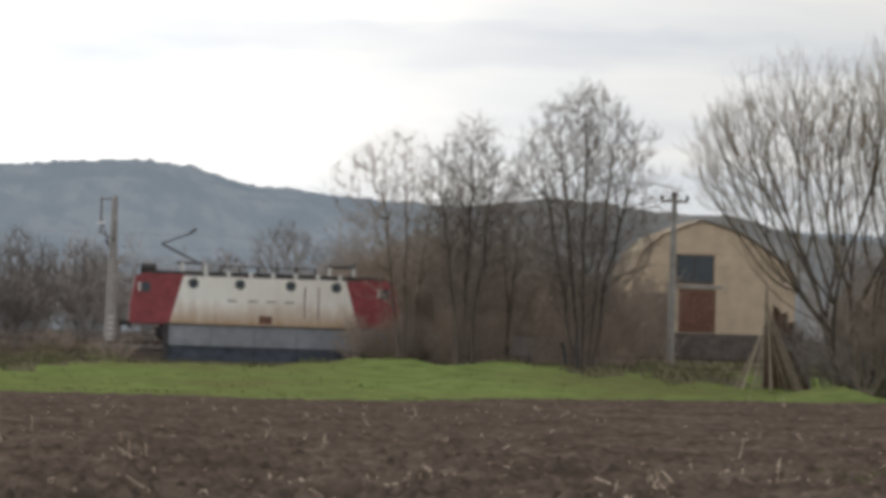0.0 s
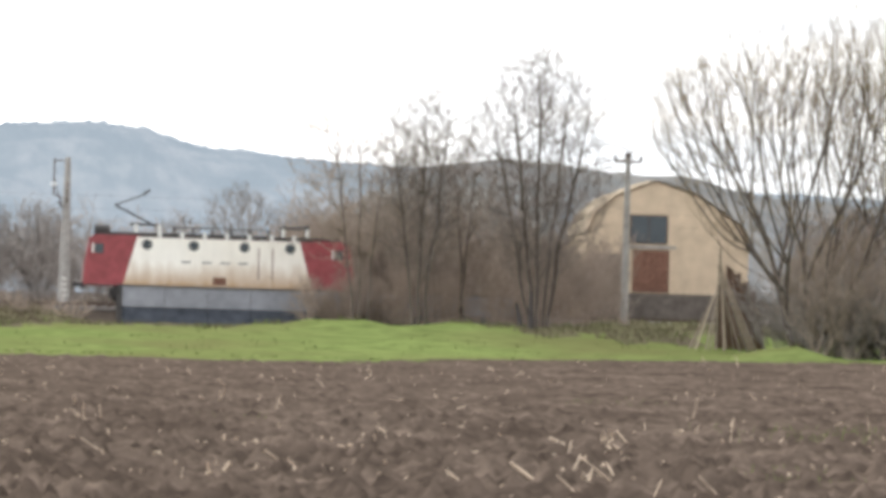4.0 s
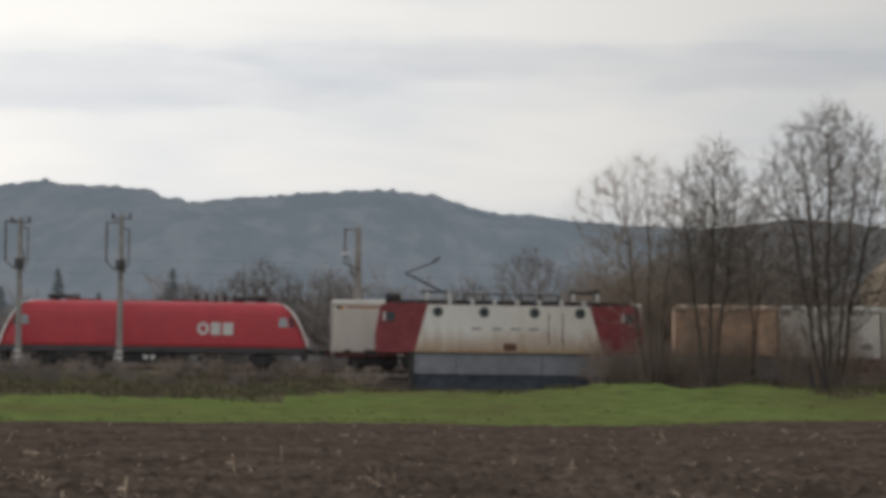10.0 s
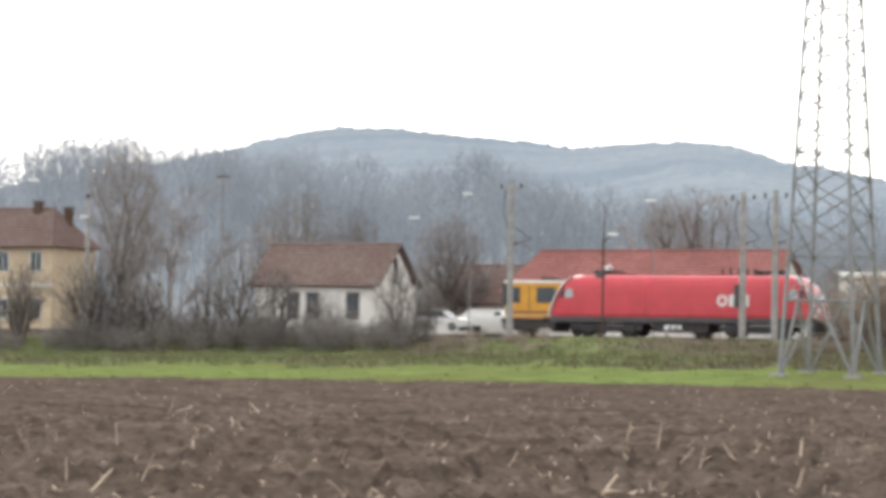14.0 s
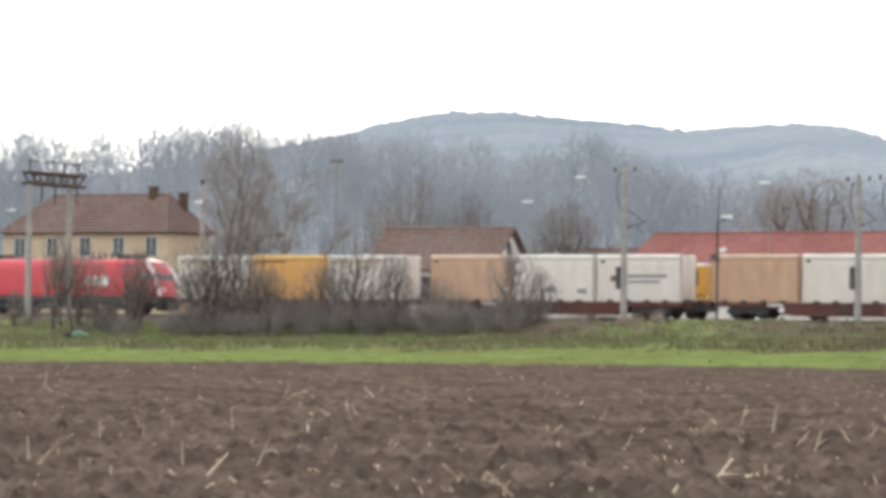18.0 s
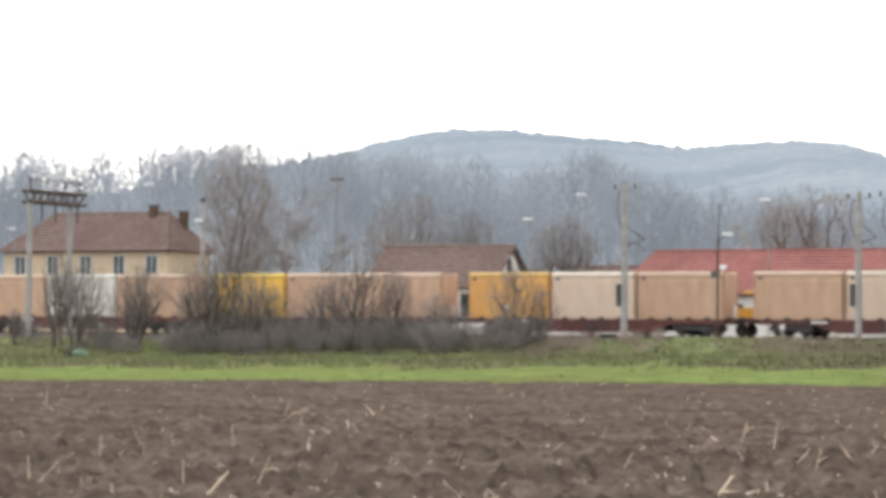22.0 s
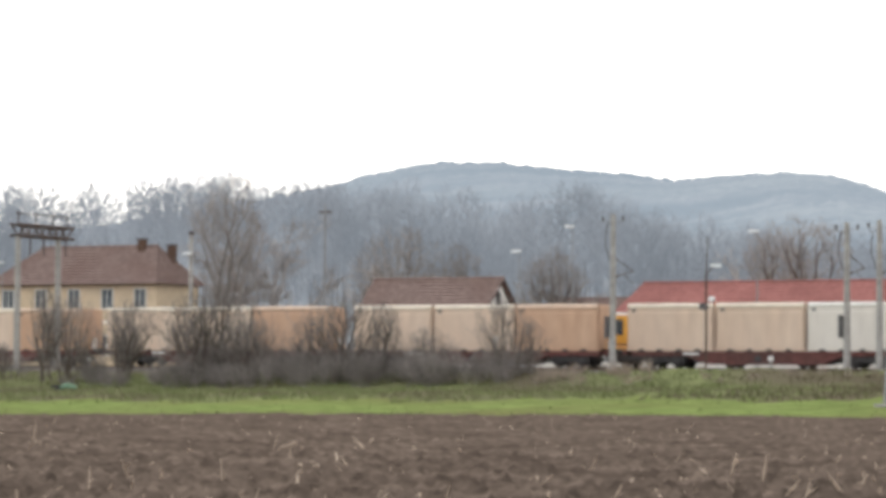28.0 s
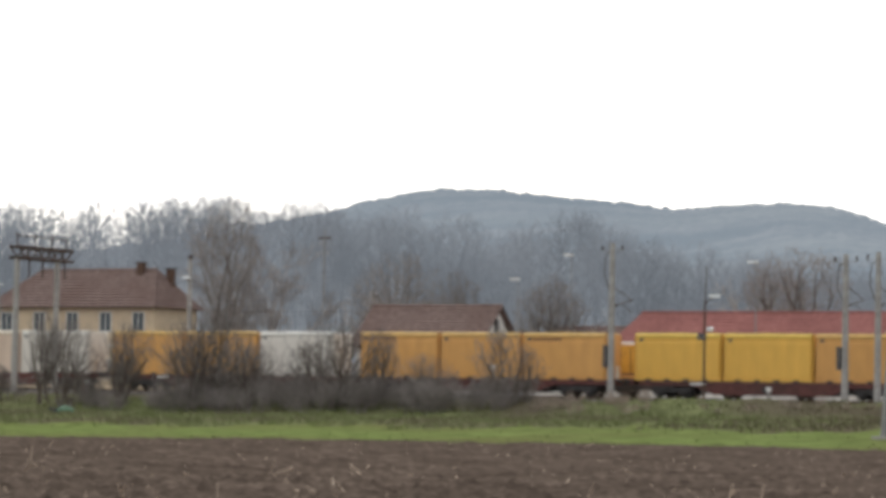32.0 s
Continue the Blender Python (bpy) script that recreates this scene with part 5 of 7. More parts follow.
# ---- track maintenance car, flat trailer and cars ----
def track_car():
    t = thing("track_maintenance_car", "orange-yellow rail maintenance car with dark windows", "rail car", pose(-78.3, 176, RAIL))
    part("body", boxes((-3.15, 3.15, -1.35, 1.35, 1.2, 3.6)), M_YVEH, t, bevel=0.08)
    part("roof", boxes((-3.22, 3.22, -1.4, 1.4, 3.6, 3.78)), M_CREAM, t, bevel=0.06)
    for x, w in ((-2.45, 0.7), (-0.1, 1.25), (2.05, 1.15)):
        f = part("window_frame", boxes((x - w / 2 - 0.07, x + w / 2 + 0.07, -1.372, -1.3, 2.25, 3.32)), M_UNDER, t)
        part("pane", boxes((x - w / 2, x + w / 2, -1.38, -1.36, 2.32, 3.25)), M_GLASS, f)
    part("door_seam", boxes((-1.35, -1.3, -1.37, -1.34, 1.3, 3.4)), M_RUST, t)
    part("sill_band", boxes((-3.15, 3.15, -1.38, -1.34, 1.55, 1.68)), M_BRICKDOOR, t)
    part("lower_panel", boxes((-3.1, 3.1, -1.37, -1.34, 1.2, 1.55)), M_CORANGE, t)
    part("underframe", boxes((-3.1, 3.1, -1.2, 1.2, 0.5, 1.2)), M_UNDER, t)
    for x in (-2.0, 2.0):
        wb = bmesh.new()
        wheel(wb, 0, -0.8), wheel(wb, 0, 0.8)
        tube(wb, (0, -0.8, 0.46), (0, 0.8, 0.46), 0.08)
        part("wheelset", wb, M_UNDER, t).location = (x, 0, 0)
    for sx in (-1, 1):
        part("end_lamp", tubes(((sx * 3.14, -0.9, 1.5), (sx * 3.2, -0.9, 1.5), 0.11), n=10), M_LAMP, t)
        part("buffer", tubes(((sx * 3.1, -0.85, 1.05), (sx * 3.5, -0.85, 1.05), 0.1), ((sx * 3.5, -0.85, 1.05), (sx * 3.57, -0.85, 1.05), 0.2), n=10), M_UNDER, t)
        part("cab_step", boxes((sx * 2.75 - 0.25, sx * 2.75 + 0.25, -1.42, -1.2, 0.55, 0.6)), M_UNDER, t)
    part("roof_vent", boxes((-0.9, 0.2, -0.5, 0.5, 3.78, 3.98)), M_ROOFGEAR, t, bevel=0.04)
    part("exhaust", tubes(((1.6, 0.3, 3.7), (1.6, 0.3, 4.15), 0.07), n=8), M_RUST, t)
    t = thing("flat_trailer", "yellow flat rail trailer with low sides and a crane arm", "rail trailer", pose(-70.1, 176, RAIL))
    part("deck", boxes((-3.2, 3.9, -1.3, 1.3, 0.9, 1.1)), M_UNDER, t)
    part("side_board", boxes((-3.2, -0.6, -1.32, -1.26, 1.1, 1.95)), M_YVEH, t)
    part("side_board", boxes((-0.1, 3.9, -1.32, -1.26, 1.1, 1.45)), M_YVEH, t)
    part("crane_arm", tubes(((-2.6, -0.4, 2.95), (0.4, -0.4, 3.05), 0.12), ((0.3, -0.4, 1.1), (0.4, -0.4, 3.1), 0.16), ((0.4, -0.4, 2.6), (0.7, -0.4, 2.2), 0.1)), M_YVEH, t)
    part("crate", boxes((1.2, 2.2, -1.1, 0.6, 1.1, 2.1)), M_BRICKDOOR, t)
    for x in (-2.6, 2.6):
        wb = bmesh.new()
        wheel(wb, 0, -0.8), wheel(wb, 0, 0.8)
        tube(wb, (0, -0.8, 0.46), (0, 0.8, 0.46), 0.08)
        part("wheelset", wb, M_UNDER, t).location = (x, 0, 0)


track_car()


def parked_car(x, y, z, label, long=4.2, van=False):
    t = thing("car", label, "car", pose(x, y, z))
    h = long / 2
    part("body", prism(bmesh.new(), [(-h, 0.3), (h, 0.3), (h, 0.75), (h - 0.35, 0.9), (h - 1.0, 0.95), (-h + 0.3, 0.98), (-h, 0.8)], -0.85, 0.85), M_WHITE, t, bevel=0.06)
    part("cabin", prism(bmesh.new(), [(h - 1.1, 0.94), (h - 1.75, 1.42), (-h + 0.9, 1.45), (-h + 0.35, 0.96)], -0.72, 0.72), M_WHITE if van else M_GLASS, t, bevel=0.05)
    if van:
        part("side_window", boxes((h - 1.95, h - 1.5, -0.735, -0.70, 1.05, 1.32)), M_GLASS, t)
    part("roof", boxes((-h + 0.95, h - 1.8, -0.68, 0.68, 1.43, 1.47)), M_WHITE, t)
    for sx in (-1, 1):
        for sy in (-0.8, 0.8):
            w = part("wheel", tubes(((sx * h * 0.62, sy - 0.09, 0.31), (sx * h * 0.62, sy + 0.09, 0.31), 0.31), n=16), M_UNDER, t)
            part("rim", tubes(((sx * h * 0.62, sy - 0.1, 0.31), (sx * h * 0.62, sy + 0.1, 0.31), 0.18), n=12), M_STEEL, w)
        part("headlight", boxes((sx * h - 0.03, sx * h + 0.02, -0.75, -0.5, 0.6, 0.75)), M_LAMP, t)


parked_car(-90.2, 182.5, 2.75, "white parked car with dark windows by the hall")
parked_car(-87.4, 185.2, 2.85, "white parked van beside the white car", 5.0, True)


# ---- small things along the line ----
def line_extras():
    t = thing("dwarf_signal", "small yellow dwarf signal beside the track", "signal", pose(-49.9, 164.6, 2.3))
    part("post", boxes((-0.08, 0.08, -0.08, 0.08, -0.3, 0.25)), M_UNDER, t)
    part("head", boxes((-0.22, 0.22, -0.12, 0.12, 0.25, 0.7)), M_YVEH, t, bevel=0.03)
    part("lens", tubes(((0, -0.14, 0.48), (0, -0.1, 0.48), 0.13), n=12), M_LAMP, t)
    for x, y, z, h in ((-47.9, 166, 2.3, 0.75), (-112.6, 158, 1.4, 1.3), (-85.4, 165.6, 2.3, 1.8), (-91.0, 165.6, 2.3, 0.8), (-66.0, 165.6, 2.3, 0.6)):
        t = thing("marker_post", "short white marker post beside the track", "post", pose(x, y, z), "marker posts")
        part("stake", boxes((-0.07, 0.07, -0.07, 0.07, -0.4, h)), M_CONC, t)
        part("cap", boxes((-0.14, 0.14, -0.1, 0.1, h, h + 0.28)), M_WHITE, t, bevel=0.02)
    t = thing("tarpaulin_heap", "green tarpaulin over a low dark heap", "heap", pose(-110.0, 152, 0.85))
    bm = bmesh.new()
    bmesh.ops.create_icosphere(bm, subdivisions=3, radius=1.0)
    for v in bm.verts:
        v.co = Vector((v.co.x * 0.6, v.co.y * 0.6, max(-0.1, v.co.z * 0.36))) * (1 + 0.18 * noise.noise(v.co * 2.3))
    part("cover", bm, M_TARP, t)
    part("dark_end", boxes((-0.9, -0.35, -0.6, -0.3, -0.3, 0.22)), M_UNDER, t, "dark open end", bevel=0.05)
    t = thing("utility_pole", "thin grey pole behind the village houses", "pole", pose(-119, 200, 0))
    part("pole", tubes(((0, 0, 2.0), (0, 0, 15.9), 0.13, 0.09), n=8), M_STEEL, t)
    part("crossarm", boxes((-0.6, 0.6, -0.05, 0.05, 15.2, 15.35)), M_RUST, t)
    m = mast(-118.6, 179.5, 2.2, 12.4, 0.22, 0.15)
    part("lamp_head", boxes((-0.5, 0.1, -0.35, -0.12, 10.9, 11.1)), M_LAMP, m, bevel=0.03)
    part("cap", tubes(((0, 0, 12.4), (0, 0, 12.7), 0.22, 0.18), n=8), M_INSUL, m)
    # white site wall by the cars
    t = thing("low_white_wall", "low white rendered wall beside the hall", "wall", pose(0, 186, 0))
    for k in range(4):
        part("wall_section", boxes((-95.0 + 1.6 * k, -93.45 + 1.6 * k, 0, 0.2, 2.0, 3.7)), M_WPLASTER, t)


line_extras()


# ---- bare trees and brush ----
def skin(name, segs, material, parent=None, sides=3):
    """Tapered twigs (p0, p1, r0, r1) as one mesh."""
    S = np.array(segs, dtype=np.float64)
    a, b, r = S[:, 0:3], S[:, 3:6], S[:, 6:8]
    d = b - a
    d /= np.linalg.norm(d, axis=1)[:, None] + 1e-9
    up = np.where(np.abs(d[:, 2:3]) > 0.9, np.array([[1.0, 0, 0]]), np.array([[0, 0, 1.0]]))
    u = np.cross(d, up)
    u /= np.linalg.norm(u, axis=1)[:, None] + 1e-9
    v = np.cross(d, u)
    V = []
    for p, q in ((a, r[:, 0]), (b, r[:, 1])):
        for k in range(sides):
            c, s = math.cos(k * math.tau / sides), math.sin(k * math.tau / sides)
            V.append(p + (u * c + v * s) * q[:, None])
    V = np.stack(V, 1).reshape(-1, 3)
    n = len(S)
    base = np.arange(n)[:, None] * (2 * sides)
    F = np.concatenate([base + np.array([[k, (k + 1) % sides, sides + (k + 1) % sides, sides + k]]) for k in range(sides)], 0)
    me = bpy.data.meshes.new(name)
    me.vertices.add(len(V))
    me.vertices.foreach_set("co", V.ravel())
    me.loops.add(F.size)
    me.loops.foreach_set("vertex_index", F.ravel().astype(np.int32))
    me.polygons.add(len(F))
    me.polygons.foreach_set("loop_start", np.arange(0, F.size, 4, dtype=np.int32))
    me.polygons.foreach_set("loop_total", np.full(len(F), 4, dtype=np.int32))
    me.materials.append(material)
    me.update(calc_edges=True)
    ob = new(name, me)
    ob.parent = parent
    return ob


def branch(segs, rng, p, d, length, r, level, spec):
    """One limb of wobbling pieces, which bears the next finer limbs."""
    wob, lift, kids, shrink, angle, rmin = spec
    n = (4, 3, 1, 1)[level]
    step = length / n
    d = Vector(d)
    for k in range(n):
        d = (d + Vector((rng.gauss(0, wob), rng.gauss(0, wob), rng.gauss(0, wob * 0.6) + lift))).normalized()
        q = p + d * step
        r1 = max(rmin * 0.7, r * (1 - 0.7 / n))
        segs[min(level, 2)].append((*p, *q, r, r1))
        p, r = q, r1
        if level < len(kids) and (k > 0 or level > 0):
            c = kids[level] / (n - (0 if level else 1))
            for _ in range(int(c) + (rng.random() < c % 1)):
                side = Vector((rng.gauss(0, 1), rng.gauss(0, 1), rng.gauss(0, 0.5)))
                side = (side - d * side.dot(d)).normalized()
                a = angle * rng.uniform(0.6, 1.3)
                nd = d * math.cos(a) + side * math.sin(a)
                branch(segs, rng, p - d * step * rng.random(), nd, length * shrink * rng.uniform(0.6, 1.15) * (1.15 - 0.55 * k / n), max(rmin, r * rng.uniform(0.35, 0.6)), level + 1, spec)


def plant(name, label, category, x, y, stems, height, lean, r0, spec, seed, bark, twig, z=None, group="", width=0.3, z_drop=0.3, squash=0.7, fan=False):
    """A bare tree or bush: every stem is a part, the finer limbs make the crown."""
    rng = random.Random(seed)
    if z is None:
        z = float(ground_z(np.array([x]), np.array([y]))[0])
    t = thing(name, label, category, pose(x, y, z), group)
    crown, poles = [], []
    for s in range(stems):
        segs = [[], [], []]
        a = s / stems * math.tau + rng.uniform(-0.4, 0.4)
        l = lean * rng.uniform(0.35, 1.25) if stems > 1 else rng.uniform(0, lean)
        d = Vector((math.cos(a) * l, math.sin(a) * l * squash, 1)).normalized()
        if fan:
            l = lean * (2 * (s + 0.5) / stems - 1) + rng.uniform(-0.08, 0.08)
            d = Vector((l, rng.gauss(0, 0.3), 1)).normalized()
        p = Vector((math.cos(a) * width * rng.random(), math.sin(a) * width * rng.random(), -z_drop))
        branch(segs, rng, p, d, height * rng.uniform(0.72, 1.05), r0 * rng.uniform(0.7, 1.1), 0, spec)
        if category == "bush":
            poles += segs[0]
        else:
            skin("trunk", segs[0], bark, t, 6)
        crown += segs[1] + segs[2]
    if poles:
        tagged(skin("stem", poles, bark, t, 4), kind="stuff")
    if crown:
        tagged(skin("crown", crown, twig, t, 3), kind="stuff")
    return t


BUSH = (0.15, 0.03, (6, 5), 0.5, 0.7, 0.015)
SAPLING = (0.07, 0.05, (12, 7, 3), 0.36, 0.6, 0.010)
HEDGE = (0.14, 0.03, (7, 6), 0.5, 0.75, 0.028)
WIDE = (0.12, 0.04, (11, 9, 5), 0.42, 0.7, 0.019)


def crown_points(rng, count, half, low, top, belly=0.45, depth=0.85, x0=0.0):
    """Places for twigs inside a rounded crown, a little thicker towards its skin."""
    out = []
    while len(out) < count:
        f = rng.random()
        r = half * (math.sin(math.pi * min(1.0, max(0.0, f ** (math.log(0.5) / math.log(belly))))) ** 0.6 + 0.12 * (1 - f))
        a, q = rng.random() * math.tau, rng.random() ** 0.55
        if rng.random() > (r / half) ** 1.6:
            continue
        lump = 0.92 + 0.75 * noise.noise(Vector((math.cos(a) * 1.7, math.sin(a) * 1.7 + count, f * 4.2)))
        out.append((x0 + math.cos(a) * r * q * lump, math.sin(a) * r * q * lump * depth, low + (top - low) * f))
    return out


def fan_points(rng, count, spread, low, top, x_bias=0.0, depth=0.7):
    """Places for twigs in a crown that opens like a fan from one foot to a domed top."""
    out = []
    while len(out) < count:
        u, v = rng.uniform(-1, 1), rng.uniform(-1, 1) * depth
        if u * u + (v / depth) ** 2 > 1:
            continue
        f = low + (1 - low) * rng.random() ** 0.36
        edge = 1 - 0.26 * (u * u + v * v) + 0.14 * noise.noise(Vector((u * 2.6, v * 2.6, count * 0.37)))
        a = spread * u
        out.append((math.sin(a + x_bias) * top * f * edge, math.sin(spread * v) * top * f * edge, math.cos(a) ** 0.55 * top * f * edge))
    return out


def grow(nodes, stems, balance, r_twig, power, shoots=0, length=0.5, lift=0.5, seed=1, thick=None):
    """Joins the nodes to the stems by short ways that keep close to the foot; limbs thicken with what they bear."""
    P, par, path = [], [], []
    for stem in stems:
        for k, p in enumerate(stem):
            P.append(p)
            par.append(len(P) - 2 if k else -1)
            path.append(path[-1] + math.dist(p, stem[k - 1]) * 0.8 if k else 0.0)
    n0 = len(P)
    P = np.array(P + list(nodes), dtype=float)
    n = len(P)
    par, path = np.array(par + [0] * (n - n0)), np.array(path + [0.0] * (n - n0))
    cost, left = np.full(n, np.inf), np.ones(n, bool)
    left[:n0] = False

    def spread_from(i):
        d = P - P[i]
        c = np.sqrt((d * d).sum(1)) + np.clip(-d[:, 2], 0, None) * 0.8 + balance * path[i]
        better = left & (c < cost)
        cost[better], par[better] = c[better], i

    for i in range(n0):
        spread_from(i)
    order = []
    for _ in range(n - n0):
        i = int(np.argmin(np.where(left, cost, np.inf)))
        left[i] = False
        path[i] = path[par[i]] + float(np.linalg.norm(P[i] - P[par[i]]))
        order.append(i)
        spread_from(i)
    load = np.ones(n)
    kids = np.zeros(n, int)
    for i in order[::-1]:
        load[par[i]] += load[i]
        kids[par[i]] += 1
    for i in range(n0 - 1, -1, -1):
        if par[i] >= 0:
            load[par[i]] += load[i]
            kids[par[i]] += 1
    # heavier limbs are drawn straight
    for _ in range(3):
        heir = np.full(n, -1)
        for i in range(n):
            if par[i] >= 0 and (heir[par[i]] < 0 or load[i] > load[heir[par[i]]]):
                heir[par[i]] = i
        Q = P.copy()
        for i in order:
            if heir[i] >= 0 and load[i] > 3:
                Q[i] = 0.4 * P[i] + 0.3 * (P[par[i]] + P[heir[i]])
        P = Q
    rad = r_twig * load ** power
    rng, segs = random.Random(seed), []
    for i in range(n):
        if par[i] < 0:
            continue
        j = par[i]
        segs.append((*P[j], *P[i], min(rad[j], rad[i] * 1.35), rad[i]))
        if shoots and kids[i] < 2 and i >= n0:
            d = Vector(P[i] - P[j]).normalized()
            for _ in range(shoots):
                e = (d * 0.7 + Vector((rng.gauss(0, 0.45), rng.gauss(0, 0.45), rng.gauss(0, 0.3) + lift))).normalized()
                a = Vector(P[j]).lerp(Vector(P[i]), rng.uniform(0.4, 1.0))
                m = a + e * length * rng.uniform(0.25, 0.55)
                e = (e + Vector((rng.gauss(0, 0.2), rng.gauss(0, 0.2), lift * 0.5))).normalized()
                segs.append((*a, *m, r_twig, r_twig * 0.85))
                segs.append((*m, *(m + e * length * rng.uniform(0.25, 0.6)), r_twig * 0.85, r_twig * 0.5))
    return segs


def woody(name, label, category, x, y, z, segs, bark, twig, group="", limit=0.028):
    """Heavy limbs and fine twigs of one plant as its trunk and crown."""
    t = thing(name, label, category, pose(x, y, z), group)
    heavy, fine = [q for q in segs if q[7] > limit], [q for q in segs if q[7] <= limit]
    if heavy:
        skin("trunk", heavy, bark, t, 6)
    tagged(skin("crown", fine, twig, t, 3), kind="stuff")
    return t


def alder(label, x, y, stems, nodes, group, seed, twig, r=0.0085):
    """Upright stems (foot, lean, height) from one foot, in a rounded crown of fine twigs."""
    rng = random.Random(seed)
    z = float(ground_z(np.array([x]), np.array([y]))[0])
    chains = []
    for dx, lean, h in stems:
        chain = []
        for k in range(12):
            f = k / 11
            chain.append((dx * 0.35 * (1 + f) + lean * h * f ** 1.3 + rng.gauss(0, 0.05), rng.gauss(0, 0.05) + dx * 0.2 * f, -0.4 + (h + 0.4) * f))
        chains.append(chain)
    pts = []
    for half, low, top, count, x0, belly in nodes:
        pts += crown_points(rng, count, half, low, top, belly, 0.85, x0)
    woody("alder_tree", label, "tree", x, y, z, grow(pts, chains, 0.22, r, 0.37, 4, 0.85, 0.35, seed), M_BARK, twig, group)


def willow(label, x, y, z, count, spread, top, seed, x_bias=0.0):
    """Long limbs fanned from one foot to a wide dome, with upright yellow-brown shoots at its skin."""
    rng = random.Random(seed)
    feet = []
    for k in range(9):
        u = (k - 4) / 4
        feet.append([(0.35 * u, rng.gauss(0, 0.25), -0.3), (u * 0.75 + rng.gauss(0, 0.1), rng.gauss(0, 0.4), 1.3 + rng.random() * 0.8)])
    segs = grow(fan_points(rng, count, spread, 0.16, top, x_bias), feet, 0.62, 0.0080, 0.435, 3, 1.15, 0.75, seed)
    woody("willow_tree", label, "tree", x, y, z, segs, M_BARK, M_TWIG, "", 0.0125)


def shrub_segs(height, half, count, seed, r=0.009, stems=6):
    """A leafless shrub of many rising stems."""
    rng = random.Random(seed)
    feet = [[(rng.gauss(0, half * 0.16), rng.gauss(0, half * 0.16), -0.2), (rng.gauss(0, half * 0.22), rng.gauss(0, half * 0.22), height * 0.16)] for _ in range(stems)]
    return grow(crown_points(rng, count, half, height * 0.08, height, 0.58), feet, 0.55, r, 0.40, 2, 0.55, 0.6, seed)


def scatter(protos, spots, label, group, seed):
    """Copies of a few grown bushes, turned and sized one by one."""
    rng = random.Random(seed)
    for k, (x, y, h) in enumerate(spots):
        p, ph = protos[k % len(protos)]
        o = copy_thing(p, pose(x, y, float(ground_z(np.array([x]), np.array([y]))[0]) - 0.05, 0, 0, rng.uniform(0, 360)))
        s = h / ph
        o.scale = (s * rng.uniform(0.9, 1.3), s * rng.uniform(0.9, 1.3), s)
        tagged(o, label, "bush", group)


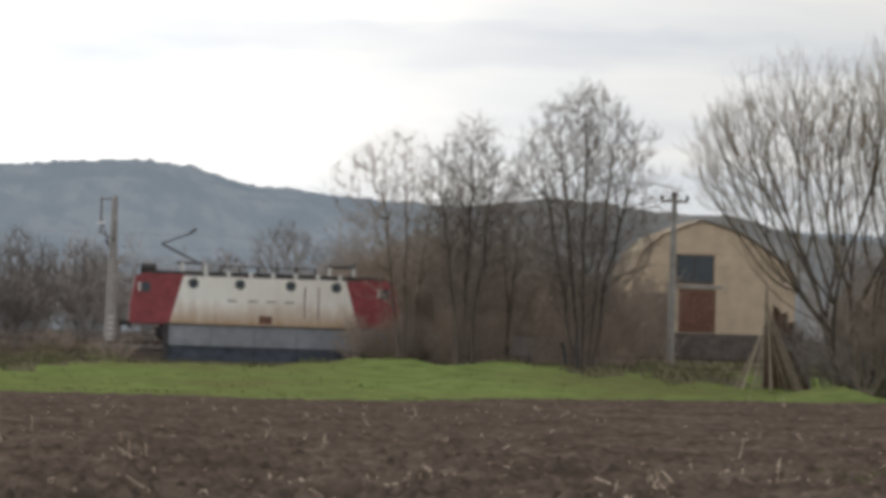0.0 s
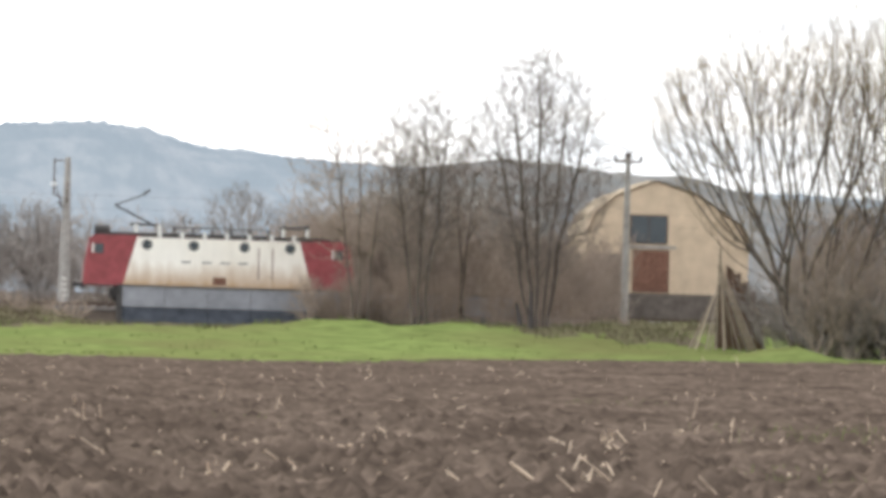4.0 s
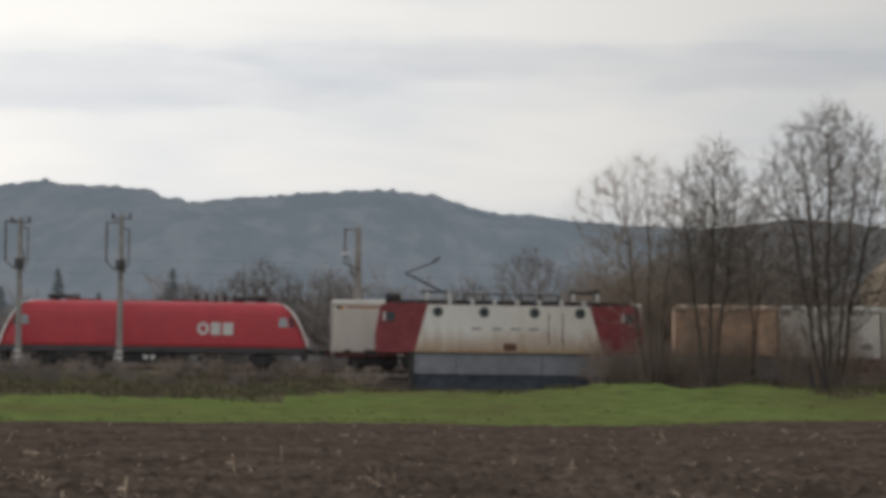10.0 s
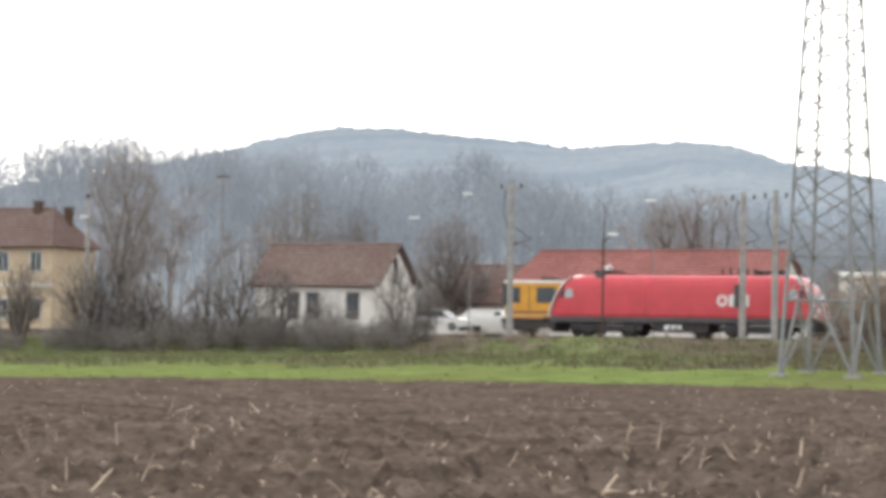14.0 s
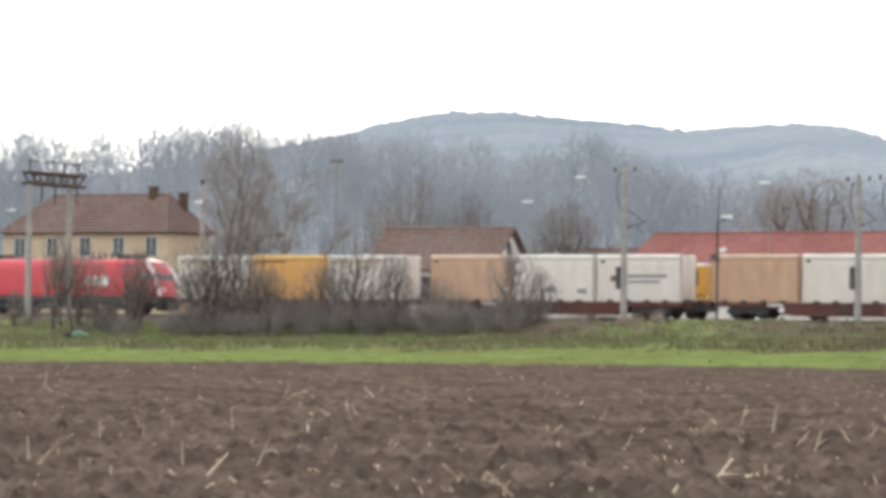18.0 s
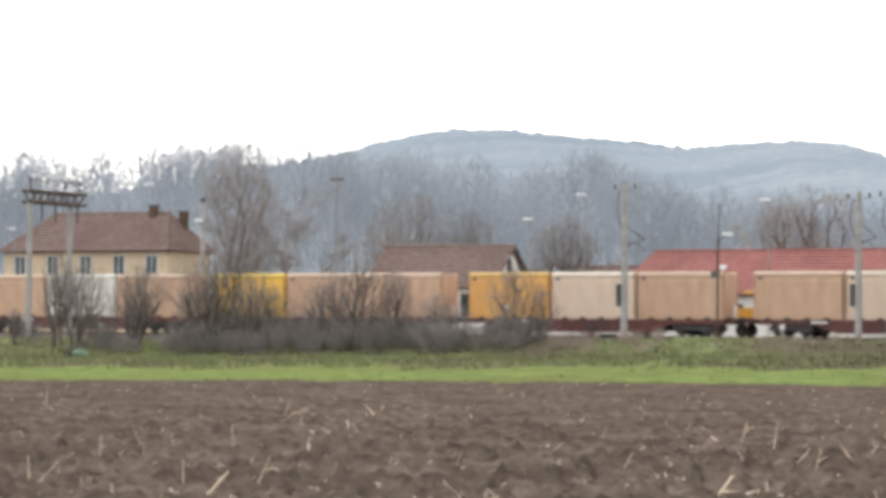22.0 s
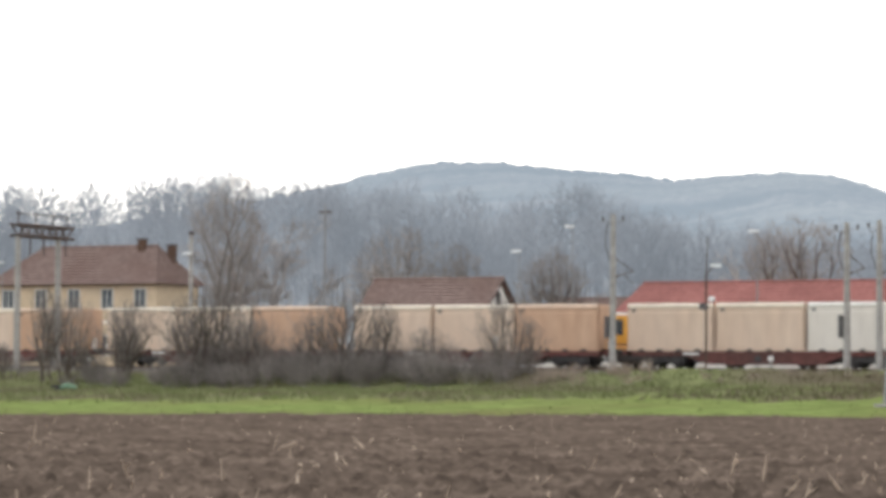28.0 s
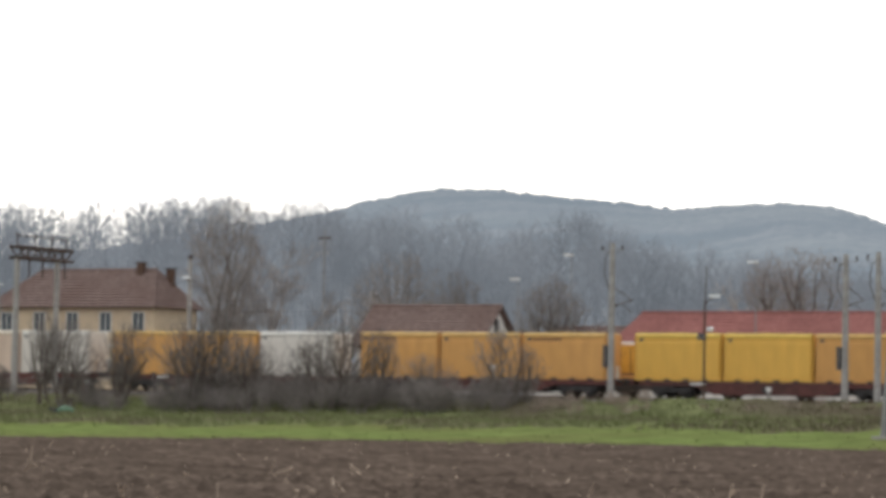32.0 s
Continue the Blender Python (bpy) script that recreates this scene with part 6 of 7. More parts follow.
def near_trees():
    willow("large bare willow with many limbs fanned to a dome", 36.5, 133, 0.5, 2700, 0.74, 16.2, 5, -0.02)
    willow("bare willow of upright yellow-brown shoots", 42.6, 135.5, 0.5, 1300, 0.46, 17.8, 6)
    G = "bare trees before the line"
    alder("bare grey-brown alder with a straight trunk", 20.3, 153, [(0.0, 0.012, 13.6), (0.9, 0.07, 10.8), (-0.9, -0.10, 10.2)], [(2.9, 4.6, 13.8, 1000, 0.2, 0.48), (3.6, 2.4, 10.0, 700, 0.0, 0.6)], G, 11, M_ALDER)
    alder("bare alder of several upright stems", 26.6, 151.5, [(0.0, -0.015, 15.2), (-0.8, -0.085, 14.2), (0.9, 0.075, 14.2), (1.5, 0.14, 12.0), (-1.4, -0.15, 11.6)], [(5.0, 3.6, 15.6, 2300, -0.1, 0.52), (3.2, 1.6, 8.4, 620, 0.0, 0.6)], G, 12, M_ALDER)
    alder("thin hazy bare tree beside the alders", 17.4, 155.5, [(0.0, -0.03, 12.4), (0.8, 0.07, 11.2), (-0.8, -0.11, 10.2)], [(4.2, 3.0, 13.2, 1050, -0.6, 0.55)], G, 14, M_BUSH, 0.0075)
    alder("thin bare tree leaning between the alders", 23.2, 157.0, [(0.0, 0.07, 10.0), (0.6, -0.1, 9.0)], [(2.5, 2.6, 11.0, 560, 0.1, 0.6)], G, 16, M_BUSH, 0.0075)
    rng = random.Random(3)
    veils = [(woody("brush", "tall leafless brush behind the tracks", "bush", 16.4 + 5.0 * k, 180.6, 2.0, shrub_segs(h, w, c, 170 + k, 0.0075), M_BUSH, M_BUSH, "bushes behind the line", 0.02), h) for k, (h, w, c) in enumerate(((5.6, 2.0, 460), (6.8, 2.2, 560), (4.6, 2.3, 440), (6.0, 1.8, 480)))]
    scatter(veils, [(17.2, 156.8, 4.2), (19.9, 158.4, 4.6), (22.4, 157.2, 3.4), (25.4, 157.4, 5.2), (26.8, 155.6, 4.6), (29.0, 157.0, 3.2), (31.4, 157.4, 2.8)], "thin leafless brush before the loading wall", "bushes before the line", 31)
    scatter(veils, [(14.8 + 1.25 * k + rng.uniform(-0.4, 0.4), rng.uniform(155.5, 159.5), rng.uniform(2.4, 4.2)) for k in range(12)], "thin leafless brush before the loading wall", "bushes before the line", 35)
    scatter(veils, [(14.4 + 1.6 * k + rng.uniform(-0.4, 0.4), rng.uniform(180.5, 187.0), rng.uniform(5.2, 7.8)) for k in range(12)], "tall leafless brush behind the tracks", "bushes behind the line", 36)
    scatter(veils, [(18.4, 181.6, 7.4), (20.8, 182.8, 8.2), (23.4, 181.4, 8.6), (26.0, 183.0, 8.4), (28.6, 181.8, 8.0), (31.2, 183.2, 7.0), (33.8, 182.0, 5.8)], "tall leafless brush behind the tracks", "bushes behind the line", 34)
    plant("tree_stump", "dark leaning trunk stub at the grass", "stump", 25.7, 149.5, 2, 2.2, 0.25, 0.22, (0.05, 0.0, (), 0.3, 0.5, 0.1), 15, M_UNDER, M_BARK)
    protos = []
    for k, (h, st) in enumerate(((3.0, 11), (2.6, 12), (3.4, 10), (2.8, 13), (4.6, 9), (5.2, 8))):
        protos.append((plant("bush", "brown leafless bush beside the loading wall", "bush", 17.0 + 3.2 * k, 184.5, st, h, 0.6, 0.03, BUSH, 100 + k, M_BUSH, M_BUSH, group="bushes before the line", width=0.9), h))
    low, tall = protos[:4], protos[2:]
    sap = [(plant("bush", "tall thin leafless sapling brush behind the tracks", "bush", 18.6 + 4.1 * k, 183.0, 12, h, 0.28, 0.03, SAPLING, 140 + k, M_BUSH, M_BUSH, group="bushes before the line", width=1.1), h) for k, h in enumerate((6.6, 7.4, 5.8))]
    scatter(sap, [(17.5 + 1.5 * k + rng.uniform(-0.4, 0.4), rng.uniform(179.0, 188.0), rng.uniform(4.5, 8.0)) for k in range(9)], "tall thin leafless sapling brush behind the tracks", "bushes before the line", 12)
    # brush between the parked locomotive and the barn, before and behind the tracks
    scatter(tall, [(17.6 + 0.62 * k + rng.uniform(-0.4, 0.4), rng.uniform(155.5, 160.0), rng.uniform(1.8, 3.2)) for k in range(0, 26, 4)], "brown leafless bush beside the loading wall", "bushes before the line", 1)
    scatter(low, [(20 + 0.55 * k, rng.uniform(152.0, 157.0), rng.uniform(0.8, 1.6)) for k in range(0, 24, 3)], "low brown scrub before the loading wall", "bushes before the line", 11)
    scatter(tall, [(14 + 1.0 * k + rng.uniform(-0.5, 0.5), rng.uniform(181, 189), rng.uniform(3.5, 6.5)) for k in range(18)], "tall brown bush behind the tracks", "bushes behind the line", 2)
    # brush against the barn
    scatter(sap, [(32.0 + 0.8 * k, rng.uniform(180.0, 189.0), rng.uniform(4.0, 7.0)) for k in range(8)], "tall thin leafless sapling brush beside the barn", "bushes behind the line", 14)
    scatter(tall, [(15.6, 160.3, 2.6), (16.6, 160.0, 3.3), (17.6, 160.2, 3.0), (18.8, 159.6, 2.6)], "brown leafless bush beside the loading wall", "bushes before the line", 15)
    scrub = [(plant("bush", "dark leafless bush in the thicket on the bank", "bush", -111.0 + 8.0 * k, 158.4, st, h, 0.6, 0.03, BUSH, 240 + k, M_THICKET, M_THICKET, group="thicket on the bank", width=0.9), h) for k, (h, st) in enumerate(((3.0, 12), (2.6, 13), (3.4, 11)))]
    # under the willow
    scatter(veils, [(36.6, 134.0, 5.0), (36.8, 132.4, 6.2), (37.9, 133.6, 6.8), (38.8, 132.6, 6.0), (39.8, 133.8, 6.6), (41.0, 133.0, 5.8), (37.0, 131.6, 4.0), (37.2, 134.4, 7.2), (38.4, 131.8, 5.0), (39.4, 134.8, 7.4), (40.6, 131.9, 4.6)], "tall brown leafless brush at the foot of the willow", "bushes under the willow", 33)
    scatter(scrub, [(36.4 + 0.5 * k, rng.uniform(132.0, 136.5), rng.uniform(1.8, 4.4)) for k in range(20)], "dark brown leafless bush at the foot of the willow", "bushes under the willow", 3)
    # low scrub on the bank
    scatter(low, [(-37 + 0.85 * k + rng.uniform(-0.4, 0.4), rng.uniform(154.5, 158.5), rng.uniform(0.7, 1.35)) for k in range(46)], "low brown scrub on the railway bank", "scrub on the bank", 4)
    scatter(low, [(-80 + 1.5 * k + rng.uniform(-0.6, 0.6), rng.uniform(154.0, 159.0), rng.uniform(0.4, 0.8)) for k in range(28)], "low brown scrub on the railway bank", "scrub on the bank", 5)
    spots = []
    for _ in range(9):
        cx = rng.uniform(-82, -6)
        spots += [(cx + rng.gauss(0, 1.3), rng.uniform(152.5, 158.5), rng.uniform(0.5, 1.15)) for _ in range(4)]
    scatter(low, spots, "low brown scrub on the railway bank", "scrub on the bank", 25)
    scatter(tall, [(-50.3, 158, 4.6), (-49.4, 158.4, 4.0), (-49.9, 157.4, 3.4), (-48.9, 157.6, 4.4), (-48.2, 158.2, 3.6), (-50.9, 157.2, 3.8)], "tall brown bush beside the pylon", "bushes before the line", 6)
    scatter(veils, [(-50.6, 157.8, 4.4), (-49.6, 157.0, 5.0), (-48.7, 158.0, 4.6), (-47.8, 157.4, 3.4)], "tall brown leafless brush beside the pylon", "bushes before the line", 37)
    # thicket on the bank before the village
    scatter(scrub, [(-112.5 + 0.72 * k + rng.uniform(-0.5, 0.5), rng.uniform(154.0, 159.5), rng.uniform(1.3, 2.2) if k > 14 else rng.uniform(0.9, 1.8)) for k in range(0, 47)] + [(-122.8, 154.0, 1.7), (-121.6, 155.0, 1.5), (-119.4, 158.6, 1.8), (-117.0, 158.8, 1.7), (-114.0, 158.4, 2.0)], "dark leafless bush in the thicket on the bank", "thicket on the bank", 7)
    scatter(scrub, [(-40 + 1.25 * k + rng.uniform(-0.5, 0.5), rng.uniform(152.5, 158.0), rng.uniform(0.6, 1.25)) for k in range(32)], "dark leafless scrub on the railway bank", "scrub on the bank", 26)
    clumps = [(woody("bush", "tall dark leafless shrub in the thicket on the bank", "bush", x, y, 1.5, shrub_segs(h, w, c, 190 + k, 0.0115, 8), M_BARK, M_THICKET, "thicket on the bank", 0.02), h) for k, (x, y, h, w, c) in enumerate(((-113.6, 154.5, 6.0, 1.3, 520), (-101.4, 157.2, 6.0, 2.8, 640), (-91.6, 156.6, 5.6, 2.6, 640), (-80.7, 157.4, 5.4, 2.0, 380)))]
    scatter(clumps, [(-119.4, 157.4, 2.6), (-112.8, 156.0, 5.8), (-102.6, 156.4, 6.0), (-109.2, 157.6, 5.6), (-108.4, 156.2, 4.6), (-99.0, 156.0, 4.6), (-104.8, 158.2, 4.0), (-94.4, 157.2, 4.4), (-89.4, 157.6, 4.8), (-98.4, 157.0, 4.0), (-86.6, 158.0, 3.2), (-79.2, 158.2, 3.6)], "tall dark leafless shrub in the thicket on the bank", "thicket on the bank", 8)
    scatter(scrub, [(-103 + 0.8 * k + rng.uniform(-0.5, 0.5), rng.uniform(153.0, 157.5), rng.uniform(1.5, 2.6)) for k in range(0, 30)], "dark leafless bush in the thicket on the bank", "thicket on the bank", 18)


near_trees()


# foot, height, half width, nodes, seed, shape, label
ROUND = ((-116.4, 208, 11.9, 4.4, 1150, 61, "round", "rounded brown leafless tree behind the low house"), (-112.0, 210, 10.15, 3.6, 700, 62, "round", "rounded brown leafless tree behind the low house"),
         (-100.0, 204, 9.6, 3.2, 1000, 63, "round", "dark rounded leafless tree between the houses"), (-136.2, 212, 16.5, 0.27, 760, 64, "fan", "tall leafless tree of rising grey limbs beside the two-storey house"),
         (-79.8, 206, 11.8, 0.52, 620, 65, "fan", "open leafless tree with dark limbs behind the long hall"), (15.6, 231, 10.0, 3.4, 640, 71, "round", "rounded grey-brown leafless tree behind the yard"), (20.6, 233, 8.6, 3.0, 520, 72, "round", "rounded grey-brown leafless tree behind the yard"), (10.8, 232, 7.4, 2.4, 420, 73, "round", "rounded grey-brown leafless tree behind the yard"), (-5.2, 194, 7.6, 3.2, 720, 74, "round", "rounded grey-brown leafless tree behind the yard"), (-0.4, 196, 7.0, 3.0, 640, 75, "round", "rounded grey-brown leafless tree behind the yard"), (-10.4, 196, 6.0, 2.8, 560, 76, "round", "rounded grey-brown leafless tree behind the yard"), (-61.6, 187, 5.8, 2.6, 520, 67, "round", "low dark leafless tree beside the tracks"), (-57.8, 189, 6.4, 2.8, 560, 68, "round", "low dark leafless tree beside the tracks"), (-54.2, 188, 5.6, 2.6, 520, 69, "round", "low dark leafless tree beside the tracks"), (-50.6, 190, 4.8, 2.6, 460, 70, "round", "low dark leafless tree beside the tracks"), (-46.2, 189, 5.8, 2.8, 520, 77, "round", "low dark leafless tree beside the tracks"), (-41.8, 191, 6.4, 3.0, 560, 78, "round", "low dark leafless tree beside the tracks"), (-38.2, 189, 5.0, 2.5, 460, 79, "round", "low dark leafless tree beside the tracks"), (-84.6, 214, 10.4, 0.40, 420, 66, "fan", "open leafless tree with dark limbs behind the long hall"))


def back_trees():
    rng = random.Random(8)
    G = "bare trees behind the line"
    lone = [(-138.0, 216, 12.5, 5, 0.30), (-134.5, 217, 12.0, 4, 0.3), (-90.5, 231, 9.6, 2, 0.35), (-94, 233, 9.0, 2, 0.35), (-100.2, 206, 6.6, 5, 0.4), (-103.5, 207, 5.6, 5, 0.4), (-120, 216, 8.6, 5, 0.4), (-124.5, 217, 8.0, 5, 0.4),
            (-116, 215, 7.6, 5, 0.4), (-67.5, 221, 5.6, 5, 0.4), (-72, 224, 5.2, 5, 0.4), (-9, 194, 4.6, 6, 0.45)]
    for i, (x, y, h, st, ln) in enumerate(lone):
        plant("bare_tree", "leafless spreading tree behind the railway", "tree", x, y, st, h, ln, 0.05 + h * 0.008, WIDE, 300 + i, M_MIDTREE, M_MIDTREE, group=G, width=0.5)
    # grown trees between the village houses
    for x, y, h, half, count, seed, shape, lab in ROUND:
        r2 = random.Random(seed)
        feet = [[(r2.gauss(0, 0.15), r2.gauss(0, 0.15), -0.4), (r2.gauss(0, 0.4), r2.gauss(0, 0.4), h * 0.17)] for _ in range(4)]
        nodes = fan_points(r2, count, half, 0.2, h) if shape == "fan" else crown_points(r2, count, half, h * 0.12, h, 0.56)
        z = float(ground_z(np.array([x]), np.array([y]))[0])
        woody("bare_tree", lab, "tree", x, y, z, grow(nodes, feet, 0.45, 0.013, 0.40, 3, 0.8, 0.45, seed), M_BARK if "dark" in lab else M_THICKET, M_THICKET, G, 0.024)
    # hedges and groves behind the tracks, from the yard to the village
    grown = []
    for k, h in enumerate((4.4, 3.8, 5.0, 4.6)):
        r2, segs = random.Random(330 + k), [[], [], []]
        for q in range(9):
            a = q / 9 * math.tau
            branch(segs, r2, Vector((math.cos(a) * r2.random(), math.sin(a) * r2.random(), -0.3)), Vector((math.cos(a) * 0.5 * r2.uniform(0.3, 1.2), math.sin(a) * 0.4 * r2.uniform(0.3, 1.2), 1)).normalized(), h * r2.uniform(0.72, 1.05), 0.045, 0, HEDGE)
        grown.append((np.array(segs[0] + segs[1] + segs[2]), h))
    spots = [(-60 + k * 1.9 + rng.uniform(-1, 1), rng.uniform(200, 240), rng.uniform(3.2, 5.6) if k < 26 else rng.uniform(4.2, 7.2)) for k in range(56)]
    spots += [(-30 + k * 1.7 + rng.uniform(-0.8, 0.8), rng.uniform(186, 200), rng.uniform(2.6, 4.2) if k < 16 else rng.uniform(3.4, 5.4)) for k in range(36)]
    out = []
    for x, y, h in spots:
        p, ph = grown[rng.randrange(4)]
        p, f, a = p.copy(), h / ph, rng.random() * math.tau
        c, sn, z = math.cos(a), math.sin(a), float(ground_z(np.array([x]), np.array([y]))[0]) - 0.05
        for i in (0, 3):
            px, py = p[:, i].copy(), p[:, i + 1].copy()
            p[:, i], p[:, i + 1], p[:, i + 2] = (px * c - py * sn) * f * 1.1 + x, (px * sn + py * c) * f * 1.1 + y, p[:, i + 2] * f + z
        out.append(p)
    tagged(skin("hedge", np.concatenate(out), M_MIDTREE), "leafless brown hedge along the back of the railway", "hedge", kind="stuff")
    # conifers in the gardens
    for i, (x, y, h) in enumerate(((-64.5, 260, 9.0), (-25.6, 260, 8.6), (-15.1, 260, 8.8), (-61, 262, 7.0), (-22, 262, 6.5), (-69, 262, 8.5), (-31, 262, 7.0))):
        t = thing("conifer_tree", "dark green conifer behind the railway", "tree", pose(x, y, 3.2), "conifers behind the line")
        part("trunk", tubes(((0, 0, -0.5), (0, 0, h), 0.16, 0.03), n=6), M_BARK, t)
        r2, segs = random.Random(400 + i), []
        for k in range(420):
            z = h * (0.06 + 0.94 * r2.random() ** 0.9)
            l = (1.75 * ((h - z) / h) ** 0.7 * h / 8.0 + 0.15) * r2.uniform(0.55, 1.1)
            a = r2.random() * math.tau
            segs.append((0, 0, z, math.cos(a) * l, math.sin(a) * l, z - l * 0.4 * r2.random(), 0.10, 0.035))
        skin("crown", segs, M_CONIFER, t, 4)


back_trees()


def far_woods():
    """Tall bare woods on the slope, and along the crests."""
    rng = random.Random(21)
    protos = []
    for k in range(6):
        r2 = random.Random(500 + k)
        nodes = crown_points(r2, 330, 4.3 + 0.6 * (k % 3), 4.0, 16.0, 0.62)
        stem = [(0, 0, -2.0)] + [(r2.gauss(0, 0.15), r2.gauss(0, 0.15), 1.5 * q) for q in range(7)]
        segs = grow(nodes, [stem], 0.40, 0.026, 0.44, 1, 0.9, 0.5, 510 + k) + (grow(crown_points(r2, 90, 2.6, 4.0, 14.5, 0.55), [[(1.2, 0.3, -2.0), (1.6, 0.4, 3.0), (1.9, 0.5, 7.0), (2.0, 0.4, 11.0)]], 0.35, 0.030, 0.42) if k % 2 else [])
        protos.append(np.array(segs))

    def stand(name, label, spots):
        out = []
        for x, y, z, s in spots:
            p = protos[rng.randrange(6)].copy()
            a = rng.random() * math.tau
            c, sn = math.cos(a), math.sin(a)
            for i in (0, 3):
                px, py = p[:, i].copy(), p[:, i + 1].copy()
                p[:, i], p[:, i + 1] = (px * c - py * sn) * s + x, (px * sn + py * c) * s + y
                p[:, i + 2] = p[:, i + 2] * s + z
            p[:, 6:8] *= s
            out.append(p)
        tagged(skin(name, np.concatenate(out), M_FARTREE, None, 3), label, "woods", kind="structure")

    spots = []
    for k in range(400):
        a = radians(-47 + 31 * k / 400 + rng.uniform(-0.3, 0.3))
        d = rng.choice((290, 330, 380, 430))
        el = np.interp(math.degrees(a), [-47, -40, -36, -33, -31, -29, -27, -25.5, -24, -22, -20, -16], [3.53, 3.8, 4.01, 4.17, 4.29, 3.95, 3.61, 3.96, 3.4, 3.13, 2.76, 2.02]) * (rng.uniform(0.93, 1.05) if rng.random() < 0.42 else rng.uniform(0.66, 0.93))
        top = d * math.tan(radians(el)) + EYE
        h = rng.uniform(9, 15)
        spots.append((d * math.sin(a), d * math.cos(a), max(3.0, top - h), h / 16))
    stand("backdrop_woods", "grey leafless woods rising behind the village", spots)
    spots = []
    for k in range(110):
        a = radians(-20 + 40 * k / 110 + rng.uniform(-0.3, 0.3))
        d = rng.choice((280, 330, 390))
        el = np.interp(math.degrees(a), [-20, -14, -8, 2, 6, 9, 14, 20], [1.5, 1.3, 1.4, 1.5, 2.4, 2.9, 2.7, 2.6]) * rng.uniform(0.7, 1.0)
        top = d * math.tan(radians(el)) + EYE
        h = rng.uniform(6, 9)
        spots.append((d * math.sin(a), d * math.cos(a), max(3.0, top - h), h / 16))
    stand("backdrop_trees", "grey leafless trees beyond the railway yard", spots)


far_woods()


# ---- teepee of poles under the willow ----
def pole_stack():
    t = thing("pole_stack", "weathered wooden poles leaned together as a cone", "pole stack", pose(33.9, 138, 0.75))
    rng = random.Random(31)
    for k in range(17):
        a = k / 17 * math.tau + rng.uniform(-0.12, 0.12)
        r = rng.uniform(1.4, 2.0)
        h = rng.uniform(3.6, 4.7)
        tip = rng.uniform(-0.35, -0.05)
        p, q = Vector((r * math.cos(a), r * 0.8 * math.sin(a), -0.1)), Vector((math.cos(a) * tip * 0.6 - 0.4, math.sin(a) * tip, h))
        part("wooden_pole", tubes((p, q, 0.05, 0.03), n=6), M_WOOD, t)
    part("tall_pole", tubes(((-0.5, 0.1, 0), (-0.42, 0, 5.2), 0.09, 0.06), n=8), M_WOOD, t, "tall pale pole")
    s = thing("leaning_board", "brown weathered board leaned behind the poles", "board", pose(35.0, 139.6, 0.75))
    for k in range(6):
        part("plank", prism(bmesh.new(), [(-1.2 + 0.4 * k, 0), (-0.83 + 0.4 * k, 0), (-0.83 + 0.4 * k, 4.3 - abs(k - 1.4) * 0.45), (-1.2 + 0.4 * k, 4.4 - abs(k - 1.0) * 0.45)], -0.03, 0.03), M_BOARD, s)


pole_stack()


# ---- grass and maize stubble ----
def grass_tufts():
    rng = np.random.default_rng(4)
    n = 34000
    x = rng.uniform(-125, 50, n)
    y = edge_y(x) + rng.uniform(-0.5, 40, n)
    keep = (y < 159.0) & ((y > strip_end(x)) | (rng.uniform(size=n) < 0.07) | (y < edge_y(x) + 0.8))
    x, y = x[keep], y[keep]
    z = ground_z(x, y)
    h = rng.uniform(0.02, 0.07, len(x)) * np.where(y > strip_end(x), 3.6, 1.0)
    w = rng.uniform(0.02, 0.05, len(x)) * 2.2
    dx, dy = rng.normal(0, 0.06, len(x)), rng.normal(0, 0.05, len(x))
    a = rng.uniform(-0.7, 0.7, len(x))
    c, s = np.cos(a) * w, np.sin(a) * w
    V = np.stack([np.stack([x - c, y - s, z - 0.03], 1), np.stack([x + c, y + s, z - 0.03], 1), np.stack([x + dx + c * 0.2, y + dy, z + h], 1), np.stack([x + dx - c * 0.2, y + dy, z + h], 1)], 1).reshape(-1, 3)
    me = bpy.data.meshes.new("grass_tufts")
    k = len(x)
    me.vertices.add(4 * k)
    me.vertices.foreach_set("co", V.ravel())
    me.loops.add(4 * k)
    me.loops.foreach_set("vertex_index", np.arange(4 * k, dtype=np.int32))
    me.polygons.add(k)
    me.polygons.foreach_set("loop_start", np.arange(0, 4 * k, 4, dtype=np.int32))
    me.polygons.foreach_set("loop_total", np.full(k, 4, dtype=np.int32))
    me.materials.append(M_BLADE)
    me.materials.append(M_DRYBLADE)
    me.materials.append(M_BANKBLADE)
    me.polygons.foreach_set("material_index", ((y > strip_end(x) + rng.normal(0, 1.6, len(x))) * np.where(x < -57 + 4 * np.sin(y), 2, 1)).astype(np.int32))
    me.update(calc_edges=True)
    tagged(new("grass", me), "bright green grass blades on the strip and bank", "grass", kind="stuff")


grass_tufts()


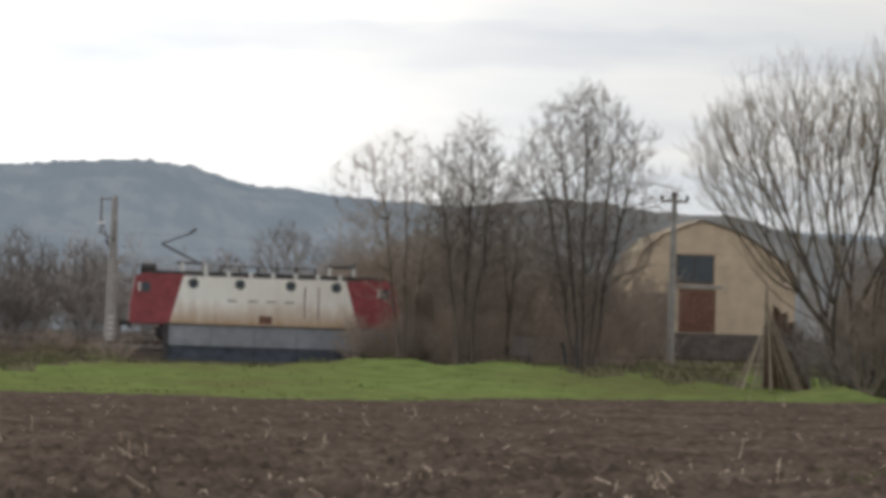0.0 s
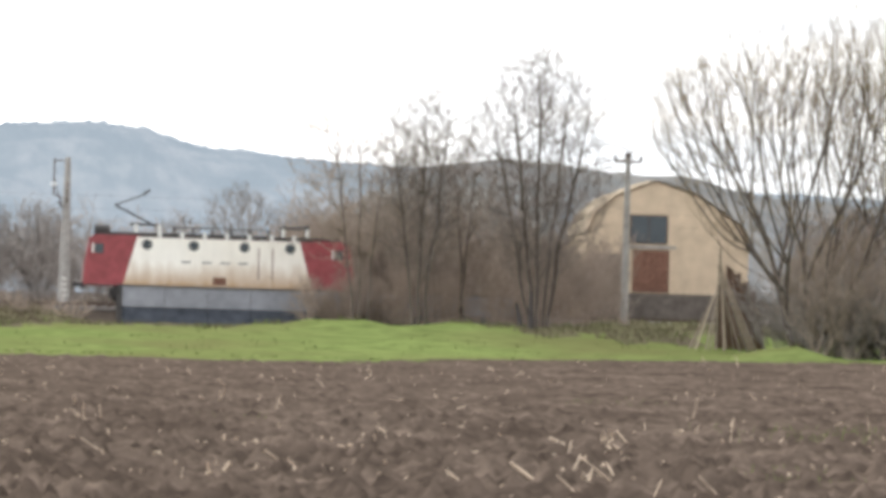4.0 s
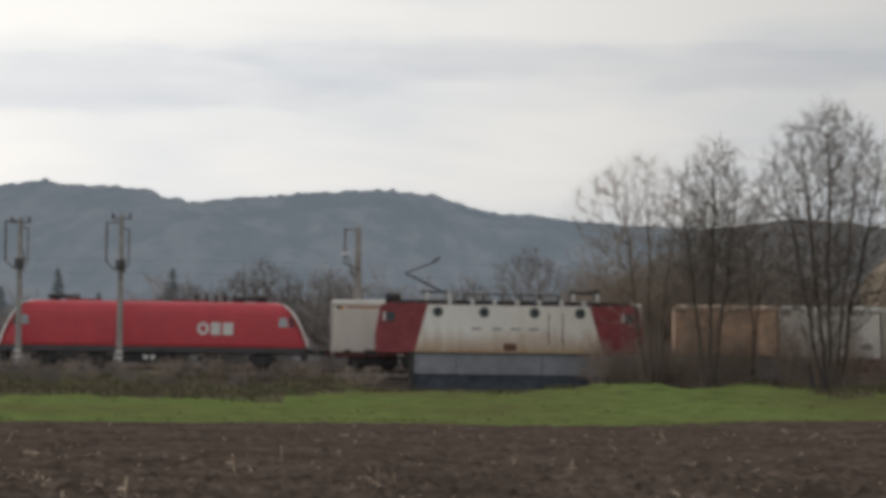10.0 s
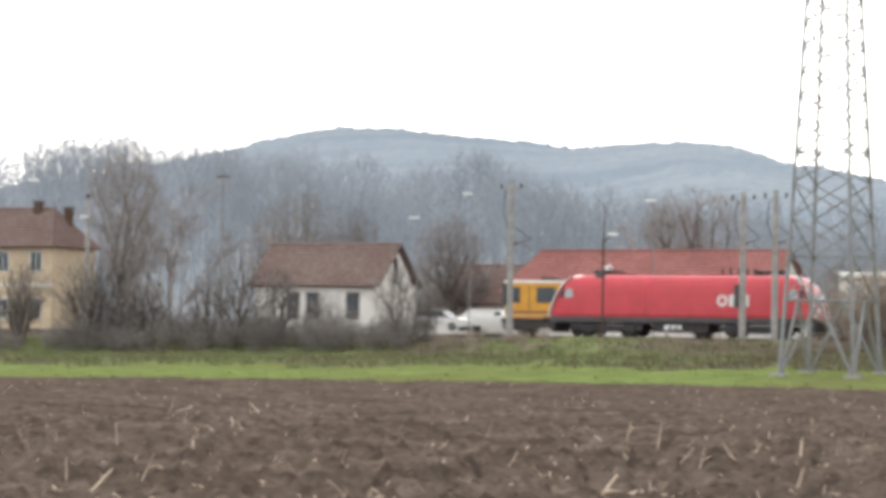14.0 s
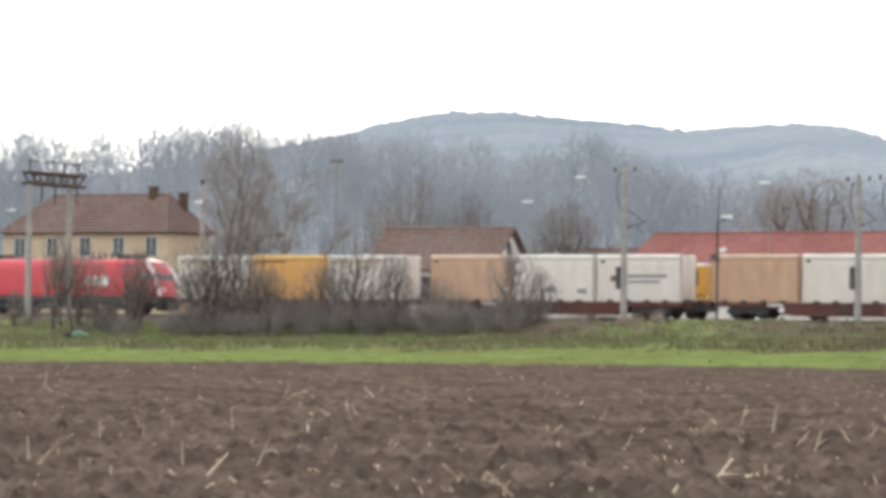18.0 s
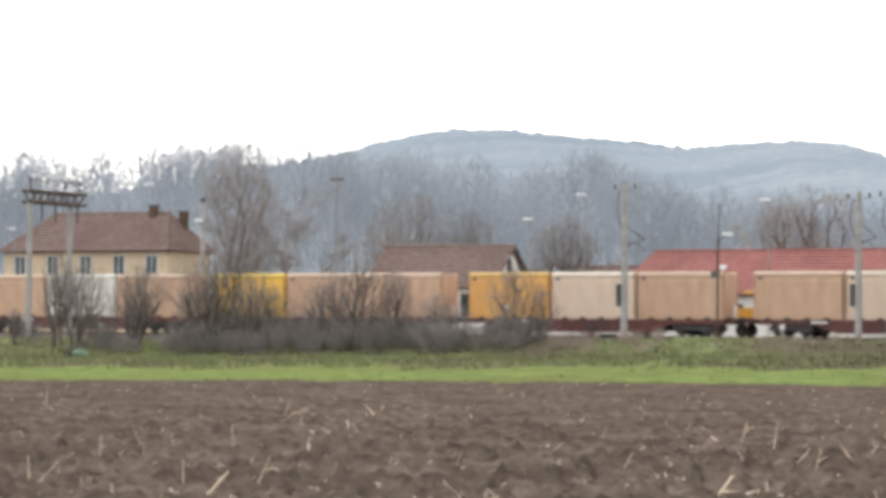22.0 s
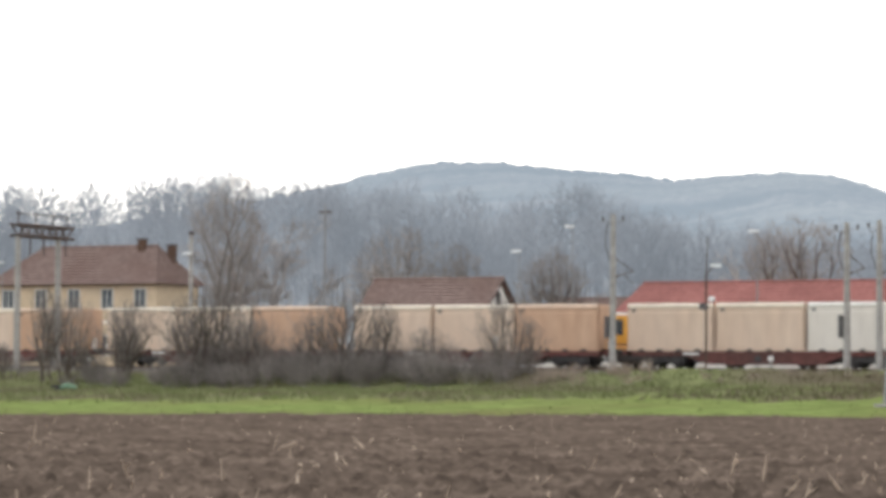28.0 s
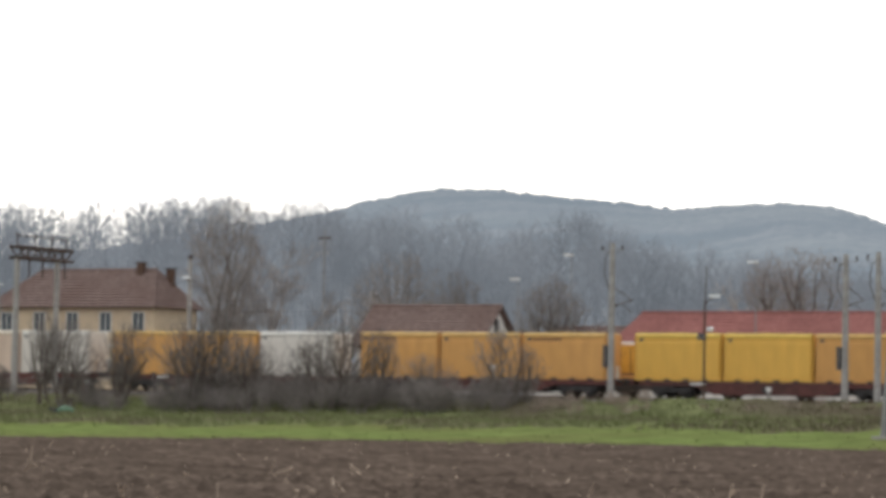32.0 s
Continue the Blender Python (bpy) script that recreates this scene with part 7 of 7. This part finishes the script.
def stubble():
    rng = np.random.default_rng(9)
    segs = []
    n = 9000
    az = np.radians(rng.uniform(-40, 20, n))
    r = 27 * np.exp(rng.uniform(0, math.log(118 / 27), n))
    clump = fractal(np.stack([r * np.sin(az), r * np.cos(az), 0 * r], 1), 0.55, 2)
    for a, d, c in zip(az, r, clump):
        if rng.uniform() > (0.08 + 1.5 * max(c, 0.0)) * (1.0 if d < 48 else 0.5):
            continue
        x, y = d * math.sin(a), d * math.cos(a)
        if y > edge_y(x) - 1:
            continue
        z = float(ground_z(np.array([x]), np.array([y]))[0]) + 0.05
        l = 0.62 * rng.uniform(0.04, 0.20) if rng.uniform() < 0.86 else rng.uniform(0.18, 0.42)
        t, e = rng.uniform(0, math.tau), rng.uniform(-0.1, 0.9) if rng.uniform() < 0.75 else rng.uniform(0.9, 1.5)
        p = np.array((x, y, z + 0.02))
        q = p + l * np.array((math.cos(t) * math.cos(e), math.sin(t) * math.cos(e), abs(math.sin(e)) + 0.05))
        rr = rng.uniform(0.006, 0.021)
        segs.append((*p, *q, rr, rr * 0.7))
        if rng.uniform() < 0.35:
            m = (p + q) / 2
            t2 = t + rng.uniform(-1, 1)
            segs.append((*m, *(m + 0.6 * l * np.array((math.cos(t2) * 0.8, math.sin(t2) * 0.8, rng.uniform(-0.1, 0.5)))), rr * 1.3, 0.004))
    tagged(skin("maize_stubble", segs, M_STALK, None, 4), "pale broken maize stalks lying on the soil", "stubble", kind="stuff")


stubble()


def weeds():
    rng, segs = np.random.default_rng(17), []
    for az, d, spread, count in ((16.2, 47.5, 0.9, 70), (15.8, 45.0, 0.6, 40), (17.0, 49.5, 0.8, 50), (15.3, 30.8, 0.35, 40), (14.8, 33.0, 0.3, 24), (4.3, 46.0, 0.4, 22), (11.4, 62.0, 1.2, 40)):
        for _ in range(count):
            x, y = d * math.sin(radians(az)) + rng.normal(0, spread), d * math.cos(radians(az)) + rng.normal(0, spread)
            z = float(ground_z(np.array([x]), np.array([y]))[0])
            h = rng.uniform(0.08, 0.2)
            segs.append((x, y, z, x + rng.normal(0, 0.05), y + rng.normal(0, 0.05), z + h, 0.009, 0.003))
    tagged(skin("weeds", segs, M_BLADE, None, 3), "small green weed tufts in the ploughed soil", "weeds", kind="stuff")


weeds()


# ---- what moves ----
def motions():
    """The freight train runs through at a steady speed."""
    for ob, x, z in MOVING:
        walk(ob, [(t, pose(train_x(t) + x, TRAIN_Y, RAIL + z)) for t in [1.0 * k for k in range(33)]])


motions()
